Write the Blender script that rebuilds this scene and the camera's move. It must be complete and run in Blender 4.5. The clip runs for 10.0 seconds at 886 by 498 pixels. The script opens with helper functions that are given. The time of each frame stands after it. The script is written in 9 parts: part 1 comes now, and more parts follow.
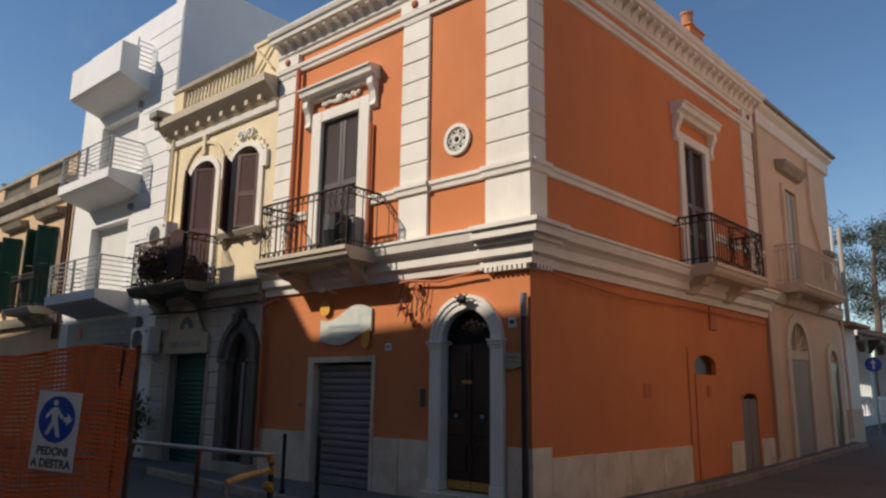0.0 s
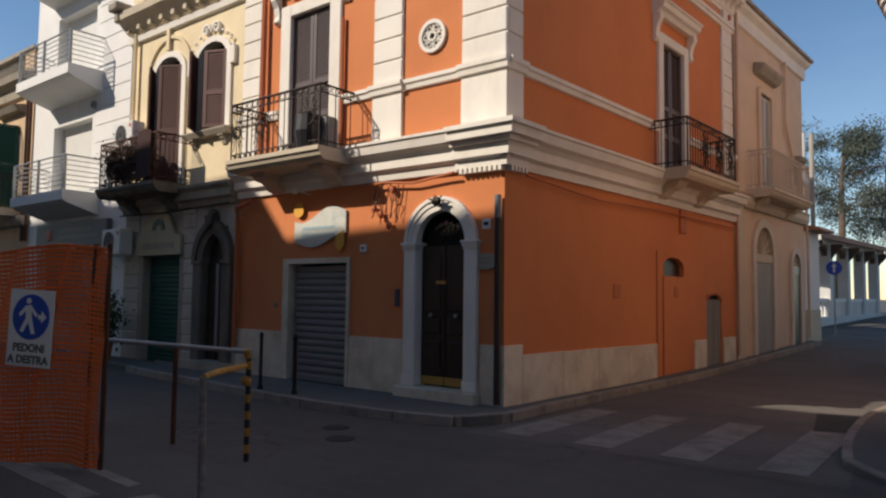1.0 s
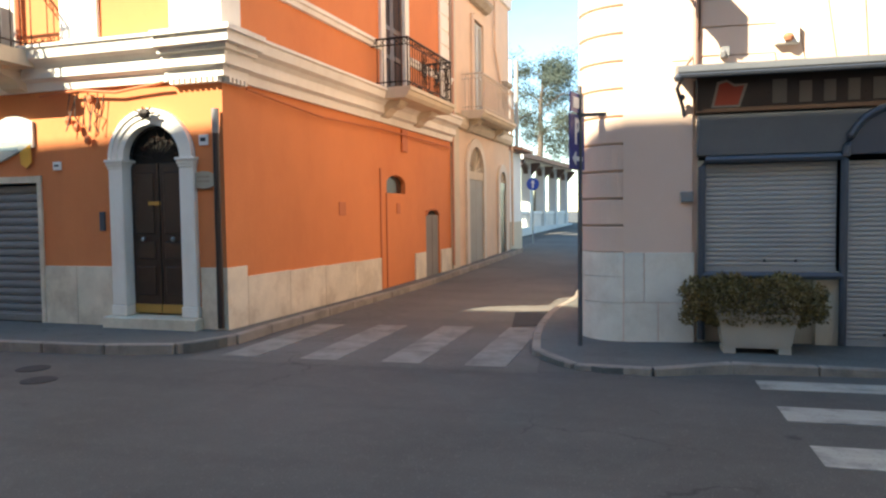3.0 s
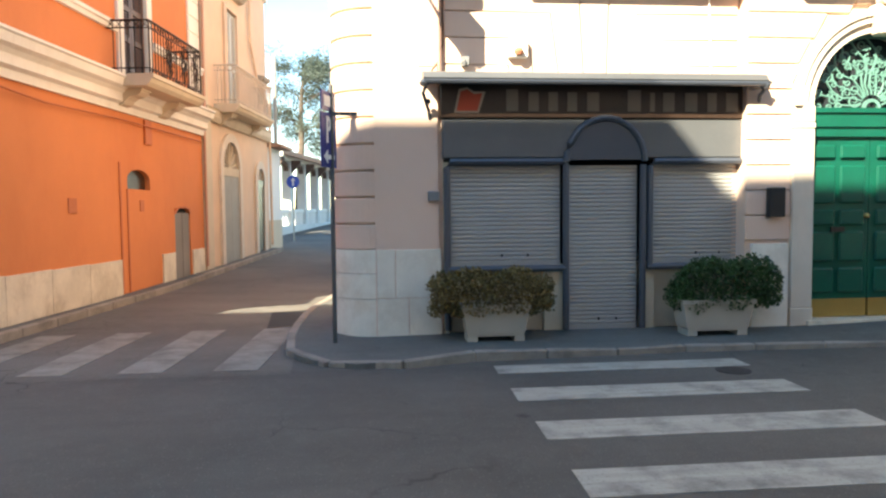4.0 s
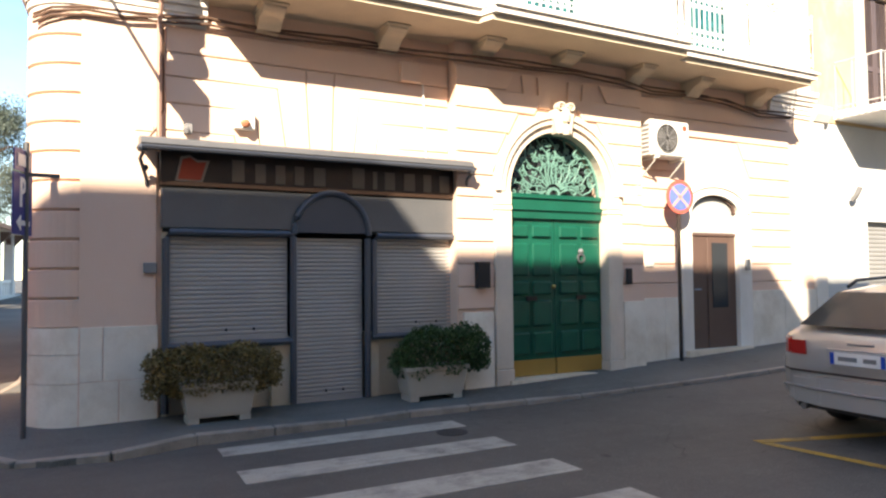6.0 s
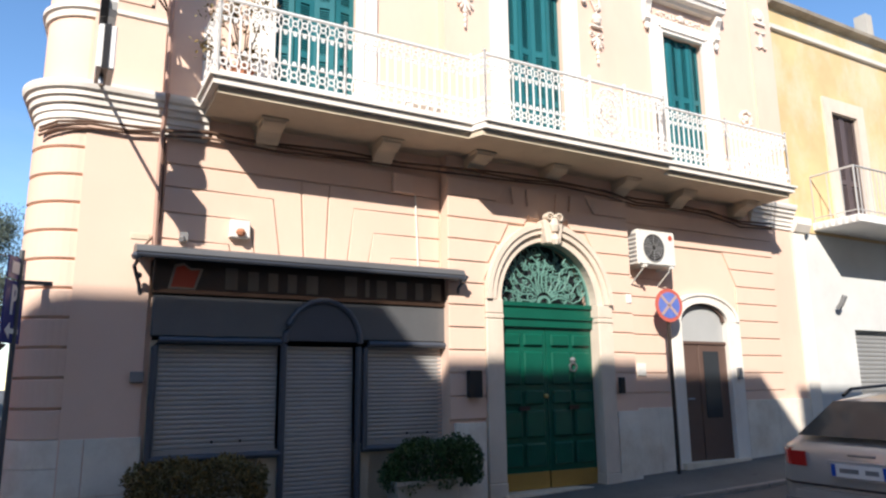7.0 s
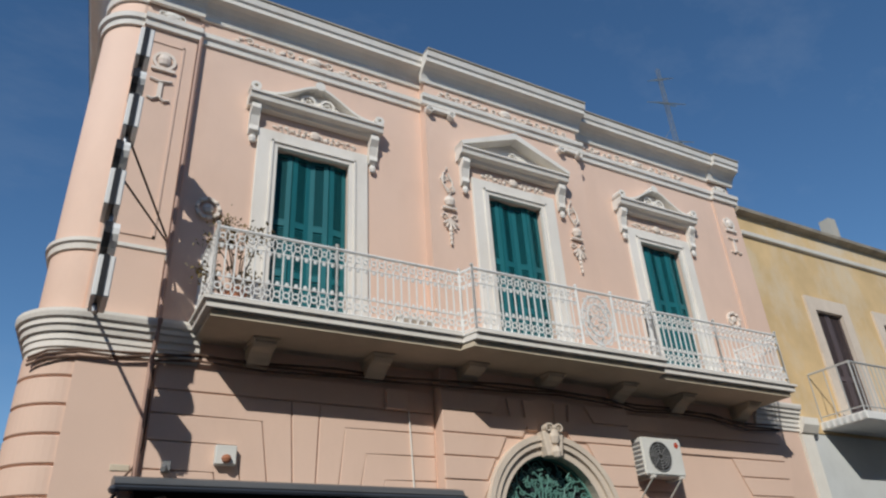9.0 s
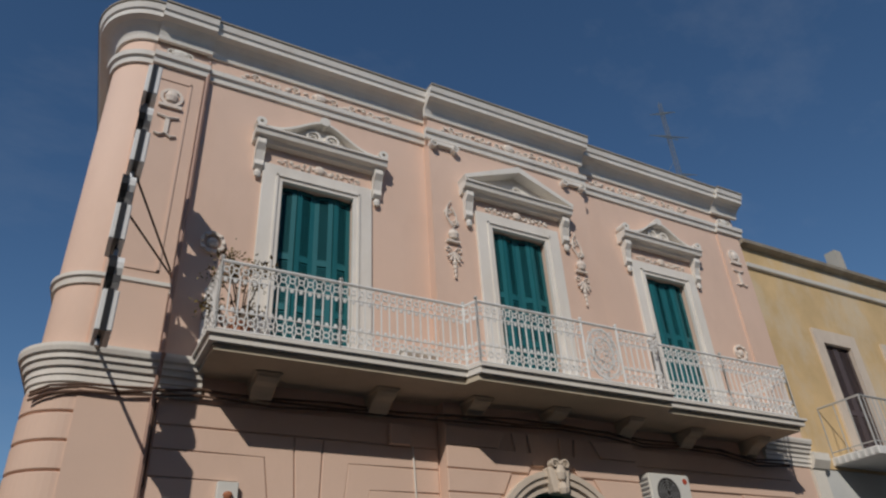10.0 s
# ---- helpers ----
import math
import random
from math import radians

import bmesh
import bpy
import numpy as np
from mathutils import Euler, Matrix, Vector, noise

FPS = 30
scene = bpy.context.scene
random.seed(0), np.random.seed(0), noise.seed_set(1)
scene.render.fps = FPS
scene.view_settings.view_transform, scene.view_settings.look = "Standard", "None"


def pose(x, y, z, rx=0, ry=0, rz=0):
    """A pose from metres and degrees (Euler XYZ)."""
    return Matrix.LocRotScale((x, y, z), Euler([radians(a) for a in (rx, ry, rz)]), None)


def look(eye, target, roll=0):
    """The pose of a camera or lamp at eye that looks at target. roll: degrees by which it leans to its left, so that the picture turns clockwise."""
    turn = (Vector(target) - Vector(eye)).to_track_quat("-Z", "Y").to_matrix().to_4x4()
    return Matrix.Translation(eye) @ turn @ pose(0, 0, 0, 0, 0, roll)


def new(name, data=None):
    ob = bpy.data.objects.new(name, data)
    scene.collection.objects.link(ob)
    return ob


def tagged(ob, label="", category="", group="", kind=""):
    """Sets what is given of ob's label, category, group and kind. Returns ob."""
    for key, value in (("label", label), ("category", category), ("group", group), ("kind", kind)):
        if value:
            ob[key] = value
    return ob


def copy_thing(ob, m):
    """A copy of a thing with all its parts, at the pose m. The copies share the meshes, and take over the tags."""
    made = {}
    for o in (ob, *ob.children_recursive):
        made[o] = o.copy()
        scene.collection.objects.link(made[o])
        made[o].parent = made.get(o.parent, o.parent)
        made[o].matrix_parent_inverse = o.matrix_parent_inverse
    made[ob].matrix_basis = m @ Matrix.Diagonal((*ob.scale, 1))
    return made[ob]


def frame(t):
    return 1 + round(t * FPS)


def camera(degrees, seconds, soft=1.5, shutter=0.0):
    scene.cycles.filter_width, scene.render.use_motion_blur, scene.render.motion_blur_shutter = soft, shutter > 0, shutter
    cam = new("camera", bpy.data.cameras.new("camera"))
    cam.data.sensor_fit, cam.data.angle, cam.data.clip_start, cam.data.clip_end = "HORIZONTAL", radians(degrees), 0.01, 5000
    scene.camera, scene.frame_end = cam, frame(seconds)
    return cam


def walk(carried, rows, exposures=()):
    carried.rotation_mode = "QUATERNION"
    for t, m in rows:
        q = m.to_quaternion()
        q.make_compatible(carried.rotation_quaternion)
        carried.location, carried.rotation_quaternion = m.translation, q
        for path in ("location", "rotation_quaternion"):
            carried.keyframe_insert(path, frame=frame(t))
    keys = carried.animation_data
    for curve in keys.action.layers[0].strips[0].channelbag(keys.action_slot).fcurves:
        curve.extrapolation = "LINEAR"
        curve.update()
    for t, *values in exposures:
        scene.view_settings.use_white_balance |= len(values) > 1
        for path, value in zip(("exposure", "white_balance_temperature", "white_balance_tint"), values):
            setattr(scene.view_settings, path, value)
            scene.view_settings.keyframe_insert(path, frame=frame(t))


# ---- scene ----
cam = camera(64.67, 10.0, soft=2.3)
PATH = [
    (0, look((-0.003, -0.020, 1.700), (-1.199, 1.534, 2.096), 0.72)),
    (0.5, look((0.013, -0.014, 1.671), (-1.170, 1.565, 2.000), 0.50)),
    (1, look((-0.009, -0.002, 1.649), (-1.166, 1.625, 1.778), 0.71)),
    (1.5, look((-0.003, 0.008, 1.641), (-1.117, 1.669, 1.661), 0.23)),
    (2, look((0.004, 0.029, 1.634), (-1.013, 1.750, 1.595), -0.08)),
    (2.2, look((0.023, 0.042, 1.644), (-0.891, 1.820, 1.585), -0.30)),
    (3.3, look((0.084, 0.078, 1.639), (-0.210, 2.054, 1.529), -0.93)),
    (3.5, look((0.124, 0.098, 1.630), (-0.040, 2.088, 1.517), -1.07)),
    (4, look((0.182, 0.092, 1.639), (0.370, 2.080, 1.524), -0.54)),
    (4.5, look((0.189, 0.103, 1.640), (0.656, 2.045, 1.535), -0.42)),
    (5, look((0.194, 0.108, 1.640), (0.869, 1.989, 1.557), -0.16)),
    (5.2, look((0.214, 0.092, 1.643), (0.978, 1.939, 1.574), -0.38)),
    (6.3, look((0.063, 0.053, 1.675), (1.011, 1.808, 1.824), -0.67)),
    (6.5, look((0.048, 0.051, 1.664), (0.999, 1.799, 1.863), -0.78)),
    (7, look((0.048, 0.049, 1.664), (0.998, 1.767, 2.047), -0.61)),
    (7.5, look((0.066, 0.077, 1.665), (1.007, 1.747, 2.234), -0.64)),
    (8, look((0.076, 0.079, 1.660), (1.011, 1.700, 2.367), -1.70)),
    (8.5, look((0.082, 0.079, 1.655), (0.973, 1.643, 2.527), -3.05)),
    (9, look((0.095, 0.085, 1.647), (0.977, 1.605, 2.601), -3.51)),
    (9.5, look((0.098, 0.078, 1.648), (0.985, 1.581, 2.625), -3.67)),
    (10, look((0.112, 0.081, 1.643), (0.963, 1.564, 2.681), -3.56)),
]
EXPOSURES = [(0.0, -0.1, 7400, 13), (0.5, -0.08, 7400, 13), (1.0, 0.06, 7500, 14), (1.5, 0.66, 7900, 15), (2.0, 1.27, 8000, 13), (3.5, 2.15, 7900, 2),
             (4.5, 2.32, 8300, 5), (5.2, 2.36, 8400, 9), (6.3, 1.60, 7900, 14), (6.5, 1.44, 7600, 14), (7.0, 0.87, 6850, 13), (7.5, 0.45, 6500, 8), (8.5, 0.0, 6450, 8), (9.2, -0.44, 6500, 8), (10.0, -0.78, 6750, 11)]
walk(cam, PATH, EXPOSURES)

# ---- world and sun ----
SUN_FROM = Vector((-0.80, -1.0, 0.91)).normalized()
world = bpy.data.worlds.new("World")
scene.world = world
world.use_nodes = True
wn = world.node_tree
wn.nodes.clear()
sky = wn.nodes.new("ShaderNodeTexSky")
sky.sky_type = "NISHITA"
sky.sun_disc = False
sky.sun_elevation = math.asin(SUN_FROM.z)
sky.sun_rotation = math.atan2(SUN_FROM.x, SUN_FROM.y)
sky.air_density, sky.dust_density, sky.ozone_density = 1.0, 0.05, 3.2
bg = wn.nodes.new("ShaderNodeBackground")
bg.inputs["Strength"].default_value = 0.13
wo = wn.nodes.new("ShaderNodeOutputWorld")
# thin high cirrus
wtc = wn.nodes.new("ShaderNodeTexCoord")
wmap = wn.nodes.new("ShaderNodeMapping")
wmap.inputs["Scale"].default_value = (1.4, 3.2, 4.5)
wmap.inputs["Rotation"].default_value = (0.3, 0.5, 0.4)
wnoise = wn.nodes.new("ShaderNodeTexNoise")
wnoise.inputs["Scale"].default_value, wnoise.inputs["Detail"].default_value, wnoise.inputs["Roughness"].default_value = 1.6, 7.0, 0.62
wrange = wn.nodes.new("ShaderNodeMapRange")
wrange.inputs[1].default_value, wrange.inputs[2].default_value, wrange.inputs[4].default_value = 0.54, 0.82, 0.10
wmix = wn.nodes.new("ShaderNodeMix")
wmix.data_type = "RGBA"
wmix.inputs[7].default_value = (5.0, 5.4, 6.0, 1)
wn.links.new(wtc.outputs["Generated"], wmap.inputs[0])
wn.links.new(wmap.outputs[0], wnoise.inputs["Vector"])
wn.links.new(wnoise.outputs["Fac"], wrange.inputs[0])
wn.links.new(wrange.outputs[0], wmix.inputs[0])
# clear deep winter blue
wsat = wn.nodes.new("ShaderNodeHueSaturation")
wsat.inputs["Saturation"].default_value = 1.15
wn.links.new(sky.outputs[0], wsat.inputs["Color"])
wn.links.new(wsat.outputs[0], wmix.inputs[6])
wn.links.new(wmix.outputs[2], bg.inputs["Color"])
wn.links.new(bg.outputs[0], wo.inputs["Surface"])

sun_data = bpy.data.lights.new("sun", "SUN")
sun_data.energy = 4.2
sun_data.angle = radians(0.53)
sun_data.color = (1.0, 0.965, 0.91)
sun = new("sun", sun_data)
sun.matrix_world = look(SUN_FROM * 60, (0, 0, 0))


# ---- materials ----
def mat(name, c, rough=0.8, metal=0.0, var=0.12, scale=1.2, fine=45.0, bump=0.12, dirt=None, dirt_amt=0.4,
        dirt_scale=0.9, streak=1.0, spec=0.4, coat=0.0, island=0.0, per_object=0.0):
    """Procedural surface: broad mottling, fine grain, optional stains and relief."""
    m = bpy.data.materials.new(name)
    m.use_nodes = True
    nt = m.node_tree
    b = nt.nodes["Principled BSDF"]
    tc = nt.nodes.new("ShaderNodeTexCoord")

    def noise_tex(s, detail=4.0, stretch=1.0, rough_=0.6):
        mp = nt.nodes.new("ShaderNodeMapping")
        mp.inputs["Scale"].default_value = (s, s, s * stretch)
        n = nt.nodes.new("ShaderNodeTexNoise")
        n.inputs["Scale"].default_value = 1.0
        n.inputs["Detail"].default_value = detail
        n.inputs["Roughness"].default_value = rough_
        nt.links.new(tc.outputs["Object"], mp.inputs[0])
        nt.links.new(mp.outputs[0], n.inputs["Vector"])
        return n.outputs["Fac"]

    def mix(fac, a, b_):
        x = nt.nodes.new("ShaderNodeMix")
        x.data_type = "RGBA"
        for i, v in ((0, fac), (6, a), (7, b_)):
            if isinstance(v, (tuple, list)):
                x.inputs[i].default_value = (*v[:3], 1)
            elif isinstance(v, float):
                x.inputs[i].default_value = v
            else:
                nt.links.new(v, x.inputs[i])
        return x.outputs[2]

    def ramp(v, lo, hi):
        r = nt.nodes.new("ShaderNodeMapRange")
        r.inputs[1].default_value, r.inputs[2].default_value = lo, hi
        nt.links.new(v, r.inputs[0])
        return r.outputs[0]

    lo = tuple(max(0, v * (1 - var)) for v in c)
    hi = tuple(min(1, v * (1 + var)) for v in c)
    col = mix(ramp(noise_tex(scale), 0.3, 0.7), lo, hi)
    fine_n = noise_tex(fine, 3.0)
    col = mix(ramp(fine_n, 0.25, 0.75), col, mix(0.5, col, tuple(v * (1 - var * 0.9) for v in c)))
    if dirt:
        d = ramp(noise_tex(dirt_scale, 6.0, streak, 0.7), 0.48, 0.72)
        mul = nt.nodes.new("ShaderNodeMath")
        mul.operation = "MULTIPLY"
        mul.inputs[1].default_value = dirt_amt
        nt.links.new(d, mul.inputs[0])
        col = mix(mul.outputs[0], col, dirt)
    if island or per_object:
        if island:
            src = nt.nodes.new("ShaderNodeNewGeometry").outputs["Random Per Island"]
        else:
            src = nt.nodes.new("ShaderNodeObjectInfo").outputs["Random"]
        k = island or per_object
        hs = nt.nodes.new("ShaderNodeHueSaturation")
        mr = nt.nodes.new("ShaderNodeMapRange")
        mr.inputs[3].default_value, mr.inputs[4].default_value = 1 - k, 1 + k
        nt.links.new(src, mr.inputs[0])
        nt.links.new(mr.outputs[0], hs.inputs["Value"])
        nt.links.new(col, hs.inputs["Color"])
        col = hs.outputs[0]
    nt.links.new(col, b.inputs["Base Color"])
    b.inputs["Metallic"].default_value = metal
    b.inputs["Specular IOR Level"].default_value = spec
    rr = nt.nodes.new("ShaderNodeMapRange")
    rr.inputs[3].default_value, rr.inputs[4].default_value = max(0.03, rough - 0.08), min(1, rough + 0.08)
    nt.links.new(fine_n, rr.inputs[0])
    nt.links.new(rr.outputs[0], b.inputs["Roughness"])
    b.inputs["Coat Weight"].default_value = coat
    b.inputs["Coat Roughness"].default_value = 0.08
    if bump:
        bp = nt.nodes.new("ShaderNodeBump")
        bp.inputs["Strength"].default_value = bump
        bp.inputs["Distance"].default_value = 0.012
        nt.links.new(fine_n, bp.inputs["Height"])
        nt.links.new(bp.outputs[0], b.inputs["Normal"])
    return m



def road_mat(name, c, paint=None, wear=0.5):
    """Asphalt with aggregate grain, tyre streaks, oil spots and hairline cracks; paint lies worn on top of it."""
    m = bpy.data.materials.new(name)
    m.use_nodes = True
    nt = m.node_tree
    b = nt.nodes["Principled BSDF"]
    tc = nt.nodes.new("ShaderNodeTexCoord")

    def tex(kind, s, detail=4.0, feature=None, warp=None):
        mp = nt.nodes.new("ShaderNodeMapping")
        mp.inputs["Scale"].default_value = s if isinstance(s, tuple) else (s, s, s)
        n = nt.nodes.new(kind)
        n.inputs["Scale"].default_value = 1.0
        if kind == "ShaderNodeTexNoise":
            n.inputs["Detail"].default_value = detail
            n.inputs["Roughness"].default_value = 0.62
        elif feature:
            n.feature = feature
        src = tc.outputs["Object"]
        if warp:
            wn_ = tex("ShaderNodeTexNoise", warp[0], 3.0).node
            ad = nt.nodes.new("ShaderNodeVectorMath")
            ad.operation = "MULTIPLY_ADD"
            ad.inputs[1].default_value = (warp[1],) * 3
            nt.links.new(wn_.outputs["Color"], ad.inputs[0])
            nt.links.new(src, ad.inputs[2])
            src = ad.outputs[0]
        nt.links.new(src, mp.inputs[0])
        nt.links.new(mp.outputs[0], n.inputs["Vector"])
        return n.outputs["Distance" if kind == "ShaderNodeTexVoronoi" else "Fac"]

    def rng_(v, lo, hi, a=0.0, z=1.0):
        r = nt.nodes.new("ShaderNodeMapRange")
        for i, x in ((1, lo), (2, hi), (3, a), (4, z)):
            r.inputs[i].default_value = x
        nt.links.new(v, r.inputs[0])
        return r.outputs[0]

    def mul(x, y):
        k = nt.nodes.new("ShaderNodeMath")
        k.operation = "MULTIPLY"
        nt.links.new(x, k.inputs[0])
        nt.links.new(y, k.inputs[1])
        return k.outputs[0]

    def mixc(fac, x, y):
        k = nt.nodes.new("ShaderNodeMix")
        k.data_type = "RGBA"
        nt.links.new(fac, k.inputs[0])
        for i, v in ((6, x), (7, y)):
            if isinstance(v, tuple):
                k.inputs[i].default_value = (*v, 1)
            else:
                nt.links.new(v, k.inputs[i])
        return k.outputs[2]

    def tone(k):
        return tuple(v * k for v in c)

    N, V = "ShaderNodeTexNoise", "ShaderNodeTexVoronoi"
    grain = tex(N, 95.0, 3.0)
    col = mixc(rng_(tex(N, 0.45, 5.0), 0.35, 0.65), tone(0.80), tone(1.22))
    col = mixc(rng_(tex(N, (0.18, 2.2, 1.0), 5.0), 0.5, 0.75, 0, 0.55), col, tone(0.62))
    col = mixc(rng_(tex(N, 6.0, 6.0), 0.5, 0.8, 0, 0.5), col, tone(1.45))
    col = mixc(rng_(grain, 0.35, 0.7, 0, 0.6), col, tone(0.55))
    col = mixc(rng_(tex(V, 26.0), 0.10, 0.2, 0.5, 0.0), col, tone(2.0))
    spots = mul(rng_(tex(V, 2.1, warp=(5.0, 0.10)), 0.05, 0.14, 0.75, 0.0), rng_(tex(N, 0.8), 0.5, 0.56))
    col = mixc(spots, col, tone(0.35))
    cracks = mul(rng_(tex(V, 0.75, feature="DISTANCE_TO_EDGE", warp=(1.7, 0.5)), 0.003, 0.012, 0.6, 0.0), rng_(tex(N, 0.33), 0.5, 0.6))
    col = mixc(cracks, col, tone(0.3))
    if paint:
        worn = rng_(tex(N, 3.2, 8.0), 0.52 - 0.16 * wear, 0.86 - 0.16 * wear)
        chips = rng_(tex(N, 38.0, 4.0), 0.62 - 0.14 * wear, 0.70 - 0.14 * wear, 0, 0.35)
        coat = mixc(rng_(tex(N, (0.7, 14.0, 1.0), 5.0), 0.38, 0.68), paint, tuple(v * 0.78 for v in paint))
        col = mixc(chips, mixc(worn, coat, col), col)
    nt.links.new(col, b.inputs["Base Color"])
    nt.links.new(rng_(grain, 0.3, 0.7, 0.72, 0.92), b.inputs["Roughness"])
    b.inputs["Specular IOR Level"].default_value = 0.35
    bp = nt.nodes.new("ShaderNodeBump")
    bp.inputs["Strength"].default_value = 0.5
    bp.inputs["Distance"].default_value = 0.006
    nt.links.new(grain, bp.inputs["Height"])
    nt.links.new(bp.outputs[0], b.inputs["Normal"])
    return m


def glass(name, tint=(0.8, 0.85, 0.85), rough=0.03):
    m = bpy.data.materials.new(name)
    m.use_nodes = True
    b = m.node_tree.nodes["Principled BSDF"]
    b.inputs["Base Color"].default_value = (*tint, 1)
    b.inputs["Roughness"].default_value = rough
    b.inputs["Transmission Weight"].default_value = 1.0
    b.inputs["IOR"].default_value = 1.45
    return m


ORANGE = mat("orange_plaster", (0.66, 0.222, 0.082), 0.85, var=0.09, scale=0.55, dirt=(0.53, 0.152, 0.058), dirt_amt=0.5, dirt_scale=0.7, streak=0.45)
ORANGE_RED = mat("orange_red_paint", (0.50, 0.15, 0.06), 0.7, var=0.08)
PINK = mat("pink_plaster", (0.75, 0.54, 0.425), 0.85, var=0.05, scale=0.6, dirt=(0.63, 0.44, 0.34), dirt_amt=0.4, streak=0.4)
PINK_DARK = mat("pink_joint_plaster", (0.55, 0.32, 0.23), 0.9, var=0.06)
YELLOW = mat("worn_cream_plaster", (0.80, 0.665, 0.44), 0.9, var=0.10, dirt=(0.56, 0.45, 0.30), dirt_amt=0.55, streak=0.3)
OCHRE = mat("worn_ochre_plaster", (0.66, 0.47, 0.245), 0.9, var=0.14, dirt=(0.66, 0.57, 0.44), dirt_amt=1.0, dirt_scale=0.6, streak=0.6)
WHITE_WALL = mat("white_rendered_wall", (0.78, 0.77, 0.74), 0.85, var=0.05, dirt=(0.6, 0.58, 0.54), dirt_amt=0.3, streak=0.3)
GREY_WALL = mat("grey_white_plaster", (0.62, 0.63, 0.61), 0.9, var=0.07, dirt=(0.46, 0.47, 0.46), dirt_amt=0.35)
PEACH = mat("faded_peach_plaster", (0.72, 0.53, 0.38), 0.9, var=0.08, dirt=(0.55, 0.45, 0.36), dirt_amt=0.5, streak=0.3)
APRICOT = mat("apricot_plaster", (0.68, 0.47, 0.28), 0.9, var=0.12, dirt=(0.48, 0.38, 0.28), dirt_amt=0.6, streak=0.3)
TRIM = mat("white_painted_stone", (0.81, 0.765, 0.68), 0.75, var=0.06, dirt=(0.58, 0.51, 0.42), dirt_amt=0.45, dirt_scale=1.5, streak=0.35)
PINK_TRIM = mat("white_stucco", (0.79, 0.745, 0.675), 0.75, var=0.06, dirt=(0.58, 0.51, 0.43), dirt_amt=0.4, dirt_scale=1.6, streak=0.35)
RELIEF = mat("painted_stucco_relief", (0.79, 0.70, 0.61), 0.8, var=0.06, scale=4, dirt=(0.70, 0.54, 0.44), dirt_amt=0.6, dirt_scale=5)
PORTAL_STONE = mat("cream_portal_stone", (0.68, 0.58, 0.475), 0.75, var=0.08, scale=2.5, dirt=(0.52, 0.42, 0.33), dirt_amt=0.5, dirt_scale=1.8, streak=0.4)
OLD_STONE = mat("weathered_limestone", (0.38, 0.33, 0.26), 0.9, var=0.15, dirt=(0.17, 0.15, 0.12), dirt_amt=0.7, dirt_scale=1.4, streak=0.35, bump=0.3)
SOOTY_STONE = mat("soot_stained_stone", (0.17, 0.145, 0.115), 0.9, var=0.25, dirt=(0.05, 0.043, 0.035), dirt_amt=0.8, dirt_scale=2.0, streak=0.4, bump=0.3)
ASHLAR = mat("grey_limestone_ashlar", (0.54, 0.495, 0.42), 0.9, var=0.18, dirt=(0.20, 0.175, 0.14), dirt_amt=0.7, dirt_scale=1.1, streak=0.4, bump=0.3, per_object=0.1)
CREAM_STONE = mat("cream_limestone", (0.62, 0.53, 0.40), 0.85, var=0.1, dirt=(0.40, 0.33, 0.25), dirt_amt=0.5, streak=0.35, bump=0.2)
PALE_DADO = mat("pale_travertine_slab", (0.83, 0.765, 0.66), 0.55, var=0.10, scale=2.0, dirt=(0.52, 0.42, 0.30), dirt_amt=0.6, dirt_scale=1.3, streak=0.9, per_object=0.05)
MARBLE = mat("travertine_slab", (0.73, 0.64, 0.50), 0.5, var=0.16, scale=2.2, dirt=(0.40, 0.30, 0.20), dirt_amt=0.7, dirt_scale=1.7, streak=0.8, per_object=0.10)
BROWN_WOOD = mat("dark_brown_shutter_paint", (0.105, 0.078, 0.076), 0.45, var=0.15)
PLUM_WOOD = mat("plum_brown_shutter_paint", (0.135, 0.060, 0.050), 0.55, var=0.15, dirt=(0.22, 0.12, 0.1), dirt_amt=0.3)
DARK_DOOR = mat("dark_varnished_wood", (0.040, 0.024, 0.016), 0.35, var=0.25, scale=4, spec=0.5)
BROWN_DOOR = mat("brown_aluminium_door", (0.12, 0.075, 0.06), 0.45, var=0.1)
TEAL = mat("teal_green_shutter_paint", (0.011, 0.138, 0.155), 0.5, var=0.12)
GREEN = mat("glossy_green_door_paint", (0.002, 0.088, 0.056), 0.32, var=0.14, scale=2.5, spec=0.35, coat=0.1)
PALE_GREEN = mat("verdigris_iron_paint", (0.125, 0.275, 0.23), 0.55, var=0.15, scale=5)
DARK_GREEN = mat("dark_green_roller_paint", (0.010, 0.075, 0.055), 0.5, var=0.12)
GALV = mat("galvanised_shutter", (0.40, 0.40, 0.39), 0.45, metal=0.4, var=0.08, scale=2.0, dirt=(0.30, 0.31, 0.32), dirt_amt=0.3)
GREY_SHUT = mat("grey_shutter_paint", (0.20, 0.195, 0.20), 0.5, metal=0.3, var=0.1)
SLATE_METAL = mat("slate_grey_painted_metal", (0.085, 0.095, 0.115), 0.38, metal=0.3, var=0.08)
FASCIA_MAT = mat("dull_grey_fascia_metal", (0.13, 0.135, 0.14), 0.45, metal=0.3, var=0.08, dirt=(0.19, 0.195, 0.20), dirt_amt=0.4)
SIGN_BROWN = mat("dark_brown_sign_panel", (0.045, 0.026, 0.018), 0.3, var=0.1)
LETTER = mat("dull_cream_letter_paint", (0.20, 0.165, 0.135), 0.55, var=0.1)
EMBLEM_EDGE = mat("cream_sign_paint", (0.42, 0.34, 0.27), 0.5, var=0.06)
SIGN_RED = mat("red_sign_paint", (0.50, 0.075, 0.035), 0.5, var=0.06)
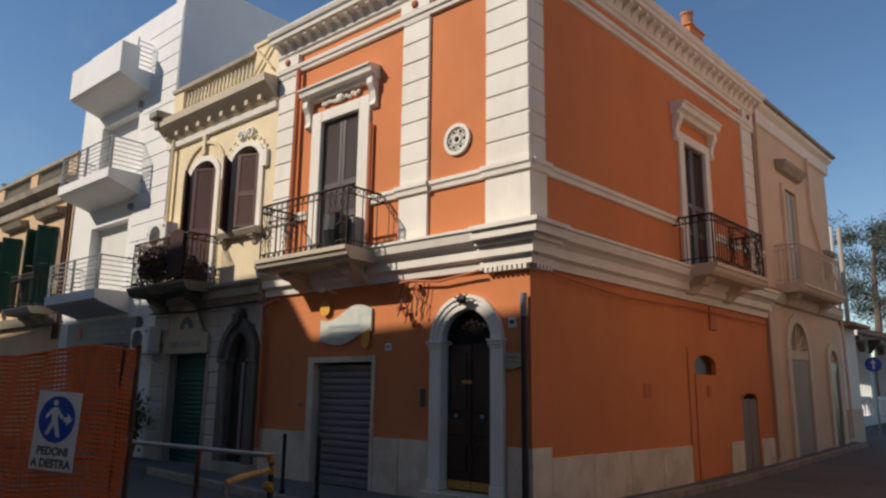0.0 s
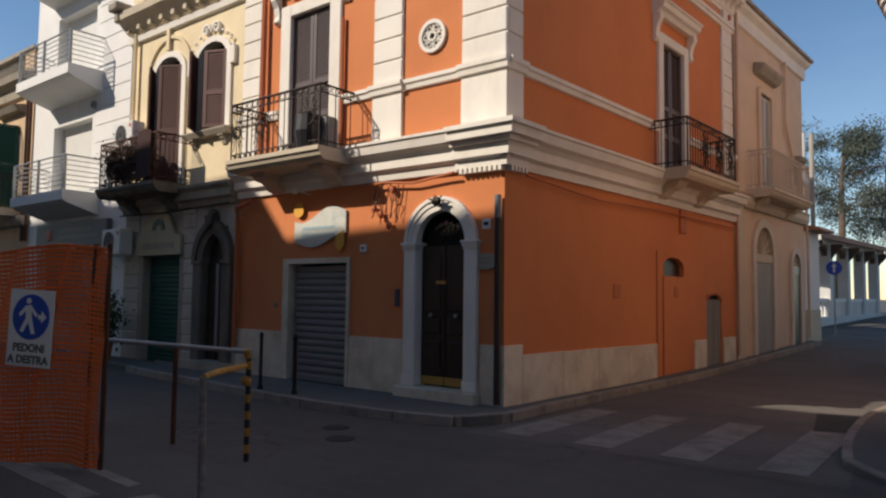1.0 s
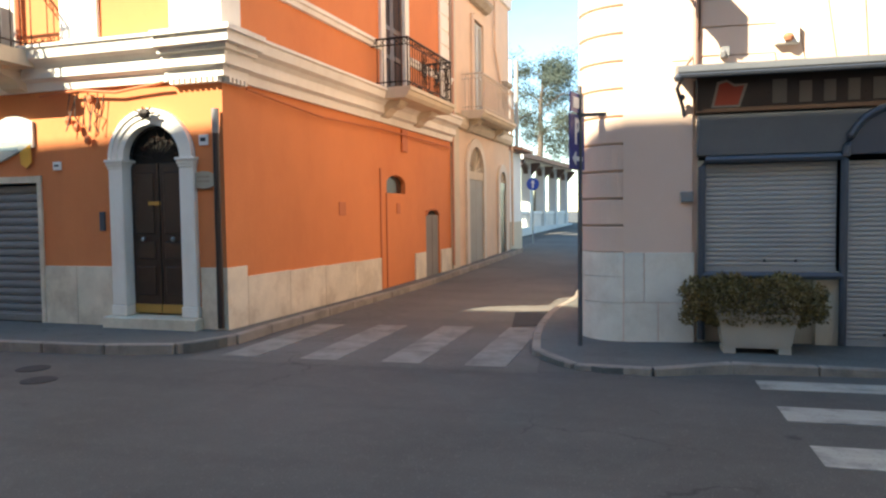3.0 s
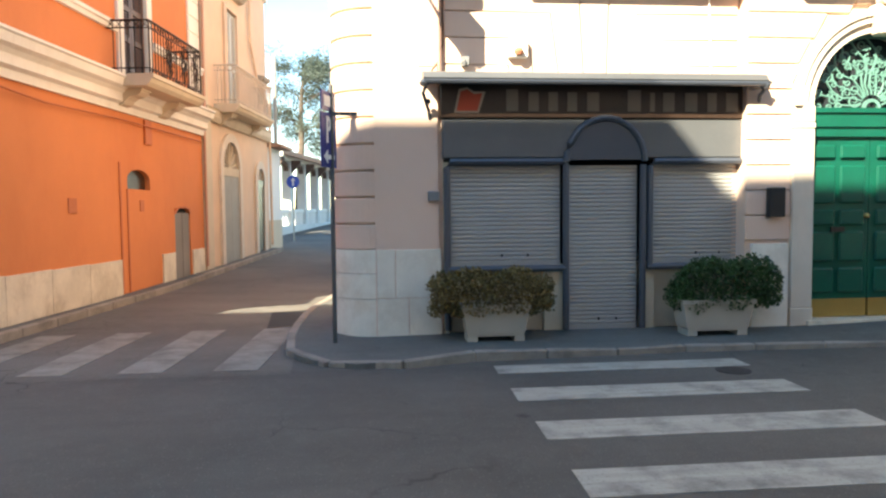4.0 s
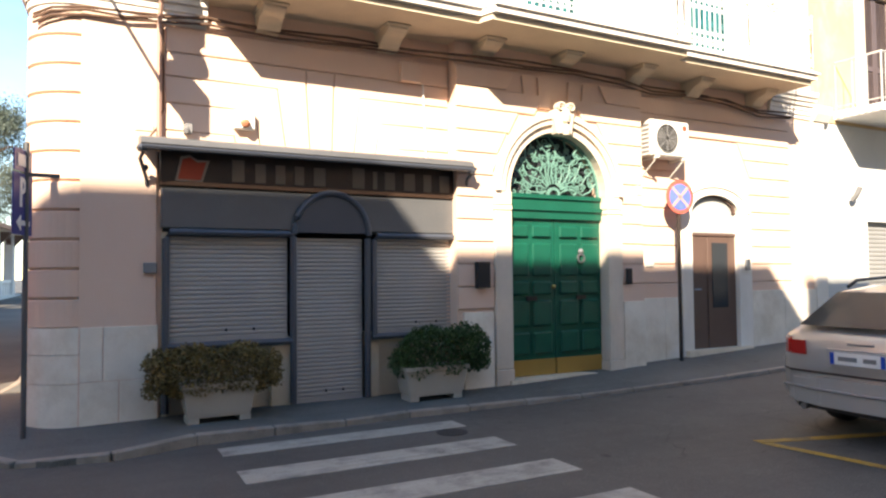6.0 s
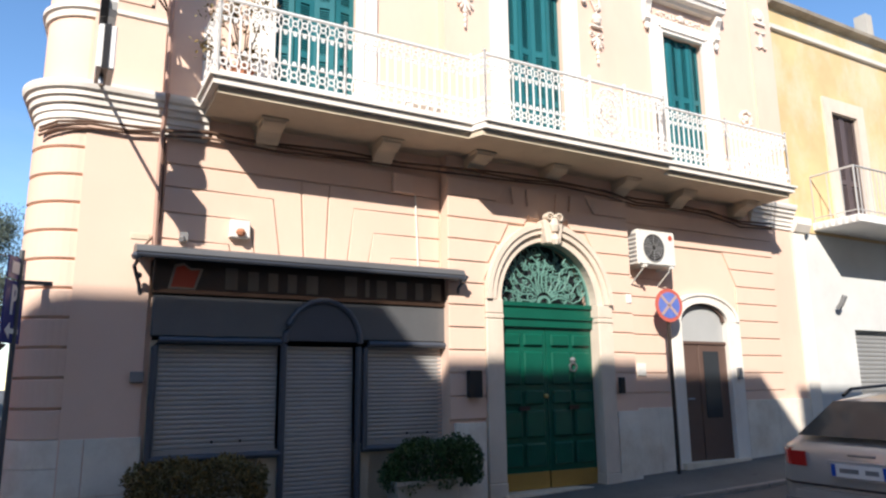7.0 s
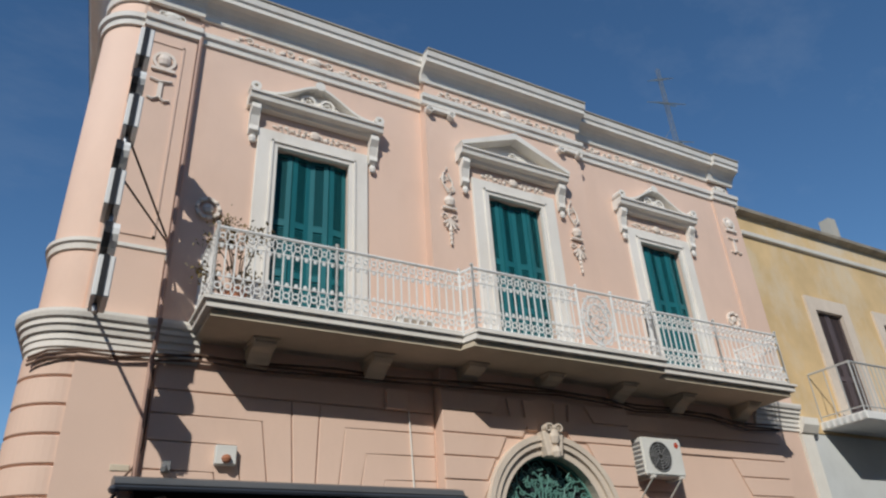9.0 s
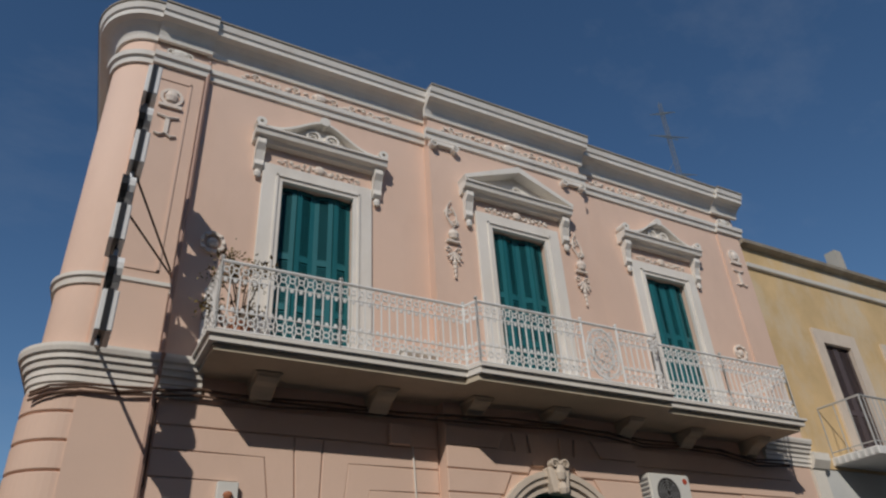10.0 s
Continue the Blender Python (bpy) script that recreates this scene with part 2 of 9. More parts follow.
IRON = mat("rusty_black_iron", (0.030, 0.024, 0.021), 0.6, metal=0.5, var=0.3, scale=8, dirt=(0.10, 0.04, 0.02), dirt_amt=0.6, dirt_scale=6)
RUST = mat("rust_brown_iron", (0.10, 0.045, 0.028), 0.7, metal=0.3, var=0.3, scale=6)
WHITE_IRON = mat("white_painted_iron", (0.80, 0.79, 0.76), 0.5, var=0.05, dirt=(0.55, 0.48, 0.40), dirt_amt=0.3, dirt_scale=5)
PALE_STEEL = mat("pale_grey_painted_steel", (0.50, 0.50, 0.48), 0.5, metal=0.2, var=0.1)
STEEL = mat("grey_steel", (0.32, 0.33, 0.34), 0.4, metal=0.8, var=0.1)
POLE_GREY = mat("dull_grey_pole_paint", (0.11, 0.115, 0.12), 0.5, metal=0.4, var=0.15)
DARK_PIPE = mat("dark_bronze_pipe", (0.045, 0.035, 0.032), 0.45, metal=0.4, var=0.15)
BRASS = mat("brass_plate", (0.52, 0.33, 0.10), 0.35, metal=0.6, var=0.12)
ASPHALT = road_mat("worn_asphalt", (0.114, 0.107, 0.096))
SIDE_ASPHALT = road_mat("older_asphalt", (0.150, 0.140, 0.124))
PAVING = road_mat("grey_pavement_asphalt", (0.135, 0.136, 0.124))
KERB = mat("limestone_kerb", (0.29, 0.25, 0.21), 0.8, var=0.2, scale=3, dirt=(0.12, 0.108, 0.094), dirt_amt=0.75, dirt_scale=2.5, per_object=0.1, bump=0.25)
ZEBRA = road_mat("worn_road_paint", (0.125, 0.118, 0.106), (0.42, 0.40, 0.345), 0.35)
FADED_ZEBRA = road_mat("faded_road_paint", (0.135, 0.126, 0.113), (0.30, 0.285, 0.25), 0.55)
YELLOW_PAINT = road_mat("yellow_road_paint", (0.115, 0.11, 0.10), (0.50, 0.30, 0.05), 0.6)
TAR = mat("dark_tar_patch", (0.035, 0.034, 0.034), 0.8, var=0.2, fine=110, bump=0.4)
CONCRETE = mat("cast_concrete", (0.43, 0.395, 0.335), 0.85, var=0.1, dirt=(0.36, 0.32, 0.26), dirt_amt=0.5, dirt_scale=2)
HEDGE = mat("hedge_leaf", (0.040, 0.085, 0.020), 0.55, var=0.25, scale=5, island=0.45)
HEDGE_DRY = mat("dry_hedge_leaf", (0.19, 0.135, 0.045), 0.6, var=0.3, scale=4, dirt=(0.19, 0.12, 0.045), dirt_amt=0.7, dirt_scale=3, island=0.45)
# foliage greyed and lightened: haze of distance is put into the colour
PINE = mat("pine_foliage", (0.105, 0.130, 0.098), 0.65, var=0.25, island=0.4)
BARK = mat("grey_bark", (0.14, 0.11, 0.085), 0.9, var=0.25, scale=6, bump=0.5)
TERRACOTTA = mat("terracotta", (0.42, 0.17, 0.09), 0.8, var=0.12)
ROOF_TILE = mat("clay_roof_tile", (0.44, 0.24, 0.16), 0.85, var=0.2, scale=4)
NET = mat("orange_plastic_net", (0.85, 0.16, 0.03), 0.5, var=0.08)
SIGN_WHITE = mat("white_sign_face", (0.78, 0.78, 0.76), 0.4, var=0.03, dirt=(0.6, 0.58, 0.54), dirt_amt=0.25, dirt_scale=3)
SIGN_BLUE = mat("blue_sign_face", (0.012, 0.075, 0.42), 0.35, var=0.05)
FADED_BLACK = mat("faded_black_sign_paint", (0.13, 0.125, 0.12), 0.6, var=0.2, scale=8)
SIGN_BLACK = mat("black_sign_paint", (0.02, 0.02, 0.025), 0.45, var=0.05)
PARK_BLUE = mat("indigo_sign_face", (0.030, 0.040, 0.21), 0.35, var=0.05)
FADED_BAR = mat("faded_red_bar", (0.42, 0.30, 0.29), 0.5, var=0.12)
TYMPANUM = mat("pale_grey_door_panel", (0.42, 0.43, 0.42), 0.45, var=0.08)
RED_RIM = mat("red_sign_rim", (0.50, 0.115, 0.085), 0.45, var=0.08)
PLASTIC_WHITE = mat("off_white_plastic", (0.72, 0.71, 0.66), 0.45, var=0.04, dirt=(0.5, 0.48, 0.42), dirt_amt=0.25, dirt_scale=4)
PLASTIC_BLACK = mat("black_plastic", (0.018, 0.018, 0.02), 0.4, var=0.1)
PLASTIC_GREY = mat("grey_plastic", (0.22, 0.22, 0.22), 0.5, var=0.08)
CABLE = mat("old_cable", (0.13, 0.075, 0.05), 0.7, var=0.2)
YELLOW_STRIPE = mat("yellow_hazard_paint", (0.46, 0.205, 0.03), 0.6, var=0.25, scale=9, dirt=(0.10, 0.06, 0.035), dirt_amt=0.8, dirt_scale=9)
CAR_PAINT = mat("silver_car_paint", (0.52, 0.52, 0.505), 0.32, metal=0.5, var=0.02, scale=2, fine=300, bump=0.0, coat=0.8)
RUBBER = mat("tyre_rubber", (0.02, 0.02, 0.02), 0.85, var=0.15)
CAR_GLASS = mat("tinted_car_glass", (0.095, 0.105, 0.105), 0.05, var=0.02, bump=0.0, spec=0.35, coat=0.0)
TAIL_RED = mat("red_lamp_lens", (0.45, 0.02, 0.015), 0.15, var=0.05, bump=0.0, coat=0.6)
# near-black colour stands for the shade inside openings
DARK_VOID = mat("unlit_hollow_black", (0.02, 0.018, 0.016), 0.9, var=0.1)
PANE = mat("dark_window_glass", (0.03, 0.035, 0.04), 0.08, var=0.02, bump=0.0, spec=0.7)
FAR_PLASTER = mat("opposite_plaster", (0.55, 0.50, 0.43), 0.9, var=0.08)
PAINTED_SIGN = mat("hand_painted_sign", (0.62, 0.62, 0.55), 0.6, var=0.1, dirt=(0.30, 0.42, 0.46), dirt_amt=0.6, dirt_scale=5)
PAINT_YELLOW = mat("yellow_shape_paint", (0.75, 0.38, 0.05), 0.6, var=0.12)
CLOTH = mat("dark_flag_cloth", (0.05, 0.02, 0.018), 0.9, var=0.2)
TAPE = mat("red_white_tape", (0.75, 0.45, 0.40), 0.5, var=0.2, dirt=(0.6, 0.05, 0.03), dirt_amt=1.0, dirt_scale=9)


# ---- mesh helpers ----
def wall_frame(x, y, deg):
    """Local axes of a facade: along it, into it, up."""
    return pose(x, y, 0, 0, 0, deg)


FO = wall_frame(-4.94, 8.40, -2.95)
FS = wall_frame(-4.94, 8.40, 83.94)
FP = wall_frame(0, 8.58, 0)
IDENT = Matrix.Identity(4)


def thing(name, m, label, category, group="", kind=""):
    ob = new(name)
    ob.empty_display_size = 0.1
    ob.matrix_world = m
    return tagged(ob, label, category, group, kind)


def mesh_of(name, bm, material, m=None, smooth=False):
    if m is not None:
        bm.transform(m)
    bmesh.ops.recalc_face_normals(bm, faces=bm.faces)
    me = bpy.data.meshes.new(name)
    bm.to_mesh(me)
    bm.free()
    if smooth:
        me.shade_smooth()
    me.materials.append(material)
    return me


def part(name, bm, material, parent, label="", m=None, smooth=False):
    if bm.verts:
        ob = new(name, mesh_of(name, bm, material, m, smooth))
    else:
        bm.free()
        ob = new(name)
        ob.empty_display_size = 0.1
    if parent is not None:
        top = parent
        world_m = parent.matrix_world.copy() if parent.parent is None else Matrix.Identity(4)
        ob.parent = top
        ob.matrix_parent_inverse = world_m.inverted() if parent.parent is None else Matrix.Identity(4)
    if label:
        ob["label"] = label
    return ob


def solo(name, bm, material, label, category, group="", kind="", m=None, smooth=False):
    return tagged(new(name, mesh_of(name, bm, material, m, smooth)), label, category, group, kind)


def box(bm, x0, x1, y0, y1, z0, z1, m=None):
    vs = [bm.verts.new((x, y, z)) for x in (x0, x1) for y in (y0, y1) for z in (z0, z1)]
    for f in ((0, 1, 3, 2), (4, 6, 7, 5), (0, 4, 5, 1), (2, 3, 7, 6), (0, 2, 6, 4), (1, 5, 7, 3)):
        bm.faces.new([vs[i] for i in f])
    if m is not None:
        bmesh.ops.transform(bm, matrix=m, verts=vs)
    return vs


def bev(bm, width=0.01, seg=1):
    bmesh.ops.bevel(bm, geom=list(bm.edges), offset=width, segments=seg, affect="EDGES", clamp_overlap=True)
    return bm


def prism(bm, pts, a0, a1, axis="y", m=None):
    """A flat outline drawn out along one axis. Outline in (x, z), (y, z) or (x, y) for axis y, x or z."""
    def at(p, a):
        return {"y": (p[0], a, p[1]), "x": (a, p[0], p[1]), "z": (p[0], p[1], a)}[axis]
    lo = [bm.verts.new(at(p, a0)) for p in pts]
    hi = [bm.verts.new(at(p, a1)) for p in pts]
    bm.faces.new(lo)
    bm.faces.new(hi[::-1])
    n = len(pts)
    for i in range(n):
        j = (i + 1) % n
        bm.faces.new((lo[i], hi[i], hi[j], lo[j]))
    if m is not None:
        bmesh.ops.transform(bm, matrix=m, verts=lo + hi)
    return lo + hi


def tube(bm, pts, r, n=6, close=False):
    pts = [Vector(p) for p in pts]
    rings = []
    k = len(pts)
    for i, p in enumerate(pts):
        if close:
            d = pts[(i + 1) % k] - pts[i - 1]
        else:
            d = pts[min(i + 1, k - 1)] - pts[max(i - 1, 0)]
        d = d.normalized() if d.length > 1e-9 else Vector((0, 0, 1))
        a = d.cross(Vector((0, 0, 1)) if abs(d.z) < 0.95 else Vector((1, 0, 0))).normalized()
        b = d.cross(a)
        rings.append([bm.verts.new(p + r * (math.cos(2 * math.pi * j / n) * a + math.sin(2 * math.pi * j / n) * b)) for j in range(n)])
    m = k if close else k - 1
    for i in range(m):
        u, v = rings[i], rings[(i + 1) % k]
        for j in range(n):
            bm.faces.new((u[j], u[(j + 1) % n], v[(j + 1) % n], v[j]))
    if not close:
        bm.faces.new(rings[0][::-1])
        bm.faces.new(rings[-1])


def arch(bm, cx, zs, ri, ro, y0, y1, n=18, a0=0.0, a1=180.0, ez=1.0):
    """A curved band standing on a springing line; ez stretches its rise."""
    cols = []
    for i in range(n + 1):
        a = radians(a0 + (a1 - a0) * i / n)
        c, s = math.cos(a), math.sin(a) * ez
        cols.append([bm.verts.new((cx + r * c, y, zs + r * s)) for r in (ri, ro) for y in (y0, y1)])
    full = abs(a1 - a0 - 360) < 1e-6
    if full:
        cols[-1] = cols[0]
    for u, v in zip(cols, cols[1:]):
        for a, b in ((0, 1), (1, 3), (3, 2), (2, 0)):
            bm.faces.new((u[a], u[b], v[b], v[a]))
    if not full:
        for c in (cols[0], cols[-1]):
            bm.faces.new((c[0], c[1], c[3], c[2]))


def half_disc(cx, zs, r, n=18, ez=1.0):
    return [(cx + r * math.cos(math.pi * i / n), zs + r * ez * math.sin(math.pi * i / n)) for i in range(n + 1)]


def lathe(bm, prof, cx=0.0, cy=0.0, n=14):
    """Profile of (radius, z) turned about a vertical axis."""
    rings = [[bm.verts.new((cx + r * math.cos(2 * math.pi * j / n), cy + r * math.sin(2 * math.pi * j / n), z)) for j in range(n)] for r, z in prof]
    for u, v in zip(rings, rings[1:]):
        for j in range(n):
            bm.faces.new((u[j], u[(j + 1) % n], v[(j + 1) % n], v[j]))
    bm.faces.new(rings[0][::-1])
    bm.faces.new(rings[-1])


def holed_wall(bm, x0, x1, z0, z1, y0, y1, holes):
    """A thick wall in one piece, with openings (x0, x1, z0, z1) through it."""
    xs = [x for x in sorted({x0, x1, *[h[0] for h in holes], *[h[1] for h in holes]}) if x0 <= x <= x1]
    zs = [z for z in sorted({z0, z1, *[h[2] for h in holes], *[h[3] for h in holes]}) if z0 <= z <= z1]
    made = {}

    def v(i, j, k):
        if (i, j, k) not in made:
            made[i, j, k] = bm.verts.new((xs[i], (y0, y1)[k], zs[j]))
        return made[i, j, k]

    def solid(i, j):
        if not (0 <= i < len(xs) - 1 and 0 <= j < len(zs) - 1):
            return False
        x, z = (xs[i] + xs[i + 1]) / 2, (zs[j] + zs[j + 1]) / 2
        return not any(h[0] < x < h[1] and h[2] < z < h[3] for h in holes)

    for i in range(len(xs) - 1):
        for j in range(len(zs) - 1):
            if not solid(i, j):
                continue
            for k in (0, 1):
                bm.faces.new((v(i, j, k), v(i + 1, j, k), v(i + 1, j + 1, k), v(i, j + 1, k)))
            for di, dj, e in ((-1, 0, ((i, j), (i, j + 1))), (1, 0, ((i + 1, j), (i + 1, j + 1))), (0, -1, ((i, j), (i + 1, j))), (0, 1, ((i, j + 1), (i + 1, j + 1)))):
                if not solid(i + di, j + dj):
                    (p, q), (r, t) = e
                    bm.faces.new((v(p, q, 0), v(r, t, 0), v(r, t, 1), v(p, q, 1)))


def spandrels(bm, cx, zs, r, top, y0, y1, n=12, ez=1.0):
    """Fills the corners between an arch and the square head of its opening."""
    arc = half_disc(cx, zs, r, 2 * n, ez)
    right = [p for p in arc if p[0] >= cx - 1e-6]
    prism(bm, right + [(cx, top), (cx + r, top)], y0, y1)
    left = [p for p in arc if p[0] <= cx + 1e-6]
    prism(bm, left + [(cx - r, top), (cx, top)], y0, y1)


def moulding(bm, x0, x1, prof, ends=True):
    """A horizontal moulding: outline in (depth, height) drawn along the facade."""
    prism(bm, prof, x0, x1, "x")


def round_moulding(bm, prof, cx, cy, a0, a1, n=10):
    """The same moulding carried round a curved corner; depth counts outwards from the centre."""
    rings = []
    for i in range(n + 1):
        a = radians(a0 + (a1 - a0) * i / n)
        rings.append([bm.verts.new((cx + r * math.cos(a), cy + r * math.sin(a), z)) for r, z in prof])
    k = len(prof)
    for u, v in zip(rings, rings[1:]):
        for j in range(k):
            bm.faces.new((u[j], u[(j + 1) % k], v[(j + 1) % k], v[j]))
    bm.faces.new(rings[0])
    bm.faces.new(rings[-1][::-1])


def soft_step(v, w=1.5):
    return w * math.log1p(math.exp(min(40.0, v / w)))


def ground_z(x, y):
    return 0.045 * soft_step(min(x, 25) - 5.4, 0.6) + 0.030 * soft_step(min(y, 45) - 15.0, 1.0) - 0.045 * soft_step(-5.4, 0.6) * 0


PAVE = 0.12


# ---- recurring facade pieces ----
def louvre_leaf(parent, name, m, w, h, material, rails=(0.5,), slat=0.045, turn=0.0, label="", hinge=0):
    """One louvred shutter leaf, its hinge edge at the origin, opened by turn degrees."""
    sx = 1 if hinge == 0 else -1
    mm = m @ pose(0, 0, 0, 0, 0, turn)
    bm = bmesh.new()
    st = 0.075
    def bx(a, b, c, d, e, f):
        box(bm, min(a * sx, b * sx), max(a * sx, b * sx), c, d, e, f)
    bx(0, st, -0.02, 0.02, 0, h)
    bx(w - st, w, -0.02, 0.02, 0, h)
    zs = [0.0] + [r * h for r in rails] + [h]
    for i, z in enumerate(zs):
        bx(st, w - st, -0.018, 0.018, max(0, z - 0.05), min(h, z + 0.05))
    leaf = part(name, bm, material, parent, label, mm)
    for a, b in zip(zs, zs[1:]):
        bm = bmesh.new()
        z = a + 0.06
        while z + slat < b - 0.04:
            x0, x1 = sorted((st * sx, (w - st) * sx))
            vs = [bm.verts.new(p) for p in ((x0, -0.016, z), (x1, -0.016, z), (x1, 0.016, z + slat), (x0, 0.016, z + slat),
                                            (x0, -0.016, z + 0.008), (x1, -0.016, z + 0.008), (x1, 0.016, z + slat + 0.008), (x0, 0.016, z + slat + 0.008))]
            for f in ((0, 1, 2, 3), (4, 7, 6, 5), (0, 4, 5, 1), (1, 5, 6, 2), (2, 6, 7, 3), (3, 7, 4, 0)):
                bm.faces.new([vs[i] for i in f])
            z += slat
        tagged(part("louvres", bm, material, leaf, "", mm), kind="stuff")
    return leaf


def roller(bm, x0, x1, y, z0, z1, pitch=0.075, depth=0.014):
    """A roller shutter: one curtain of bowed laths."""
    prof = [(y + 0.04, z0)]
    n = max(1, round((z1 - z0) / pitch))
    h = (z1 - z0) / n
    for k in range(n):
        z = z0 + k * h
        prof += [(y + depth, z + h * 0.02), (y, z + h * 0.14), (y - depth * 0.35, z + h * 0.5), (y, z + h * 0.86), (y + depth, z + h * 0.96)]
    prof.append((y + 0.04, z1))
    prism(bm, prof, x0, x1, "x")


def window_dark(parent, m, x0, x1, z0, z1, y):
    bm = bmesh.new()
    box(bm, x0, x1, y, y + 0.03, z0, z1)
    return part("pane", bm, PANE, parent, "dark window glass", m)


def corbel(bm, cx, z_top, proj, h, w=0.26):
    """A scrolled bracket under a balcony."""
    prof = [(0.0, z_top), (-proj, z_top), (-proj, z_top - h * 0.22), (-proj * 0.86, z_top - h * 0.40), (-proj * 0.62, z_top - h * 0.48),
            (-proj * 0.46, z_top - h * 0.66), (-proj * 0.34, z_top - h * 0.9), (-proj * 0.15, z_top - h), (0.0, z_top - h)]
    prism(bm, prof, cx - w / 2, cx + w / 2, "x")
    box(bm, cx - w / 2 - 0.03, cx + w / 2 + 0.03, -proj - 0.03, 0, z_top - h * 0.12, z_top - 0.002)


def scroll(bm, cx, cz, r, y0, y1, turns=1.6, start=0.0, flip=1, thick=0.3):
    """A flat volute."""
    n = int(14 * turns)
    pts_o, pts_i = [], []
    for i in range(n + 1):
        t = i / n
        a = radians(start) + flip * t * turns * 2 * math.pi
        ro = r * (1 - 0.8 * t)
        ri = ro - r * thick * (1 - 0.6 * t)
        pts_o.append((cx + ro * math.cos(a), cz + ro * math.sin(a)))
        pts_i.append((cx + max(ri, 0.002) * math.cos(a), cz + max(ri, 0.002) * math.sin(a)))
    cols = [[bm.verts.new((o[0], y0, o[1])), bm.verts.new((o[0], y1, o[1])), bm.verts.new((i_[0], y1, i_[1])), bm.verts.new((i_[0], y0, i_[1]))] for o, i_ in zip(pts_o, pts_i)]
    for u, v in zip(cols, cols[1:]):
        for a, b in ((0, 1), (1, 2), (2, 3), (3, 0)):
            bm.faces.new((u[a], u[b], v[b], v[a]))
    bm.faces.new(cols[0])
    bm.faces.new(cols[-1][::-1])


def blob(bm, x, y, z, rx, ry, rz, n=8):
    """A small rounded boss."""
    k = 4
    rings = []
    for i in range(1, k):
        a = math.pi * i / k
        rings.append([bm.verts.new((x + rx * math.sin(a) * math.cos(2 * math.pi * j / n), y + ry * math.sin(a) * math.sin(2 * math.pi * j / n), z + rz * math.cos(a))) for j in range(n)])
    top, bot = bm.verts.new((x, y, z + rz)), bm.verts.new((x, y, z - rz))
    for j in range(n):
        bm.faces.new((top, rings[0][j], rings[0][(j + 1) % n]))
        bm.faces.new((bot, rings[-1][(j + 1) % n], rings[-1][j]))
    for u, v in zip(rings, rings[1:]):
        for j in range(n):
            bm.faces.new((u[j], v[j], v[(j + 1) % n], u[(j + 1) % n]))


def leaf_ball(bm, rng, n, at, size, thick=0.35):
    """Many small folded leaves at points given by at(), for hedges and crowns."""
    for _ in range(n):
        p, out = at()
        d = Vector((rng.gauss(0, 1), rng.gauss(0, 1), rng.gauss(0, 1) + 0.3)).normalized()
        d = (d + out * 0.6).normalized()
        side = d.cross(Vector((rng.random() - 0.5, rng.random() - 0.5, rng.random() + 0.1))).normalized()
        s = size * rng.uniform(0.6, 1.3)
        nn = d.cross(side).normalized()
        a = bm.verts.new(p)
        b = bm.verts.new(p + d * s * 0.5 + side * s * thick + nn * s * 0.1)
        c = bm.verts.new(p + d * s)
        e = bm.verts.new(p + d * s * 0.5 - side * s * thick + nn * s * 0.1)
        bm.faces.new((a, b, c))
        bm.faces.new((a, c, e))


# ---- ground, road and pavements ----
def grid_lines(fine0, fine1, step, far):
    a = [fine0 + i * step for i in range(int((fine1 - fine0) / step) + 1)]
    out, s = [], step
    v = fine1
    while v < far:
        s *= 1.6
        v += s
        out.append(v)
    low, s, v = [], step, fine0
    while v > -far:
        s *= 1.6
        v -= s
        low.append(v)
    return low[::-1] + a + out


def build_ground():
    bm = bmesh.new()
    xs, ys = grid_lines(-30, 30, 1.0, 2500), grid_lines(-10, 50, 1.0, 2500)
    vs = [[bm.verts.new((x, y, ground_z(x, y))) for y in ys] for x in xs]
    for i in range(len(xs) - 1):
        for j in range(len(ys) - 1):
            bm.faces.new((vs[i][j], vs[i + 1][j], vs[i + 1][j + 1], vs[i][j + 1]))
    solo("ground", bm, ASPHALT, "worn grey asphalt street with darker patches", "road", kind="structure", smooth=True)


build_ground()


def os_point(s, out=0.0):
    p = FS @ Vector((s, -out, 0))
    return (p.x, p.y)


def of_point(s, out=0.0):
    p = FO @ Vector((s, -out, 0))
    return (p.x, p.y)


def pave_rise(x, y):
    """Height of the pavement over the road, dropped at the rounded shop corner."""
    fall = max(0.0, min(1.0, (8.25 - y) / 0.8)) * max(0.0, min(1.0, (x - 1.2) / 1.5))
    return PAVE - 0.07 * math.exp(-((x + 0.3) ** 2 + (y - 7.4) ** 2) / 1.3) - 0.065 * fall


def pavement(name, inner, outer, label):
    """A raised strip between a wall line and a kerb line of as many points, top following the street."""
    bm = bmesh.new()
    rows = []
    for (ax, ay), (bx, by) in zip(inner, outer):
        row = []
        for k in range(4):
            t = k / 3
            x, y = ax + (bx - ax) * t, ay + (by - ay) * t
            row.append(bm.verts.new((x, y, ground_z(x, y) + pave_rise(x, y))))
        row.append(bm.verts.new((bx, by, ground_z(bx, by) - 0.1)))
        rows.append(row)
    for u, v in zip(rows, rows[1:]):
        for k in range(4):
            bm.faces.new((u[k], u[k + 1], v[k + 1], v[k]))
    return solo(name, bm, PAVING, label, "pavement", kind="structure")


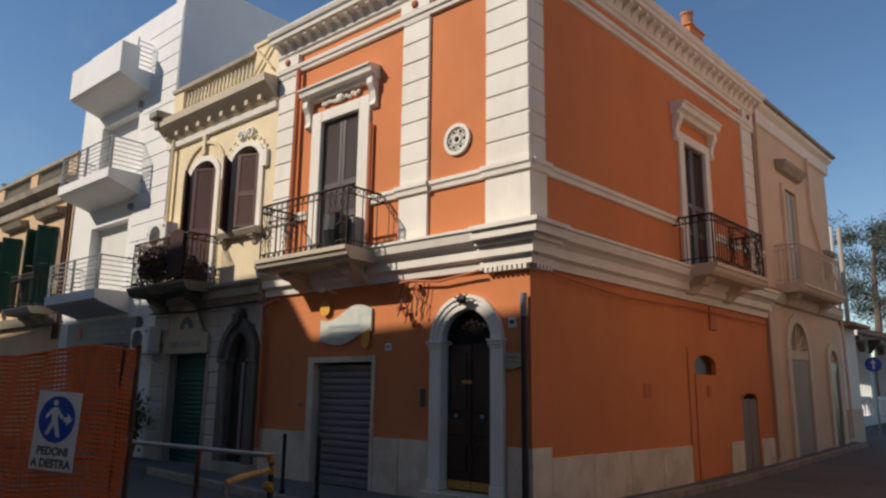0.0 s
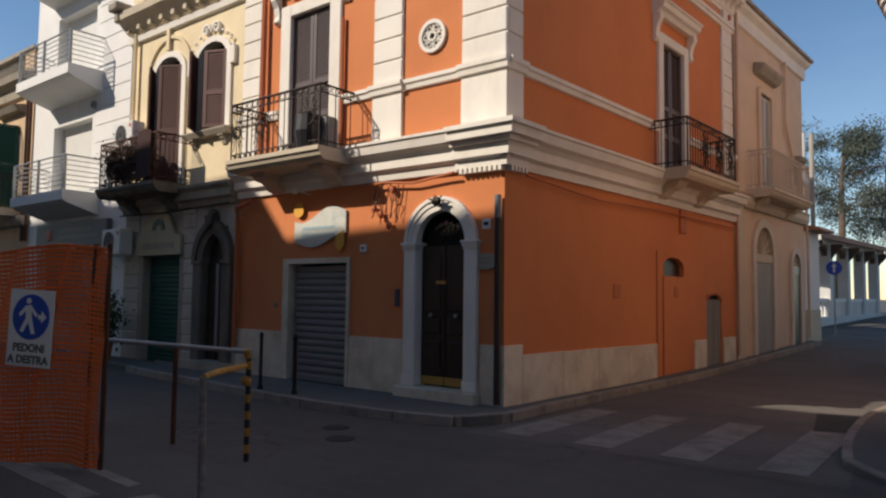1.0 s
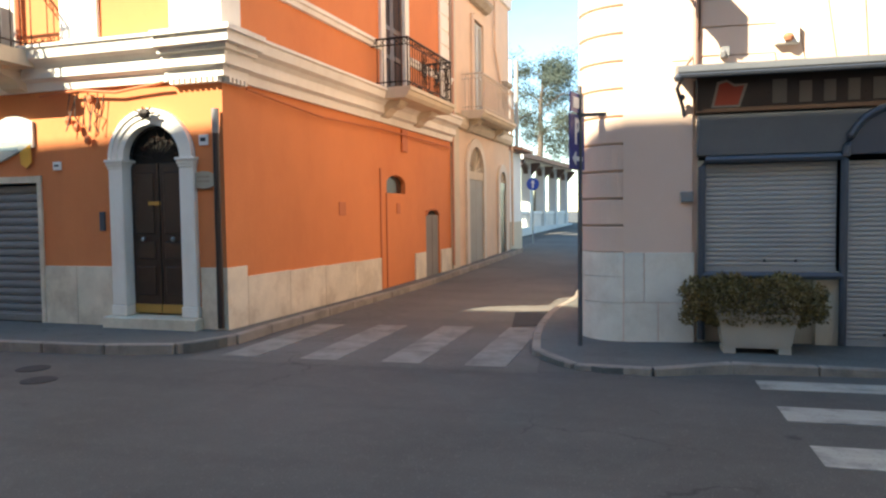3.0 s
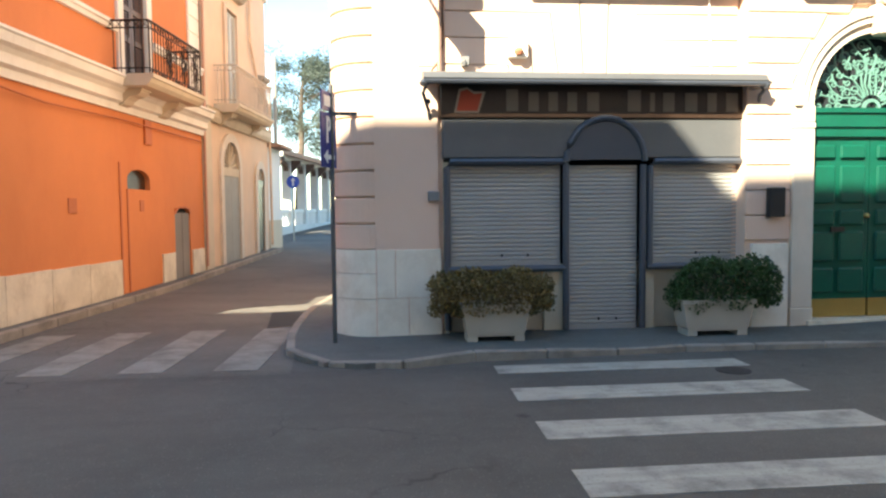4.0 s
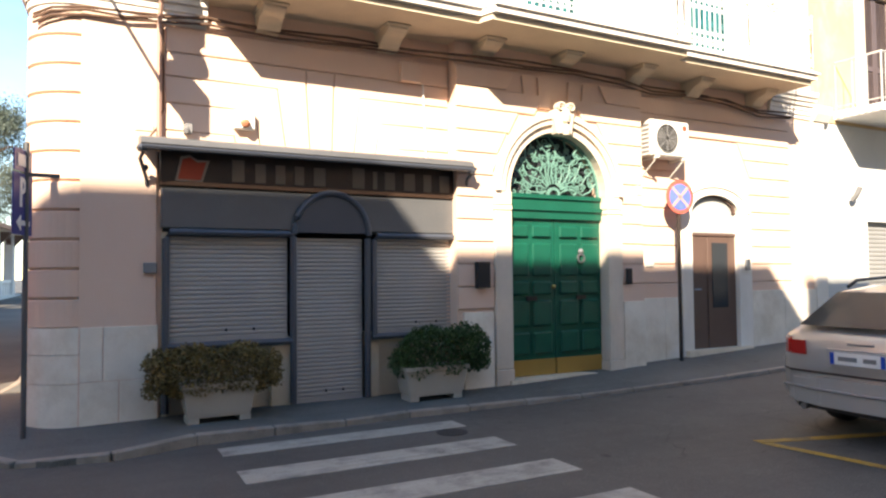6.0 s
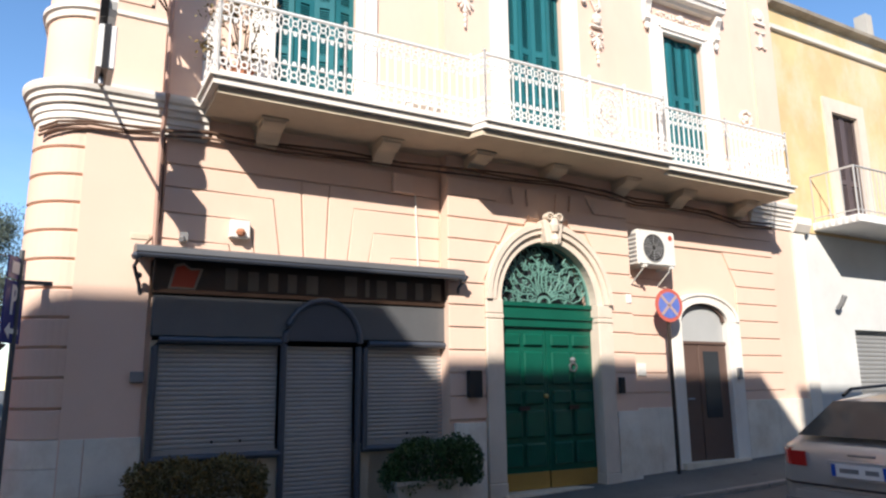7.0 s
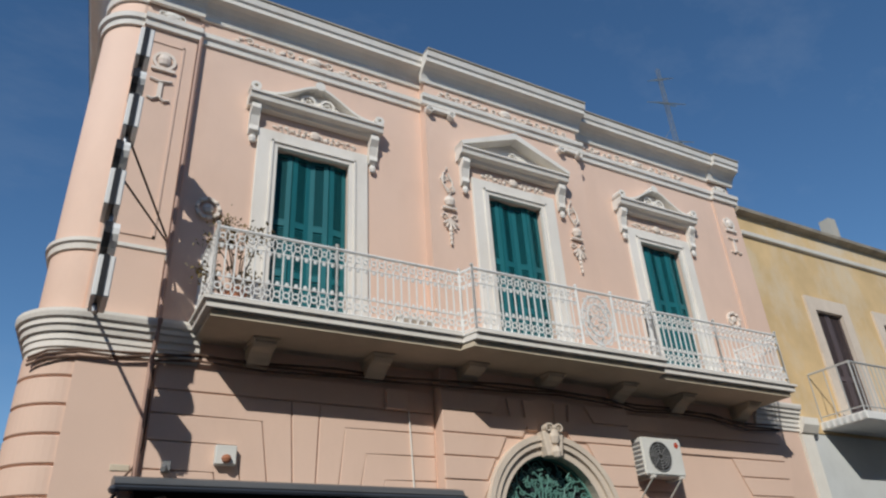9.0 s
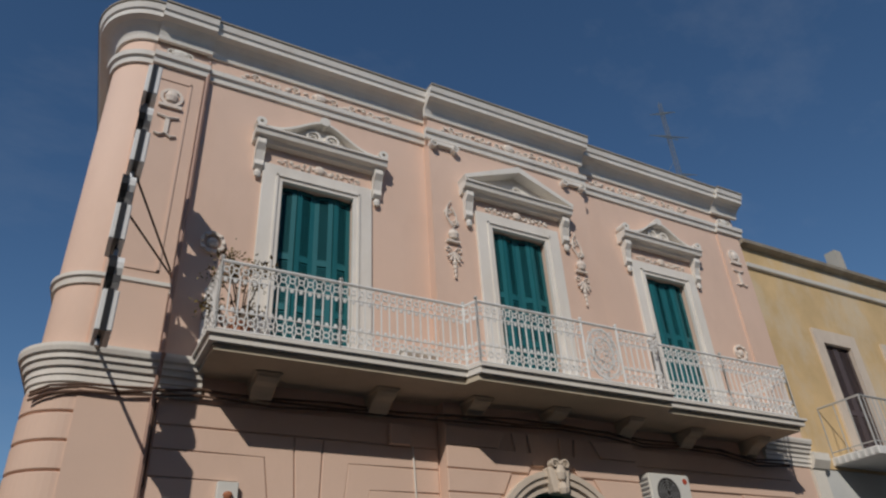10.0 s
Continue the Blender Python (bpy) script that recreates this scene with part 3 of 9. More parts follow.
def resample(line, n):
    """n points evenly along a polyline."""
    pts = [Vector((*p, 0)) for p in line]
    ls = [0.0]
    for a, b in zip(pts, pts[1:]):
        ls.append(ls[-1] + (b - a).length)
    out = []
    for i in range(n):
        d = ls[-1] * i / (n - 1)
        j = max(k for k in range(len(ls) - 1) if ls[k] <= d + 1e-9)
        t = (d - ls[j]) / max(1e-9, ls[j + 1] - ls[j])
        p = pts[j].lerp(pts[j + 1], min(1, t))
        out.append((p.x, p.y))
    return out


def kerb_stones(parent, line, step=0.8, w=0.11):
    pts = resample(line, max(2, int(sum(math.dist(a, b) for a, b in zip(line, line[1:])) / step) + 1))
    for (ax, ay), (bx, by) in zip(pts, pts[1:]):
        ln = math.dist((ax, ay), (bx, by))
        ang = math.degrees(math.atan2(by - ay, bx - ax))
        za, zb = ground_z(ax, ay) + pave_rise(ax, ay), ground_z(bx, by) + pave_rise(bx, by)
        bm = bmesh.new()
        box(bm, 0.006, ln - 0.006, -w / 2, w / 2, -0.25, 0.006)
        bev(bm, 0.012)
        mm = pose(ax, ay, za, 0, -math.degrees(math.atan2(zb - za, ln)), ang)
        part("kerb_stone", bm, KERB, parent, "", mm)


o_kerb = [(-34, 9.0), (-20, 8.35), (-13.48, 7.98), (-9, 7.35), (-7.9, 7.19), (-6.5, 7.16), (-5.63, 7.20), (-5.2, 7.27), (-4.88, 7.42), (-4.68, 7.75), (-4.63, 8.2), (-4.62, 8.9)]
o_wall = [of_point(-29.2), of_point(-15.0), of_point(-8.6), of_point(-4.2), of_point(-3.0), of_point(-1.6), of_point(-0.9), of_point(-0.45), of_point(-0.15), of_point(-0.0), (-4.94, 8.42), os_point(0.5)]
pv = pavement("pavement_corner", o_wall, o_kerb, "dark asphalt pavement with pale kerb at the orange house")
o_side = [(-4.62, 8.9), os_point(4, 0.24), os_point(9, 0.24), os_point(15.6, 0.3)]
pv2 = pavement("pavement_side", [os_point(0.5), os_point(4), os_point(9), os_point(15.6)], o_side, "narrow kerbside strip along the side street")
p_kerb = [(-0.45, 40), (-0.50, 25), (-0.58, 12.5), (-0.86, 11.0), (-0.90, 9.2), (-0.84, 8.15), (-0.72, 7.78), (-0.50, 7.50), (-0.05, 7.25), (0.48, 7.24), (1.24, 7.50), (2.3, 7.56), (3.77, 7.66), (5.3, 7.55), (9.0, 7.1), (12.5, 7.0), (40, 7.0)]
p_wall = [(-0.33, 40), (-0.33, 25), (-0.33, 12.5), (-0.33, 11.0), (-0.33, 9.2), (-0.28, 8.9), (-0.2, 8.72), (-0.02, 8.6), (0.1, 8.6), (0.48, 8.6), (1.24, 8.6), (2.3, 8.6), (3.77, 8.6), (5.3, 8.6), (9.0, 8.6), (12.5, 8.6), (40, 8.6)]
pv3 = pavement("pavement_shop", p_wall, p_kerb, "grey asphalt pavement rounding the shop corner")
kerb_stones(pv, o_kerb[2:])
kerb_stones(pv2, o_side)
kerb_stones(pv3, p_kerb[1:16])


def paint(name, pts, material, label, n=6, category="road marking", group="", lift=0.005):
    """A painted patch a few millimetres proud of the road; outline a, b, c, d."""
    a, b, c, d = [Vector((*p, 0)) for p in pts]
    bm = bmesh.new()
    vs = []
    for i in range(n + 1):
        row = []
        for j in range(2):
            p = a.lerp(b, i / n).lerp(d.lerp(c, i / n), j)
            row.append((bm.verts.new((p.x, p.y, ground_z(p.x, p.y) + lift)), bm.verts.new((p.x, p.y, ground_z(p.x, p.y) - 0.01))))
        vs.append(row)
    for u, v in zip(vs, vs[1:]):
        bm.faces.new((u[0][0], v[0][0], v[1][0], u[1][0]))
        bm.faces.new((u[0][1], u[0][0], v[0][0], v[0][1]))
        bm.faces.new((u[1][0], u[1][1], v[1][1], v[1][0]))
    return solo(name, bm, material, label, category, group, "structure")


for k in range(5):
    y = 6.86 - k
    paint("zebra_stripe", [(1.36, y), (3.98, y), (3.98, y + (0.42 if k else 0.34)), (1.37, y + (0.42 if k else 0.34))], ZEBRA, "worn white zebra crossing stripe across the main street", group="main crossing")
for x0, x1, y1 in ((-3.97, -3.81, 9.72), (-2.97, -2.86, 9.79), (-2.00, -1.89, 9.82), (-1.05, -0.93, 9.87)):
    paint("zebra_stripe", [(x0 - 0.45, 7.33), (x1 - 0.45, y1), (x1, y1), (x0, 7.32)], FADED_ZEBRA, "faded zebra crossing stripe across the side street", group="side crossing", lift=0.009)
for y, w in ((2.72, 0.36), (3.18, 0.19)):
    paint("zebra_stripe", [(-5.32, y), (-3.35, y - 0.13), (-3.35, y - 0.13 + w), (-5.25, y + w)], FADED_ZEBRA, "faded white crossing stripe beside the barrier", group="near crossing")
paint("zebra_stripe", [(-7.6, 3.07), (-5.62, 2.90), (-5.58, 3.11), (-7.6, 3.30)], FADED_ZEBRA, "faded white crossing stripe beside the barrier", group="near crossing")
paint("zebra_stripe", [(-6.8, 3.47), (-5.60, 3.36), (-5.62, 3.48), (-6.8, 3.60)], FADED_ZEBRA, "faded white crossing stripe beside the barrier", group="near crossing")
paint("yellow_line", [(5.97, 4.64), (7.6, 3.90), (7.64, 4.01), (5.99, 4.75)], YELLOW_PAINT, "worn yellow bay line beside the parked car")
paint("yellow_line", [(5.95, 4.62), (6.05, 4.60), (6.20, 3.2), (6.10, 3.2)], YELLOW_PAINT, "worn yellow bay line beside the parked car")
bm = bmesh.new()
edge = []
for k in range(24):
    y = 7.12 + 1.35 * k
    a, b = (-4.5 + 0.07 * max(0, y - 9), -0.80 + 0.01 * (y - 7)) if k else (-4.75, -0.70)
    edge.append([bm.verts.new((a + (b - a) * j / 4, y, ground_z(a + (b - a) * j / 4, y) + 0.003)) for j in range(5)])
for u, v in zip(edge, edge[1:]):
    for j in range(4):
        bm.faces.new((u[j], u[j + 1], v[j + 1], v[j]))
solo("side_road", bm, SIDE_ASPHALT, "older paler asphalt surface of the side street", "road", kind="structure")
paint("tar_patch", [(-1.35, 9.9), (-1.0, 10.1), (-0.98, 11.6), (-1.5, 11.4)], TAR, "dark patched asphalt near the kerb", category="patch", lift=0.008)
for x, y in ((-6.1, 6.35), (-5.6, 5.9), (3.7, 6.68)):
    bm = bmesh.new()
    lathe(bm, [(0.17, ground_z(x, y) - 0.01), (0.17, ground_z(x, y) + 0.006), (0.15, ground_z(x, y) + 0.008)], x, y, 18)
    solo("drain_cover", bm, TAR, "small round dark iron cover set in the asphalt", "cover", kind="structure")


# ---- orange corner house ----
oh = thing("corner_house", FO, "orange two-storey corner house with white quoins and cornices", "house")
T = 0.35
O_W = -6.12
OH = 9.05


def orange_house():
    # front wall with openings: roller shutter, arched door, balcony window
    bm = bmesh.new()
    holes = [(-4.60, -3.08, 0.0, 2.17), (-1.58, -0.64, 0.0, 2.89), (-4.68, -3.61, 3.95, 6.72)]
    holed_wall(bm, O_W, 0.0, 0.0, 8.8, 0.0, T, holes)
    spandrels(bm, -1.11, 2.42, 0.47, 2.89, 0.0, T)
    part("front_wall", bm, ORANGE, oh, "orange painted plaster", FO)
    bm = bmesh.new()
    sholes = [(7.37, 8.26, 0.0, 1.70), (5.15, 6.18, 4.02, 6.68), (5.19, 6.17, 2.06, 2.44)]
    holed_wall(bm, T + 0.02, 9.15, 0.0, 8.8, 0.0, T, sholes)
    holed_wall(bm, 0.004, T + 0.02, 0.0, 8.8, 0.0, 0.05, [])
    spandrels(bm, 5.68, 2.24, 0.49, 2.44, 0.0, 0.2, ez=0.4)
    part("side_wall", bm, ORANGE, oh, "", FS)
    bm = bmesh.new()
    box(bm, 5.1, 6.3, 0.10, 0.15, 2.0, 2.5)
    part("recess_back", bm, DARK_DOOR, oh, "dark brown blind recess", FS)
    bm = bmesh.new()
    box(bm, -4.7, -3.0, 0.30, 0.34, 0, 2.3)
    part("recess_back", bm, DARK_VOID, oh, "", FO)
    # roof and rear
    bm = bmesh.new()
    c = [FO @ Vector((O_W, 0, 0)), FO @ Vector((0, 0, 0)), FS @ Vector((9.15, 0, 0)), FO @ Vector((O_W, 9.0, 0))]
    prism(bm, [(p.x, p.y) for p in c], 8.72, 8.86, "z")
    part("roof", bm, GREY_WALL, oh)
    # unseen closing wall, added to keep light out of the hollow house
    bm = bmesh.new()
    q0, q1 = FS @ Vector((9.1, 0.2, 0)), FO @ Vector((O_W, 9.0, 0))
    nrm = Vector((q1.y - q0.y, q0.x - q1.x, 0)).normalized() * 0.2
    prism(bm, [(p.x, p.y) for p in (q0, q1, q1 + nrm, q0 + nrm)], 0.0, 8.72, "z")
    part("rear_wall", bm, GREY_WALL, oh)
    # cornice over the ground floor, running round the corner
    prof = [(0.02, 3.44), (-0.06, 3.44), (-0.08, 3.56), (-0.16, 3.60), (-0.16, 3.74), (-0.22, 3.80), (-0.30, 3.84), (-0.33, 3.96), (-0.36, 3.98), (-0.36, 4.02), (0.02, 4.06)]
    for nm, fr, a, b in (("front_cornice", FO, O_W, 0.0), ("side_cornice", FS, 0.0, 9.15)):
        bm = bmesh.new()
        moulding(bm, a, b, prof)
        part(nm, bm, TRIM, oh, "white moulded cornice", fr)
    # breaks in the cornice at the corner and its mitre
    bm = bmesh.new()
    for i, (d, z0, z1) in enumerate(((0.10, 3.46, 3.60), (0.18, 3.60, 3.77), (0.25, 3.77, 3.84), (0.34, 3.84, 3.97), (0.39, 3.97, 4.035))):
        q = [FO @ Vector((-0.80, -d, 0)), FO @ Vector((0.0, -d, 0)) + (FS @ Vector((0, -d, 0)) - FS @ Vector((0, 0, 0))), FS @ Vector((0.46, -d, 0)), FS @ Vector((0.46, 0.05, 0)), FO @ Vector((-0.80, 0.05, 0))]
        prism(bm, [(p.x, p.y) for p in q], z0, z1, "z")
    part("corner_cornice", bm, TRIM, oh, "white stepped corner block of the cornice")
    # row of drops under the corner cornice
    bm = bmesh.new()
    for k in range(9):
        s = -0.72 + k * 0.085
        box(bm, s, s + 0.05, -0.11, 0, 3.39, 3.46)
    part("front_drops", bm, TRIM, oh, "", FO)
    bm = bmesh.new()
    for k in range(5):
        s = 0.02 + k * 0.085
        box(bm, s, s + 0.05, -0.11, 0, 3.39, 3.46)
    part("side_drops", bm, TRIM, oh, "", FS)
    # quoins: plain foot under the string course, blocks above it
    def pier(fr, a, b, proj, nm):
        bm = bmesh.new()
        box(bm, a, b, -proj, 0.01, 4.03, 4.86)
        box(bm, a + 0.004, b - 0.004, -proj + 0.025, 0.01, 5.0, 8.05)
        part(nm, bm, TRIM, oh, "white pilaster foot", fr)
        z = 5.02
        while z < 8.0:
            bm = bmesh.new()
            box(bm, a, b, -proj, 0.0, z, min(z + 0.345, 8.05))
            bev(bm, 0.016)
            part("quoin_block", bm, TRIM, oh, "", fr)
            z += 0.365
    pier(FO, -0.74, 0.055, 0.055, "front_quoin")
    pier(FS, 0.0, 0.37, 0.055, "side_quoin")
    pier(FO, -2.55, -1.92, 0.055, "pilaster")
    pier(FO, -6.08, -5.46, 0.055, "end_pilaster")
    pier(FS, 8.38, 9.02, 0.055, "side_pilaster")
    # string course
    sp = [(0.01, 4.84), (-0.05, 4.85), (-0.06, 4.92), (-0.09, 4.94), (-0.09, 5.0), (0.01, 5.02)]
    sp_b = [(0.01, 4.835), (-0.10, 4.845), (-0.11, 4.92), (-0.14, 4.94), (-0.14, 5.005), (0.01, 5.025)]
    for fr, prf, spans in ((FO, sp, ((-6.10, -5.0), (-3.32, -0.7))), (FS, sp, ((0.3, 5.0), (6.45, 9.1))),
                           (FO, sp_b, ((-6.12, -5.42), (-2.59, -1.88), (-0.78, 0.1))), (FS, sp_b, ((-0.02, 0.41), (8.34, 9.06)))):
        for a, b in spans:
            bm = bmesh.new()
            moulding(bm, a, b, prf)
            part("string_course", bm, TRIM, oh, "", fr)
    # architrave band and top cornice with modillions
    for fr, a, b in ((FO, O_W, 0.1), (FS, -0.05, 9.15)):
        bm = bmesh.new()
        moulding(bm, a, b, [(0.01, 7.97), (-0.06, 7.98), (-0.07, 8.05), (-0.10, 8.06), (-0.11, 8.13), (0.01, 8.15)])
        part("architrave", bm, TRIM, oh, "", fr)
        bm = bmesh.new()
        moulding(bm, a - (0.0 if fr is FO else 0.3), b + (0.3 if fr is FO else 0), [(0.01, 8.34), (-0.05, 8.35), (-0.06, 8.41), (-0.10, 8.44), (-0.11, 8.50), (-0.14, 8.64), (-0.33, 8.67), (-0.34, 8.74), (-0.38, 8.77), (-0.41, 8.84), (-0.41, 8.87), (0.01, 8.91)])
        part("top_cornice", bm, TRIM, oh, "white top cornice", fr)
        s = a + 0.1
        while s < b - 0.1:
            bm = bmesh.new()
            prism(bm, [(0.0, 8.65), (-0.28, 8.668), (-0.28, 8.61), (-0.18, 8.56), (-0.11, 8.48), (0, 8.48)], s, s + 0.11, "x")
            part("modillion", bm, TRIM, oh, "", fr)
            s += 0.30
    # blocks over the pilasters with an orange boss
    for fr, c in ((FO, -5.77), (FO, -2.23), (FS, 8.7)):
        bm = bmesh.new()
        box(bm, c - 0.33, c + 0.33, -0.10, 0, 8.15, 8.36)
        part("frieze_block", bm, TRIM, oh, "", fr)
        bm = bmesh.new()
        blob(bm, c, -0.11, 8.255, 0.075, 0.05, 0.075)
        part("boss", bm, ORANGE_RED, oh, "", fr)
    # travertine dado slabs
    s = O_W + 0.02
    for a, b in ((-6.10, -5.40), (-5.40, -4.72), (-3.02, -2.45), (-2.45, -1.83), (-0.39, 0.03)):
        bm = bmesh.new()
        box(bm, a + 0.003, b - 0.003, -0.03, 0.005, 0.0, 0.95)
        bev(bm, 0.004)
        part("dado_slab", bm, MARBLE, oh, "pale travertine dado slab", FO)
    for a, b, h in ((-0.03, 0.42, 0.95), (0.42, 1.5, 0.80), (1.5, 2.6, 0.79), (2.6, 3.7, 0.78), (3.7, 4.84, 0.77), (6.65, 7.30, 0.75), (8.33, 9.1, 0.75)):
        bm = bmesh.new()
        box(bm, a + 0.003, b - 0.003, -0.03, 0.005, 0.0, h)
        bev(bm, 0.004)
        part("dado_slab", bm, MARBLE, oh, "", FS)
    # hollow outline of a walled-up doorway on the side
    for nm, x0, x1, d, z0, z1 in (("plaster_ridge", 4.86, 4.92, 0.02, 0.1, 2.54), ("plaster_ridge", 5.14, 5.19, 0.02, 0.1, 2.06), ("meter_hatch", 3.15, 3.40, 0.015, 1.62, 1.86),
                                  ("meter_hatch", 5.68, 5.85, 0.015, 1.64, 1.86), ("junction_box", 5.95, 6.25, 0.04, 2.95, 3.42)):
        bm = bmesh.new()
        box(bm, x0, x1, -d, 0, z0, z1)
        bev(bm, 0.006)
        part(nm, bm, ORANGE_RED, oh, "", FS)


orange_house()


# rooftop chimney and bulkhead behind the side cornice
bm = bmesh.new()
box(bm, 7.95, 8.75, 0.85, 1.30, 8.8, 10.75)
box(bm, 7.90, 8.80, 0.80, 1.35, 10.75, 10.80)
bev(bm, 0.012)
ch = part("chimney", bm, ORANGE, oh, "orange plastered chimney", FS)
bm = bmesh.new()
lathe(bm, [(0.16, 10.83), (0.14, 11.25), (0.17, 11.27), (0.17, 11.33)], 8.4, 1.1, 12)
part("chimney_pot", bm, TERRACOTTA, ch, "terracotta pot", FS)
bm = bmesh.new()
box(bm, 4.3, 6.2, 0.9, 2.6, 8.8, 10.9)
part("roof_bulkhead", bm, ORANGE, oh, "orange rooftop bulkhead", FS)


def roller_door():
    d = part("roller_door", (lambda b: (roller(b, -4.52, -3.10, 0.10, 0.14, 2.12, 0.115, 0.02), b)[1])(bmesh.new()), GREY_SHUT, oh, "closed dark grey roller shutter", FO)
    bm = bmesh.new()
    box(bm, -4.74, -4.585, -0.03, 0.28, 0.1, 2.25)
    box(bm, -3.10, -3.03, -0.03, 0.28, 0.1, 2.25)
    box(bm, -4.585, -3.10, -0.028, 0.28, 2.155, 2.248)
    part("jamb", bm, MARBLE, d, "pale stone jamb and lintel", FO)
    bm = bmesh.new()
    box(bm, -4.52, -3.10, 0.07, 0.12, 0.12, 0.22)
    box(bm, -3.9, -3.7, 0.06, 0.1, 0.15, 0.19)
    part("bottom_bar", bm, STEEL, d, "", FO)


def arched_door():
    c, r = -1.11, 0.47
    d = part("house_door", bmesh.new(), DARK_DOOR, oh, "dark varnished double door with arched fanlight", FO)
    bm = bmesh.new()
    prism(bm, [(c + r, 0.2), (c + r, 2.42)] + half_disc(c, 2.42, r)[1:] + [(c - r, 0.2)], 0.16, 0.21)
    part("back_panel", bm, DARK_VOID, d, "", FO)
    for sgn in (-1, 1):
        bm = bmesh.new()
        x0, x1 = sorted((c + sgn * 0.008, c + sgn * 0.465))
        box(bm, x0, x1, 0.10, 0.15, 0.40, 2.38)
        for z0, z1 in ((0.55, 0.95), (1.05, 1.3), (1.4, 2.25)):
            box(bm, x0 + 0.07, x1 - 0.07, 0.075, 0.10, z0, z1)
        bev(bm, 0.012)
        leaf = part("door_leaf", bm, DARK_DOOR, d, "", FO)
        bm = bmesh.new()
        box(bm, x0, x1, 0.085, 0.16, 0.30, 0.42)
        part("kick_plate", bm, BRASS, d, "brass kick plate", FO)
        bm = bmesh.new()
        blob(bm, c + sgn * 0.24, 0.05, 1.33, 0.035, 0.035, 0.035)
        part("knob", bm, STEEL, d, "chrome knob", FO)
    bm = bmesh.new()
    box(bm, c - 0.16, c + 0.02, 0.07, 0.10, 1.80, 1.85)
    part("letter_slot", bm, BRASS, d, "", FO)
    bm = bmesh.new()
    for k in range(9):
        a = radians(10 + 20 * k)
        tube(bm, [(c + 0.08 * math.cos(a), 0.1, 2.44 + 0.08 * math.sin(a)), (c + 0.41 * math.cos(a), 0.1, 2.44 + 0.41 * math.sin(a))], 0.008, 5)
        arch(bm, c + 0.27 * math.cos(a), 2.44 + 0.27 * math.sin(a), 0.025, 0.035, 0.095, 0.107, 8, 0, 360)
    arch(bm, c, 2.44, 0.41, 0.46, 0.08, 0.14, 16)
    part("fanlight_grille", bm, IRON, d, "wrought iron fan grille", FO)
    # surround: two pilasters, caps, moulded arch, keystone and step
    sur = part("door_surround", bmesh.new(), TRIM, oh, "white stone arched door surround", FO)
    for sgn in (-1, 1):
        bm = bmesh.new()
        a, b = sorted((c + sgn * 0.458, c + sgn * 0.69))
        box(bm, a, b, -0.075, 0.26, 0.42, 2.32)
        box(bm, a - 0.012, b + 0.012, -0.09, 0.22, 0.27, 0.42)
        bev(bm, 0.012)
        part("pilaster", bm, TRIM, sur, "", FO)
        bm = bmesh.new()
        box(bm, a - 0.008, b + 0.008, -0.085, 0.24, 2.30, 2.345)
        box(bm, a - 0.02, b + 0.02, -0.10, 0.24, 2.345, 2.39)
        box(bm, a - 0.035, b + 0.035, -0.115, 0.24, 2.39, 2.43)
        bev(bm, 0.006)
        part("capital", bm, TRIM, sur, "", FO)
    bm = bmesh.new()
    arch(bm, c, 2.43, 0.458, 0.56, -0.05, 0.26, 22)
    arch(bm, c, 2.43, 0.55, 0.63, -0.07, 0.02, 22)
    arch(bm, c, 2.43, 0.62, 0.675, -0.09, 0.02, 22)
    part("archivolt", bm, TRIM, sur, "", FO)
    bm = bmesh.new()
    box(bm, c - 0.75, c + 0.75, -0.22, 0.3, 0.08, 0.27)
    bev(bm, 0.012)
    part("step", bm, MARBLE, sur, "stone doorstep", FO)
    # dark ornament hung over the keystone
    bm = bmesh.new()
    for k in range(7):
        a = radians(k * 51)
        tube(bm, [(c + 0.02, -0.15, 3.02), (c + 0.02 + 0.16 * math.cos(a), -0.17, 3.02 + 0.09 * math.sin(a))], 0.012, 5)
    blob(bm, c + 0.02, -0.17, 3.02, 0.10, 0.05, 0.07)
    solo("dried_wreath", bm, IRON, "dark dried ornament hung above the arched door", "ornament", m=FO)


roller_door()
arched_door()


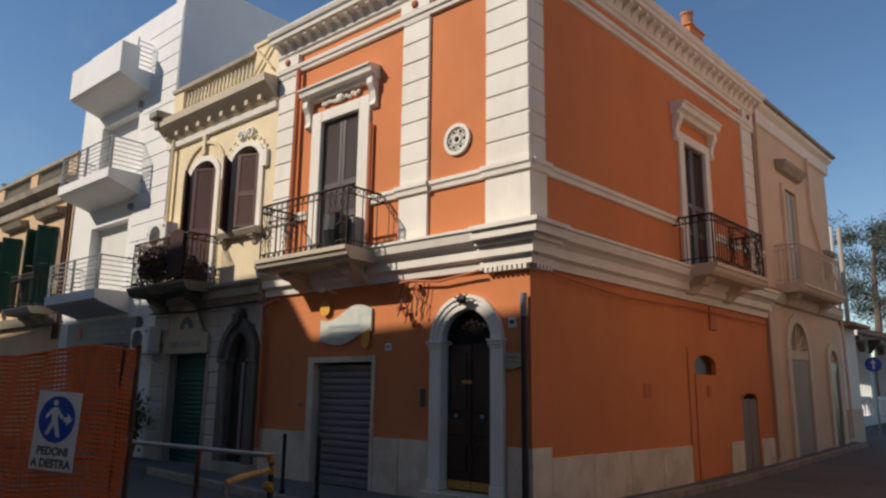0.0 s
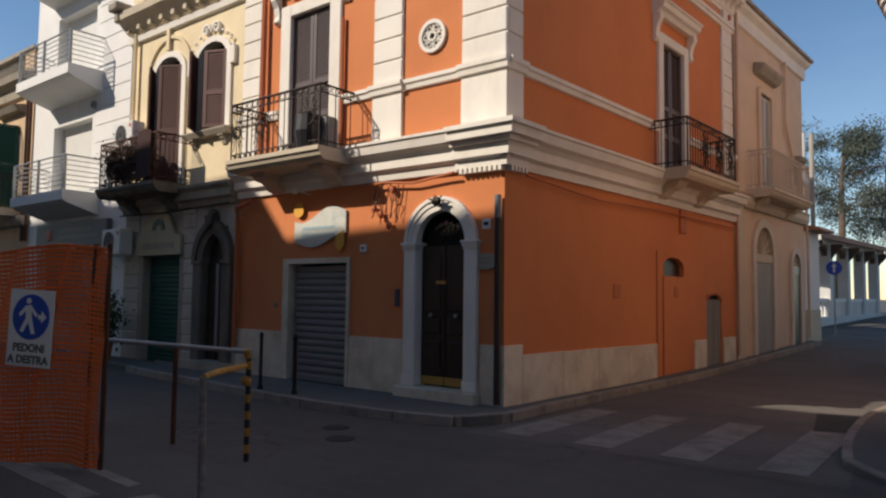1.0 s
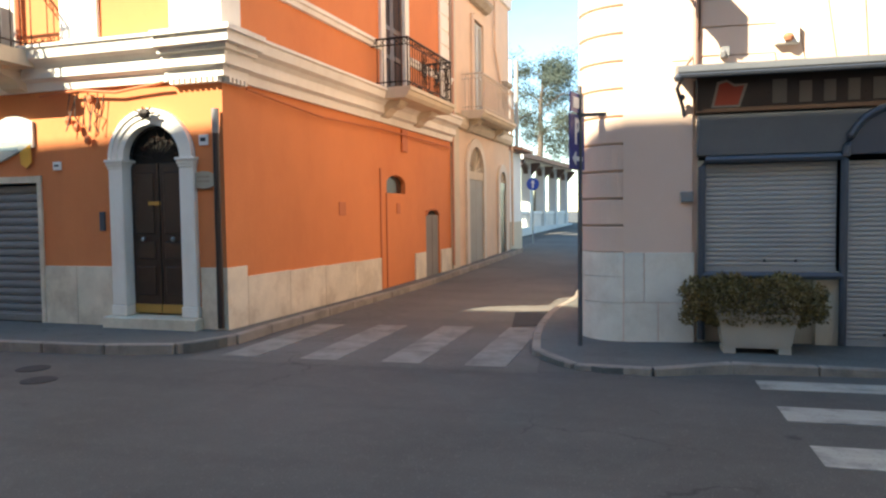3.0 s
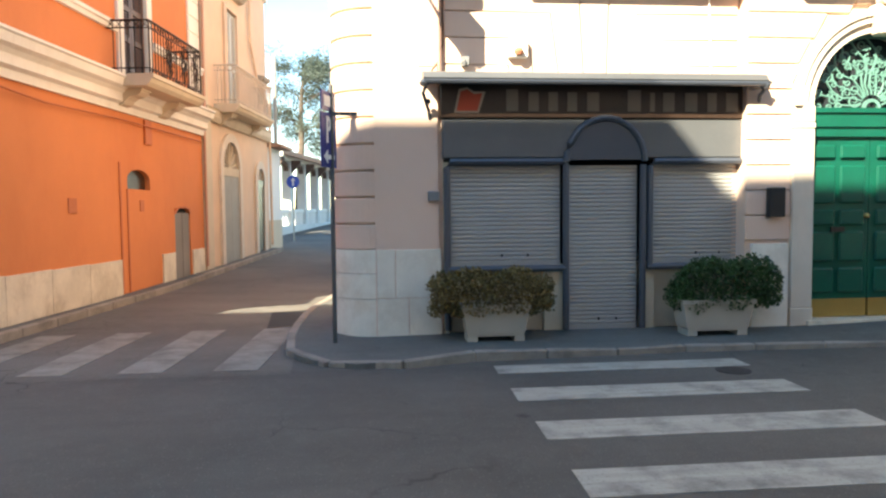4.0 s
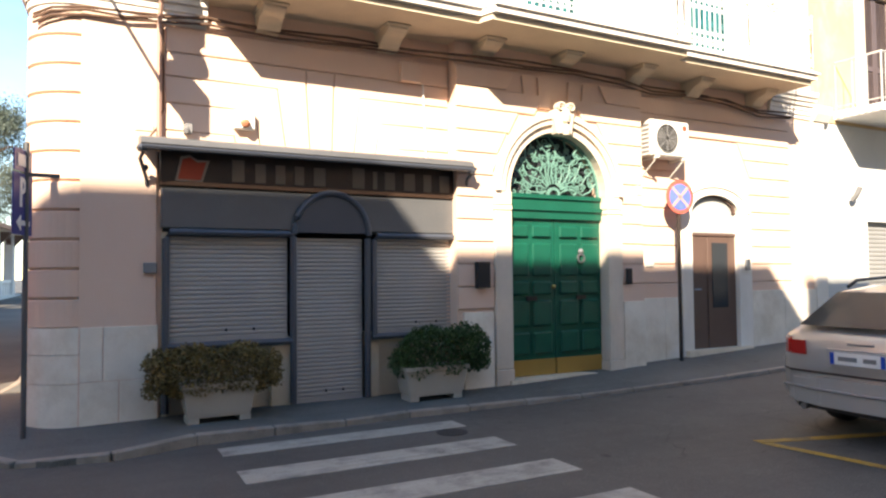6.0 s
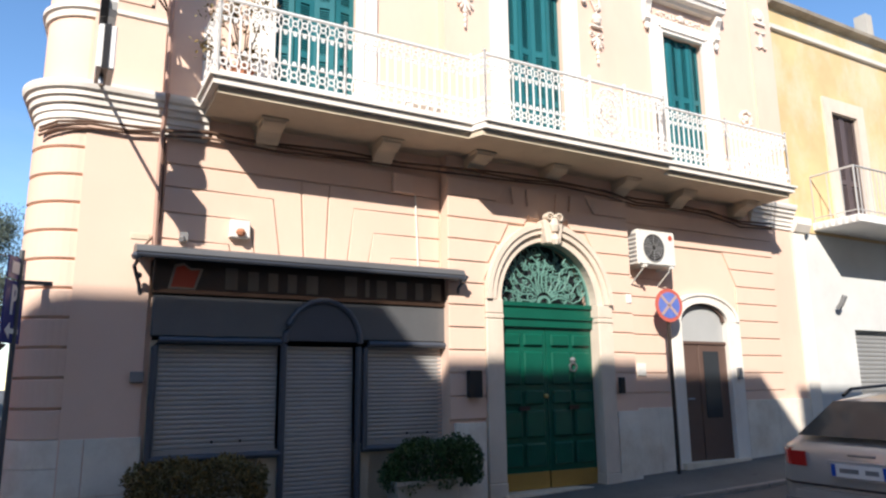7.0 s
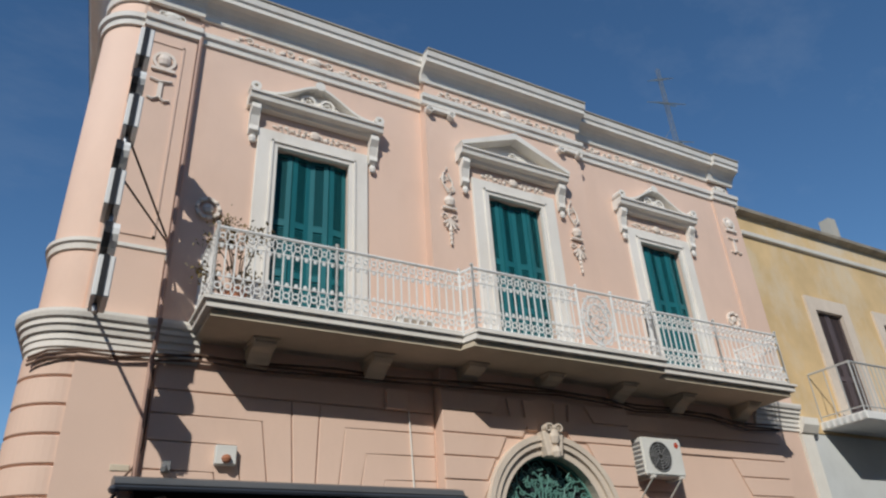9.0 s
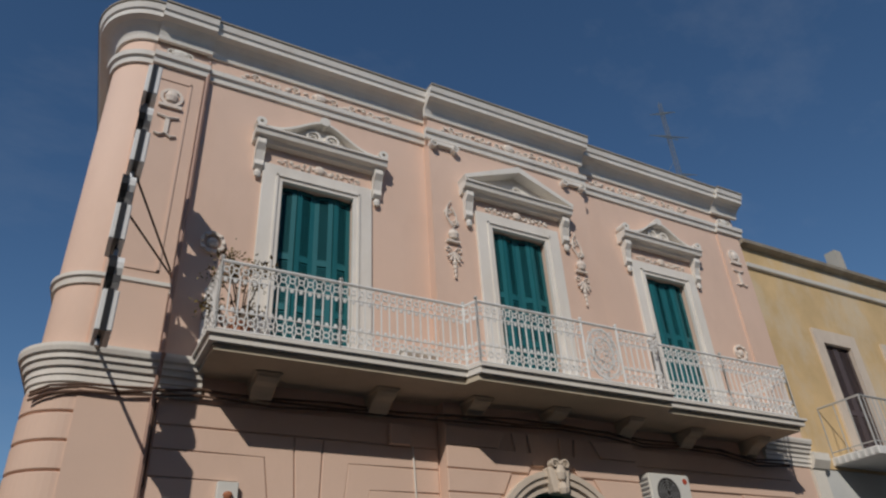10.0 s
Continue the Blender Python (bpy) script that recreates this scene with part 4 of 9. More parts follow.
def hooded_window(fr, a, b, z0, z1, frame_w, top, hood_z, parent, shutter_mat, carved=True):
    w = part("window", bmesh.new(), TRIM, parent, "tall balcony window with white surround and closed brown shutters", fr)
    bm = bmesh.new()
    box(bm, a - frame_w, a + 0.012, -0.06, 0.03, z0, top)
    box(bm, b - 0.012, b + frame_w, -0.06, 0.03, z0, top)
    box(bm, a, b, -0.058, 0.03, z1 - 0.012, top)
    bev(bm, 0.012)
    part("frame", bm, TRIM, w, "", fr)
    half = (b - a) / 2
    for sgn, x in ((0, a), (1, b)):
        louvre_leaf(w.parent, "shutter_leaf", fr @ pose(x, 0.06, z0 + 0.03), half - 0.006, z1 - z0 - 0.04, shutter_mat, (0.30, 0.52), 0.05, 0, "dark brown louvred shutter", sgn)
    bm = bmesh.new()
    box(bm, a, b, 0.2, 0.24, z0, z1)
    part("pane", bm, PANE, w, "", fr)
    # hood on two consoles, carved frieze between
    c, hw = (a + b) / 2, (b - a) / 2 + frame_w + 0.12
    bm = bmesh.new()
    moulding(bm, c - hw - 0.08, c + hw + 0.08, [(0, hood_z - 0.02), (-0.12, hood_z - 0.02), (-0.16, hood_z + 0.05), (-0.24, hood_z + 0.08), (-0.26, hood_z + 0.17), (-0.30, hood_z + 0.19), (-0.30, hood_z + 0.22), (0, hood_z + 0.26)])
    part("hood", bm, TRIM, w, "white moulded hood", fr)
    for sgn in (-1, 1):
        bm = bmesh.new()
        cx = c + sgn * (hw - 0.02)
        h = 0.55
        prism(bm, [(0, hood_z), (-0.17, hood_z), (-0.18, hood_z - 0.12), (-0.10, hood_z - 0.24), (-0.07, hood_z - 0.40), (-0.10, hood_z - 0.50), (-0.04, hood_z - h), (0, hood_z - h)], cx - 0.075, cx + 0.075, "x")
        bev(bm, 0.008)
        part("console", bm, TRIM, w, "", fr)
    rng = random.Random(int(a * 100) + 7)
    bm = bmesh.new()
    for k in range(13):
        x = a + (b - a) * (k + 0.5) / 13
        blob(bm, x, -0.045, (top + hood_z) / 2 + rng.uniform(-0.03, 0.03), 0.05, 0.03, rng.uniform(0.035, 0.06), 7)
    blob(bm, c, -0.06, (top + hood_z) / 2 + 0.02, 0.11, 0.05, 0.10, 8)
    if carved:
        part("carved_frieze", bm, TRIM, w, "", fr)
    else:
        bm.free()
    return w


hooded_window(FO, -4.68, -3.61, 3.97, 6.72, 0.27, 6.93, 7.18, oh, BROWN_WOOD)
hooded_window(FS, 5.15, 6.18, 4.04, 6.68, 0.21, 6.86, 7.16, oh, BROWN_WOOD, False)

# round pierced vent between the pilasters
bm = bmesh.new()
c, zc = -1.32, 5.60
arch(bm, c, zc, 0.20, 0.26, -0.05, 0.03, 24, 0, 360)
arch(bm, c, zc, 0.05, 0.08, -0.04, 0.02, 12, 0, 360)
for k in range(6):
    a = radians(60 * k + 30)
    tube(bm, [(c + 0.07 * math.cos(a), -0.01, zc + 0.07 * math.sin(a)), (c + 0.21 * math.cos(a), -0.01, zc + 0.21 * math.sin(a))], 0.018, 6)
    arch(bm, c + 0.14 * math.cos(a + 0.52), zc + 0.14 * math.sin(a + 0.52), 0.035, 0.05, -0.03, 0.01, 8, 0, 360)
part("vent_rosette", bm, TRIM, oh, "white pierced round vent", FO)
# dark disc on the closed wall paints the shade behind the vent
bm = bmesh.new()
arch(bm, c, zc, 0.0, 0.21, -0.004, 0.02, 20, 0, 360)
part("vent_back", bm, DARK_VOID, oh, "", FO)
# small weathered hatch door on the side street
bm = bmesh.new()
for x0, x1 in ((7.40, 7.80), (7.83, 8.23)):
    box(bm, x0, x1, 0.015, 0.06, 0.16, 1.60)
bev(bm, 0.01)
hd = part("hatch_door", bm, mat("weathered_grey_wood", (0.24, 0.22, 0.20), 0.85, var=0.15, streak=0.2, dirt=(0.14, 0.12, 0.11), dirt_amt=0.5), oh, "weathered grey two-leaf hatch door", FS)
bm = bmesh.new()
arch(bm, 7.815, 1.58, 0.40, 0.47, -0.02, 0.12, 14, 0, 180, 0.35)
part("hatch_arch", bm, ORANGE_RED, hd, "", FS)
bm = bmesh.new()
box(bm, 7.36, 8.26, 0.065, 0.10, 0.1, 1.75)
part("hatch_back", bm, DARK_VOID, hd, "", FS)
# chimneys on the roof
for s, d, w, z1 in ((9.6, 1.5, 0.55, 10.65), (7.2, 1.2, 0.5, 10.25)):
    bm = bmesh.new()
    box(bm, s - w / 2, s + w / 2, d - 0.3, d + 0.3, 8.8, z1)
    box(bm, s - w / 2 - 0.05, s + w / 2 + 0.05, d - 0.35, d + 0.35, z1, z1 + 0.08)
    bev(bm, 0.012)
    ch = part("chimney", bm, ORANGE, oh, "orange rendered chimney", FS)
    bm = bmesh.new()
    lathe(bm, [(0.10, z1 + 0.08), (0.10, z1 + 0.32), (0.16, z1 + 0.34), (0.16, z1 + 0.42), (0.06, z1 + 0.48)], s, d, 10)
    part("chimney_pot", bm, TERRACOTTA, ch, "terracotta chimney pot", FS)


def iron_balcony(fr, a, b, proj, z, parent, motif, h=1.0, mat_=IRON, gap=0.115, stone=None):
    bal = part("balcony", bmesh.new(), TRIM, parent, "stone balcony slab with dark wrought iron railing", fr)
    bm = bmesh.new()
    prism(bm, [(0, z - 0.18), (-proj + 0.10, z - 0.18), (-proj + 0.03, z - 0.12), (-proj, z - 0.05), (-proj - 0.03, z - 0.04), (-proj - 0.03, z + 0.03), (0, z + 0.03)], a, b, "x")
    stone = stone or CREAM_STONE
    part("slab", bm, stone, bal, "", fr)
    for cx in (a + 0.45, b - 0.45):
        bm = bmesh.new()
        corbel(bm, cx, z - 0.18, proj * 0.6, 0.30, 0.34)
        part("corbel", bm, stone, bal, "", fr)
    y = -proj + 0.05
    top = z + h
    path = [(a + 0.06, 0, top), (a + 0.06, y, top), (b - 0.06, y, top), (b - 0.06, 0, top)]
    for nm, dz, r in (("top_rail", h, 0.02), ("middle_rail", h - 0.13, 0.011), ("bottom_rail", 0.13, 0.012)):
        bm = bmesh.new()
        tube(bm, [(p[0], p[1], z + dz) for p in path], r, 6)
        part(nm, bm, mat_, bal, "", fr)
    n = max(3, int((b - a) / gap))
    for k in range(n + 1):
        x = a + 0.06 + (b - a - 0.12) * k / n
        bm = bmesh.new()
        tube(bm, [(x, y, z + 0.03), (x, y, top)], 0.009 if 0 < k < n else 0.016, 5)
        part("baluster", bm, mat_, bal, "", fr)
    m_ = max(2, int(proj / gap))
    for x in (a + 0.06, b - 0.06):
        for k in range(1, m_):
            bm = bmesh.new()
            tube(bm, [(x, y + (-y) * k / m_, z + 0.03), (x, y + (-y) * k / m_, top)], 0.009, 5)
            part("baluster", bm, mat_, bal, "", fr)
    bm = bmesh.new()
    for u in motif:
        cx, cz = a + (b - a) * u, z + h * 0.5
        for k in range(16):
            an = 2 * math.pi * k / 16
            tube(bm, [(cx + 0.05 * math.cos(an), y - 0.01, cz + 0.05 * math.sin(an)), (cx + 0.24 * math.cos(an), y - 0.01, cz + 0.36 * math.sin(an))], 0.008, 4)
        arch(bm, cx, cz, 0.10, 0.12, y - 0.02, y, 14, 0, 360)
    n = int((b - a) / 0.16)
    for k in range(n):
        x = a + 0.1 + k * (b - a - 0.2) / n
        for za, zb in ((z + h - 0.13, z + h), (z + h, z + h - 0.13), (z + 0.03, z + 0.16)):
            tube(bm, [(x, y, za), (x + 0.15, y, zb)], 0.007, 4)
        scroll(bm, x + 0.07, z + 0.09, 0.05, y - 0.006, y + 0.006, 1.2, 40 * k)
    for x in (a + 0.06, b - 0.06):
        for k in range(max(2, int(proj / 0.16))):
            w = -y * k / max(2, int(proj / 0.16))
            tube(bm, [(x, y + w, z + h - 0.13), (x, y + w + 0.13, z + h)], 0.007, 4)
            tube(bm, [(x, y + w, z + h), (x, y + w + 0.13, z + h - 0.13)], 0.007, 4)
    tagged(part("ironwork", bm, mat_, bal, "", fr), kind="stuff")
    return bal


iron_balcony(FO, -5.32, -2.88, 0.88, 3.93, oh, (0.09, 0.36, 0.88), 1.03, IRON, 0.15)
iron_balcony(FS, 4.52, 7.12, 0.80, 4.01, oh, (0.35, 0.62, 0.86), 0.95, IRON, 0.13)


# ---- cream house next to it ----
yh = thing("cream_house", FO @ pose(-8.3, 0, 0), "worn cream two-storey house with arched windows and balustrade", "house")
Y0, Y1 = -10.45, -6.14


def cream_house():
    bm = bmesh.new()
    holed_wall(bm, Y0, Y1, 3.55, 7.65, 0.0, T, [(-9.40, -8.30, 3.85, 6.80), (-7.72, -6.66, 4.92, 6.80)])
    spandrels(bm, -8.85, 6.42, 0.55, 6.80, 0, T, ez=0.69)
    spandrels(bm, -7.19, 6.42, 0.53, 6.80, 0, T, ez=0.7)
    part("upper_wall", bm, YELLOW, yh, "stained cream plaster", FO)
    bm = bmesh.new()
    holed_wall(bm, Y0, Y1, 0.0, 3.60, -0.02, T, [(-9.60, -8.08, 0, 2.42), (-7.27, -6.45, 0, 2.95)])
    part("lower_wall", bm, ASHLAR, yh, "weathered grey limestone", FO)
    # stone courses on the ground floor
    rng = random.Random(5)
    z = 0.12
    while z < 3.3:
        for a, b in ((Y0 + 0.02, -9.78), (-8.02, -7.55), (-6.19, Y1 - 0.02)):
            if a < b:
                bm = bmesh.new()
                box(bm, a, b, -0.04 - rng.random() * 0.01, 0.0, z, z + 0.30)
                bev(bm, 0.02)
                part("stone_block", bm, ASHLAR, yh, "", FO)
        z += 0.315
    bm = bmesh.new()
    moulding(bm, Y0, Y1, [(0, 3.36), (-0.10, 3.38), (-0.14, 3.48), (-0.22, 3.52), (-0.22, 3.68), (-0.30, 3.74), (-0.30, 3.80), (0, 3.84)])
    part("lower_cornice", bm, OLD_STONE, yh, "", FO)
    bm = bmesh.new()
    moulding(bm, Y0 - 0.1, Y1, [(0, 7.40), (-0.08, 7.42), (-0.10, 7.55), (0, 7.56)])
    part("frieze_moulding", bm, TRIM, yh, "", FO)
    bm = bmesh.new()
    moulding(bm, Y0 - 0.12, Y1, [(0, 7.62), (-0.10, 7.64), (-0.34, 7.86), (-0.40, 7.90), (-0.42, 8.06), (0, 8.10)])
    part("upper_cornice", bm, CREAM_STONE, yh, "dark stained stone cornice", FO)
    s = Y0
    while s < Y1 - 0.1:
        bm = bmesh.new()
        box(bm, s, s + 0.12, -0.22, 0, 7.64, 7.78)
        part("cornice_bracket", bm, CREAM_STONE, yh, "", FO)
        s += 0.48
    # balustraded parapet
    bm = bmesh.new()
    box(bm, Y0, Y1, -0.06, 0.14, 8.06, 8.24)
    box(bm, Y0, -10.0, -0.06, 0.14, 8.24, 8.9)
    box(bm, -7.0, Y1, -0.06, 0.14, 8.24, 9.0)
    box(bm, -7.05, Y1, -0.10, 0.18, 9.0, 9.08)
    part("parapet", bm, YELLOW, yh, "", FO)
    bm = bmesh.new()
    box(bm, Y0 - 0.05, -7.0, -0.10, 0.18, 8.86, 8.96)
    part("parapet_coping", bm, OLD_STONE, yh, "", FO)
    for k in range(19):
        x = -9.92 + k * 0.155
        bm = bmesh.new()
        lathe(bm, [(0.045, 8.24), (0.045, 8.30), (0.03, 8.34), (0.055, 8.50), (0.03, 8.72), (0.045, 8.80), (0.045, 8.87)], x, 0.04, 8)
        part("baluster", bm, YELLOW, yh, "", FO)
    bm = bmesh.new()
    tube(bm, [(-6.95, -0.12, 8.3), (-6.3, -0.12, 8.95)], 0.03, 6)
    tube(bm, [(-6.95, -0.12, 8.95), (-6.3, -0.12, 8.3)], 0.03, 6)
    part("parapet_cross", bm, YELLOW, yh, "", FO)
    # spout block at the end of the cornice
    bm = bmesh.new()
    box(bm, Y0 - 0.25, Y0 + 0.15, -0.55, -0.1, 8.1, 8.3)
    box(bm, Y0 - 0.15, Y0 + 0.05, -0.45, -0.1, 7.85, 8.1)
    bev(bm, 0.03)
    part("cornice_block", bm, OLD_STONE, yh, "dark weathered stone block", FO)
    # arched surrounds
    for c, hw, zb, nm in ((-8.85, 0.55, 3.85, "balcony_window"), (-7.19, 0.53, 4.92, "window")):
        w = part(nm, bmesh.new(), TRIM, yh, "arched window with white surround and open plum louvred shutters", FO)
        bm = bmesh.new()
        box(bm, c - hw - 0.16, c - hw + 0.012, -0.05, 0.1, zb, 6.42)
        box(bm, c + hw - 0.012, c + hw + 0.16, -0.05, 0.1, zb, 6.42)
        arch(bm, c, 6.42, hw - 0.012, hw + 0.16, -0.05, 0.1, 18, 0, 180, 0.7)
        part("surround", bm, TRIM, w, "", FO)
        bm = bmesh.new()
        if nm == "balcony_window":
            arch(bm, c, 6.42, hw + 0.28, hw + 0.36, -0.05, 0.02, 20, 0, 180, 0.95)
            box(bm, c - hw - 0.36, c - hw - 0.28, -0.05, 0.02, 5.2, 6.42)
            box(bm, c + hw + 0.28, c + hw + 0.36, -0.05, 0.02, 5.2, 6.42)
            box(bm, c - 0.06, c + 0.06, -0.08, 0.02, 6.95, 7.5)
            part("outer_mould", bm, YELLOW, w, "", FO)
        else:
            for k in range(11):
                a = radians(15 + 15 * k)
                blob(bm, c + 0.80 * math.cos(a), -0.06, 6.42 + 0.60 * math.sin(a), 0.05, 0.03, 0.04, 7)
            scroll(bm, c - 0.18, 7.05, 0.16, -0.09, 0, 1.5, 0)
            scroll(bm, c + 0.18, 7.05, 0.16, -0.09, 0, 1.5, 180, -1)
            box(bm, c - hw - 0.30, c - hw - 0.14, -0.08, 0, 6.2, 6.55)
            box(bm, c + hw + 0.14, c + hw + 0.30, -0.08, 0, 6.2, 6.55)
            tagged(part("carved_crest", bm, TRIM, w, "", FO), kind="stuff")
            bm = bmesh.new()
            moulding(bm, c - hw - 0.22, c + hw + 0.22, [(0, zb - 0.14), (-0.14, zb - 0.12), (-0.20, zb - 0.03), (-0.20, zb), (0.1, zb + 0.02)])
            corbel(bm, c - hw, zb - 0.14, 0.12, 0.2, 0.12)
            corbel(bm, c + hw, zb - 0.14, 0.12, 0.2, 0.12)
            part("sill", bm, OLD_STONE, w, "", FO)
        bm = bmesh.new()
        box(bm, c - hw, c + hw, 0.22, 0.26, zb, 6.85)
        part("pane", bm, PANE, w, "", FO)
        louvre_leaf(yh, "shutter_leaf", FO @ pose(c - hw, -0.03, zb + 0.03), hw - 0.02, 6.5 - zb, PLUM_WOOD, (0.45,), 0.05, -48 if nm == "window" else -40, "open plum brown louvred shutter", 0)
        louvre_leaf(yh, "shutter_leaf", FO @ pose(c + hw, -0.03, zb + 0.03), hw - 0.02, 6.5 - zb, PLUM_WOOD, (0.45,), 0.05, 24 if nm == "window" else 30, "open plum brown louvred shutter", 1)
    # string at sill height
    for a, b in ((Y0, -9.8), (-7.9, -7.95 + 0.1), (-6.4, Y1)):
        bm = bmesh.new()
        moulding(bm, a, b, [(0, 5.15), (-0.05, 5.16), (-0.07, 5.26), (0, 5.28)])
        part("string_course", bm, TRIM, yh, "", FO)
    # green roller door and pointed stone door
    g = part("roller_door", (lambda b: (roller(b, -9.60, -8.08, 0.14, 0.12, 2.42, 0.1, 0.016), b)[1])(bmesh.new()), DARK_GREEN, yh, "closed dark green roller shutter", FO)
    bm = bmesh.new()
    box(bm, -9.76, -9.585, -0.05, 0.2, 0, 2.5)
    part("jamb", bm, OLD_STONE, g, "", FO)
    bm = bmesh.new()
    box(bm, -8.095, -7.95, -0.05, 0.2, 0, 2.5)
    part("jamb", bm, OLD_STONE, g, "", FO)
    d = part("house_door", bmesh.new(), DARK_DOOR, yh, "dark door in a pointed stone arch", FO)
    c = -6.86
    bm = bmesh.new()
    box(bm, c - 0.46, c + 0.46, 0.10, 0.16, 0.1, 3.0)
    part("back_panel", bm, DARK_DOOR, d, "", FO)
    for x0, x1 in ((c - 0.40, c - 0.02), (c + 0.02, c + 0.40)):
        bm = bmesh.new()
        box(bm, x0, x1, 0.06, 0.10, 0.3, 2.26)
        box(bm, x0 + 0.07, x1 - 0.07, 0.045, 0.06, 0.45, 1.1)
        box(bm, x0 + 0.07, x1 - 0.07, 0.045, 0.06, 1.2, 2.15)
        bev(bm, 0.01)
        part("door_leaf", bm, DARK_DOOR, d, "", FO)
    bm = bmesh.new()
    box(bm, c - 0.04, c + 0.06, 0.035, 0.06, 0.5, 2.2)
    part("pale_strip", bm, PLASTIC_GREY, d, "", FO)
    for sgn in (-1, 1):
        bm = bmesh.new()
        a, b = sorted((c + sgn * 0.36, c + sgn * 0.64))
        box(bm, a, b, -0.12, 0.14, 0.0, 2.22)
        box(bm, a - 0.03, b + 0.03, -0.15, 0.12, 2.19, 2.27)
        bev(bm, 0.015)
        part("stone_jamb", bm, SOOTY_STONE, d, "", FO)

    def ogive(r, h, n=12):
        big = (r * r + h * h) / (2 * r)
        top = math.asin(h / big)
        right = [(c - big + r + big * math.cos(top * k / n), 2.26 + big * math.sin(top * k / n)) for k in range(n + 1)]
        return right + [(2 * c - x, z) for x, z in right[-2::-1]]
    for r0, h0, r1, h1, y0, y1 in ((0.36, 0.54, 0.54, 0.72, -0.09, 0.14), (0.53, 0.71, 0.66, 0.84, -0.15, 0.05)):
        bm = bmesh.new()
        inn, out = ogive(r0, h0), ogive(r1, h1)
        rows = [[bm.verts.new((q[0], y, q[1])) for q, y in ((o, y0), (o, y1), (i_, y1), (i_, y0))] for o, i_ in zip(out, inn)]
        for u, v in zip(rows, rows[1:]):
            for e in range(4):
                bm.faces.new((u[e], u[(e + 1) % 4], v[(e + 1) % 4], v[e]))
        part("stone_arch", bm, SOOTY_STONE, d, "weathered pointed stone arch", FO)
    bm = bmesh.new()
    prism(bm, [(c - 0.10, 2.98), (c + 0.10, 2.98), (c + 0.13, 3.16), (c - 0.13, 3.16)], -0.22, 0.05)
    blob(bm, c, -0.1, 3.2, 0.13, 0.10, 0.10)
    part("finial", bm, SOOTY_STONE, d, "carved stone finial", FO)
    bm = bmesh.new()
    box(bm, c - 0.75, c + 0.75, -0.3, 0.2, 0.08, 0.28)
    part("step", bm, OLD_STONE, d, "", FO)
    # roof slab
    bm = bmesh.new()
    box(bm, Y0, Y1, 0.0, 9.0, 7.9, 8.05)
    # unseen back wall added to close the shell against light
    box(bm, Y0, Y1, 8.8, 9.0, 0.0, 7.9)
    part("roof", bm, GREY_WALL, yh, "", FO)


cream_house()
iron_balcony(FO, -10.30, -7.85, 0.82, 3.84, yh, (0.25, 0.5, 0.75), 1.03, RUST, 0.10, SOOTY_STONE)

# shop board over the green shutter
bm = bmesh.new()
prism(bm, [(-9.75, 2.42), (-7.98, 2.42), (-7.98, 2.82), (-8.2, 2.86), (-8.35, 3.05)] + [(-8.86 + 0.5 * math.cos(radians(a)), 3.0 + 0.42 * math.sin(radians(a))) for a in range(15, 170, 15)] + [(-9.4, 3.05), (-9.55, 2.86), (-9.75, 2.82)], -0.12, -0.06)
sb = solo("shop_board", bm, mat("cream_board_paint", (0.46, 0.40, 0.26), 0.6, var=0.1), "old cream shaped shop board above the green shutter", "sign", m=FO)
bm = bmesh.new()
box(bm, -9.5, -8.25, -0.128, -0.12, 2.55, 2.68)
part("lettering", bm, OLD_STONE, sb, "faded unreadable lettering bar", FO)
bm = bmesh.new()
arch(bm, -8.86, 2.95, 0.12, 0.26, -0.13, -0.12, 12, 0, 180)
part("emblem", bm, DARK_GREEN, sb, "", FO)


def ac_unit(m, label, group=""):
    """A wall air conditioner: casing, fan ring with grille, side vents, bracket."""
    u = thing("air_conditioner", m, label, "air conditioner", group)
    bm = bmesh.new()
    box(bm, -0.42, 0.42, -0.30, 0.0, 0, 0.58)
    bev(bm, 0.02, 2)
    part("casing", bm, PLASTIC_WHITE, u, "", m)
    # dark disc on the casing front paints the shade of the fan hollow
    bm = bmesh.new()
    arch(bm, -0.08, 0.29, 0.0, 0.225, -0.306, -0.300, 24, 0, 360)
    part("fan_opening", bm, DARK_VOID, u, "dark disc standing for the shaded fan opening", m)
    bm = bmesh.new()
    for r in (0.06, 0.10, 0.14, 0.18, 0.225):
        arch(bm, -0.08, 0.29, r - 0.006, r + 0.004, -0.318, -0.306, 24, 0, 360)
    for k in range(8):
        a = math.pi * k / 4
        tube(bm, [(-0.08 + 0.03 * math.cos(a), -0.315, 0.29 + 0.03 * math.sin(a)), (-0.08 + 0.225 * math.cos(a), -0.315, 0.29 + 0.225 * math.sin(a))], 0.005, 4)
    part("fan_grille", bm, PLASTIC_GREY, u, "", m)
    for k in range(7):
        bm = bmesh.new()
        box(bm, -0.432, -0.42, -0.27, -0.04, 0.06 + 0.07 * k, 0.09 + 0.07 * k)
        part("vent_slat", bm, PLASTIC_GREY, u, "", m)
    bm = bmesh.new()
    arch(bm, 0.31, 0.48, 0, 0.045, -0.306, -0.300, 12, 0, 360)
    part("badge", bm, SIGN_RED, u, "small red badge", m)
    for x in (-0.3, 0.3):
        bm = bmesh.new()
        box(bm, x - 0.02, x + 0.02, -0.34, 0.06, -0.04, 0.0)
        tube(bm, [(x, -0.3, -0.03), (x, 0.05, -0.3)], 0.012, 5)
        part("bracket", bm, PLASTIC_WHITE, u, "", m)
    return u


ac_unit(FO @ pose(-10.0, -0.12, 4.85), "white air conditioner on the cream house above its balcony")
